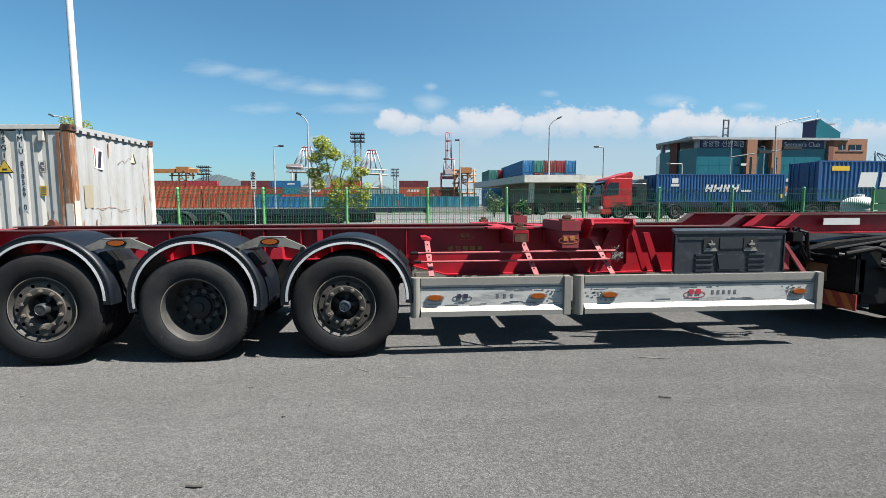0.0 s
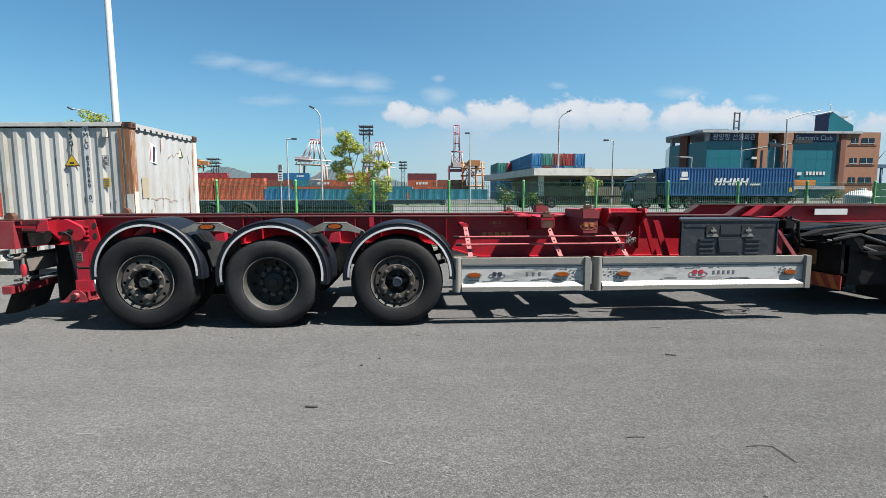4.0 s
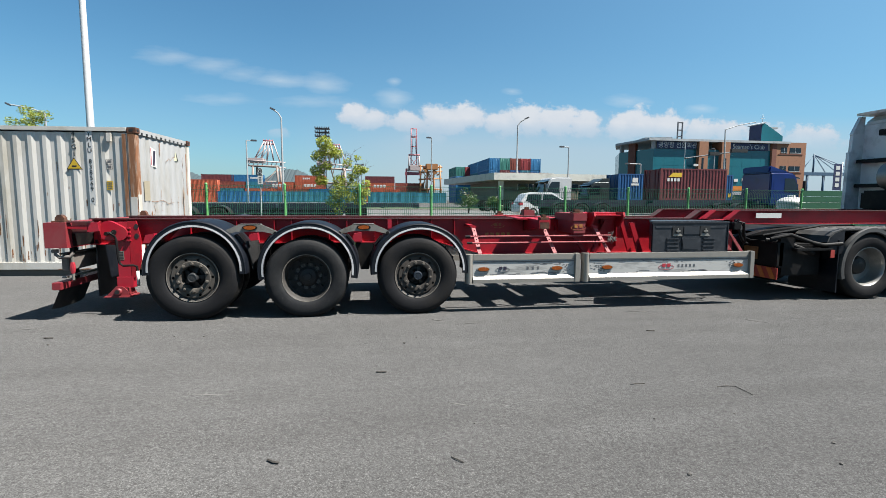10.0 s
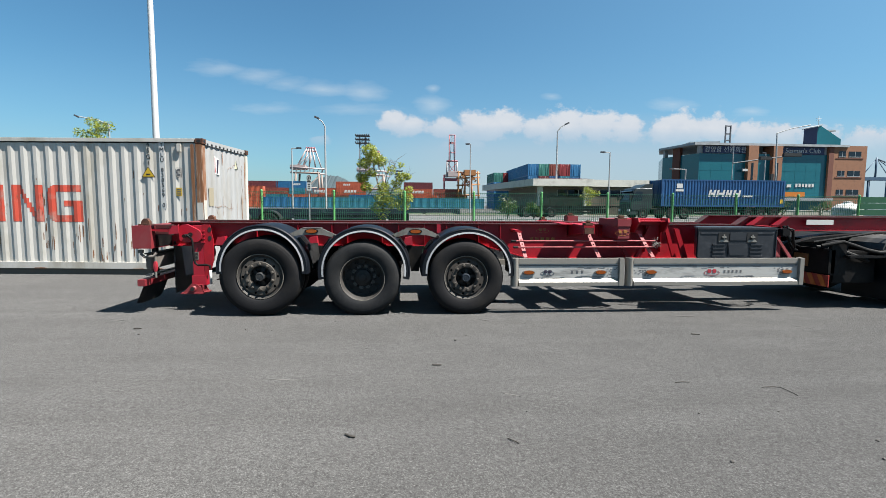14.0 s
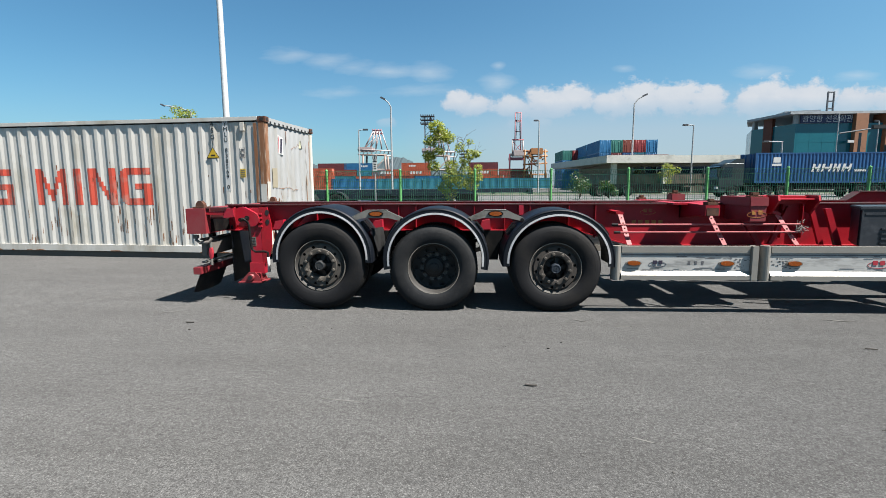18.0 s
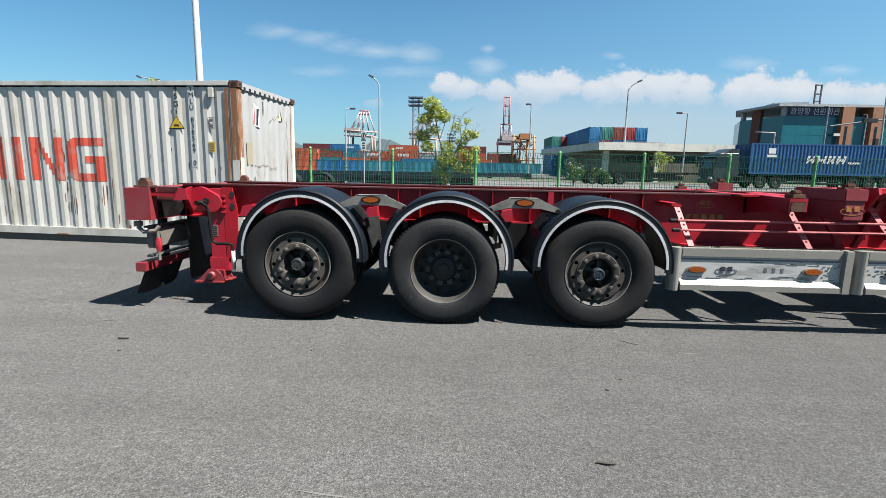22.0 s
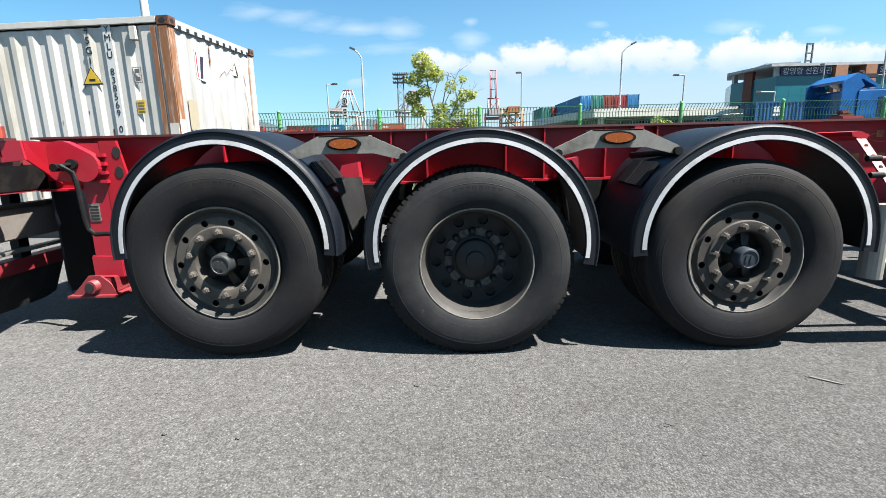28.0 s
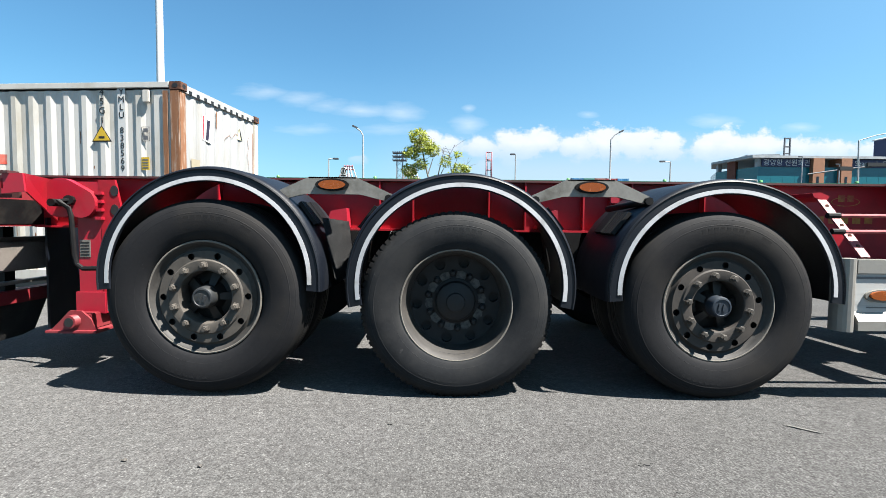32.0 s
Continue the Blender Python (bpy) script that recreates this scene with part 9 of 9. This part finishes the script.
# ---- things lying on the asphalt ----
def build_litter():
    rnd = random.Random(21)

    def twig(pts, r=0.006):
        bm = bmesh.new()
        x0, y0 = pts[0]
        tube(bm, [(x - x0, y - y0, r + 0.002 + 0.003 * (k % 2)) for k, (x, y) in enumerate(pts)], r, 5)
        tagged(part("twig", bm, BARK_DARK, None, "", True, pose(x0, y0, 0)), "small dark dry twig lying on the asphalt", "twig", "twigs on the asphalt")

    twig([(2.18, -2.92), (2.27, -2.915), (2.34, -2.93), (2.34, -3.02), (2.345, -3.11)], 0.0028)
    twig([(-1.24, -3.56), (-1.20, -3.60), (-1.17, -3.605)], 0.007)
    twig([(-0.59, -2.19), (-0.54, -2.205), (-0.50, -2.20)], 0.007)
    twig([(2.58, -1.24), (2.62, -1.265), (2.67, -1.27)], 0.006)
    twig([(1.50, -2.77), (1.57, -2.765), (1.63, -2.77)], 0.003)
    twig([(-0.17, -3.68), (-0.14, -3.72), (-0.11, -3.75)], 0.004)
    twig([(-4.14, -0.655), (-4.09, -0.665), (-4.05, -0.655)], 0.007)
    for x, y, r in ((2.26, -3.86, 0.011), (2.07, -4.08, 0.011), (1.12, -4.05, 0.012), (1.33, -3.38, 0.009), (1.95, -3.39, 0.009), (-0.13, -1.17, 0.011), (-0.28, -1.35, 0.014), (-3.95, -0.91, 0.013), (-2.78, -0.76, 0.010), (-2.46, -0.80, 0.010), (0.06, -3.27, 0.007)):
        bm = bmesh.new()
        bmesh.ops.create_icosphere(bm, subdivisions=2, radius=r)
        for v in bm.verts:
            v.co *= rnd.uniform(0.75, 1.2)
            v.co.z *= 0.6
        tagged(part("pebble", bm, SKID, None, "", False, pose(x, y, r * 0.45)), "small dark pebble lying on the asphalt", "pebble", "pebbles on the asphalt")

    def stain(x, y, w, h, a, material, label):
        bm = bmesh.new()
        pts = [(w * rnd.uniform(0.55, 1.2) * math.cos(k * math.tau / 15), h * rnd.uniform(0.55, 1.2) * math.sin(k * math.tau / 15)) for k in range(15)]
        prism(bm, pts, "z", 0.0003, 0.0022)
        tagged(part("stain", bm, material, None, "", False, pose(x, y, 0, 0, 0, a)), label, "stain", "stains on the asphalt", "structure")

    for x, y, w, h, a in ((-0.69, -0.74, 0.032, 0.022, 20), (-0.72, -0.76, 0.012, 0.01, 0), (-1.28, -1.02, 0.022, 0.010, 40), (-1.25, -1.06, 0.016, 0.012, -30), (-0.65, -0.95, 0.022, 0.010, 10), (-0.68, -1.30, 0.030, 0.010, -35), (-1.76, -0.38, 0.016, 0.012, 0), (-1.25, -1.6, 0.02, 0.014, 0)):
        stain(x, y, w, h, a, TAR, "small dark tar stain on the asphalt")
    for x, y, w, h, a in ((3.04, -0.30, 0.15, 0.010, -15), (4.25, -1.0, 0.12, 0.012, -50), (0.20, -0.40, 0.08, 0.008, -40), (-1.9, -2.5, 0.16, 0.006, -8), (0.02, -2.95, 0.10, 0.008, -30), (-4.6, -0.2, 0.12, 0.008, 10), (0.62, -0.62, 0.09, 0.006, 5)):
        stain(x, y, w, h, a, CHALK, "faint pale scrape on the asphalt")


BARK_DARK = surf("dark_dry_twig", (0.045, 0.040, 0.034), (0.08, 0.07, 0.06), 0.85, 0, 8, 60, 0.4, 60)
TAR = surf("dark_tar", (0.052, 0.052, 0.050), (0.075, 0.074, 0.071), 0.8, 0, 20, 120, 0.3, 120)
CHALK = surf("pale_scrape", (0.13, 0.128, 0.118), (0.19, 0.185, 0.172), 0.9, 0, 20, 120, 0.3, 120)
build_litter()


# ---- movement ----
def motions():
    def drive(ob, y, z, turn, marks):
        walk(ob, [(t, pose(x, y, z, 0, 0, turn)) for t, x in marks])
    # red truck, to the left
    drive(MOVING["red"], 30, ROAD_Z, 180, [(0, 14.6), (1, -2.0), (2, -18.6), (3, -36), (10, -140), (32, -330)])
    # truck with the blue container, to the right
    drive(MOVING["navy"], 25.5, ROAD_Z, 0, [(0, 40.9), (1, 49.1), (2, 57.6), (10, 140), (32, 340)])
    drive(MOVING["navy_box"], 25.5, ROAD_Z + 1.24, 180, [(0, 33.0), (1, 41.2), (2, 49.7), (10, 132.1), (32, 332.1)])
    # dark blue truck, to the right
    drive(MOVING["blue"], 22, ROAD_Z, 0, [(0, -87.0), (6, -18.4), (7, -6.9), (8, 4.2), (9, 15.4), (10, 26.7), (11, 38.0), (32, 275)])
    # bright blue tractor, to the right
    drive(MOVING["bright"], 22, ROAD_Z, 0, [(0, -250), (24, -18.0), (25, -8.3), (25.5, -3.7), (26.5, 5.8), (27.5, 15.3), (28, 19.7), (30, 35), (32, 49)])
    # white tractor with the red container, to the left
    load = [(0, 155), (8, 52.9), (9, 39.5), (10, 26.05), (11, 12.45), (12, -1.2), (13, -14.8), (14, -28.5), (32, -275)]
    drive(MOVING["white"], 31.5, ROAD_Z, 180, [(t, x - 12.9) for t, x in load])
    drive(MOVING["white_box"], 31.5, ROAD_Z + 1.24, 180, load)
    # white car, to the right, slowing down
    drive(MOVING["car"], 25.5, ROAD_Z, 0, [(0, -88.0), (8, -7.6), (9, 3.45), (9.5, 8.9), (10, 13.9), (10.5, 18.8), (11, 23.4), (11.5, 27.2), (12, 30.3), (12.5, 32.2), (13, 33.4), (14, 37.4), (32, 123.4)])


motions()
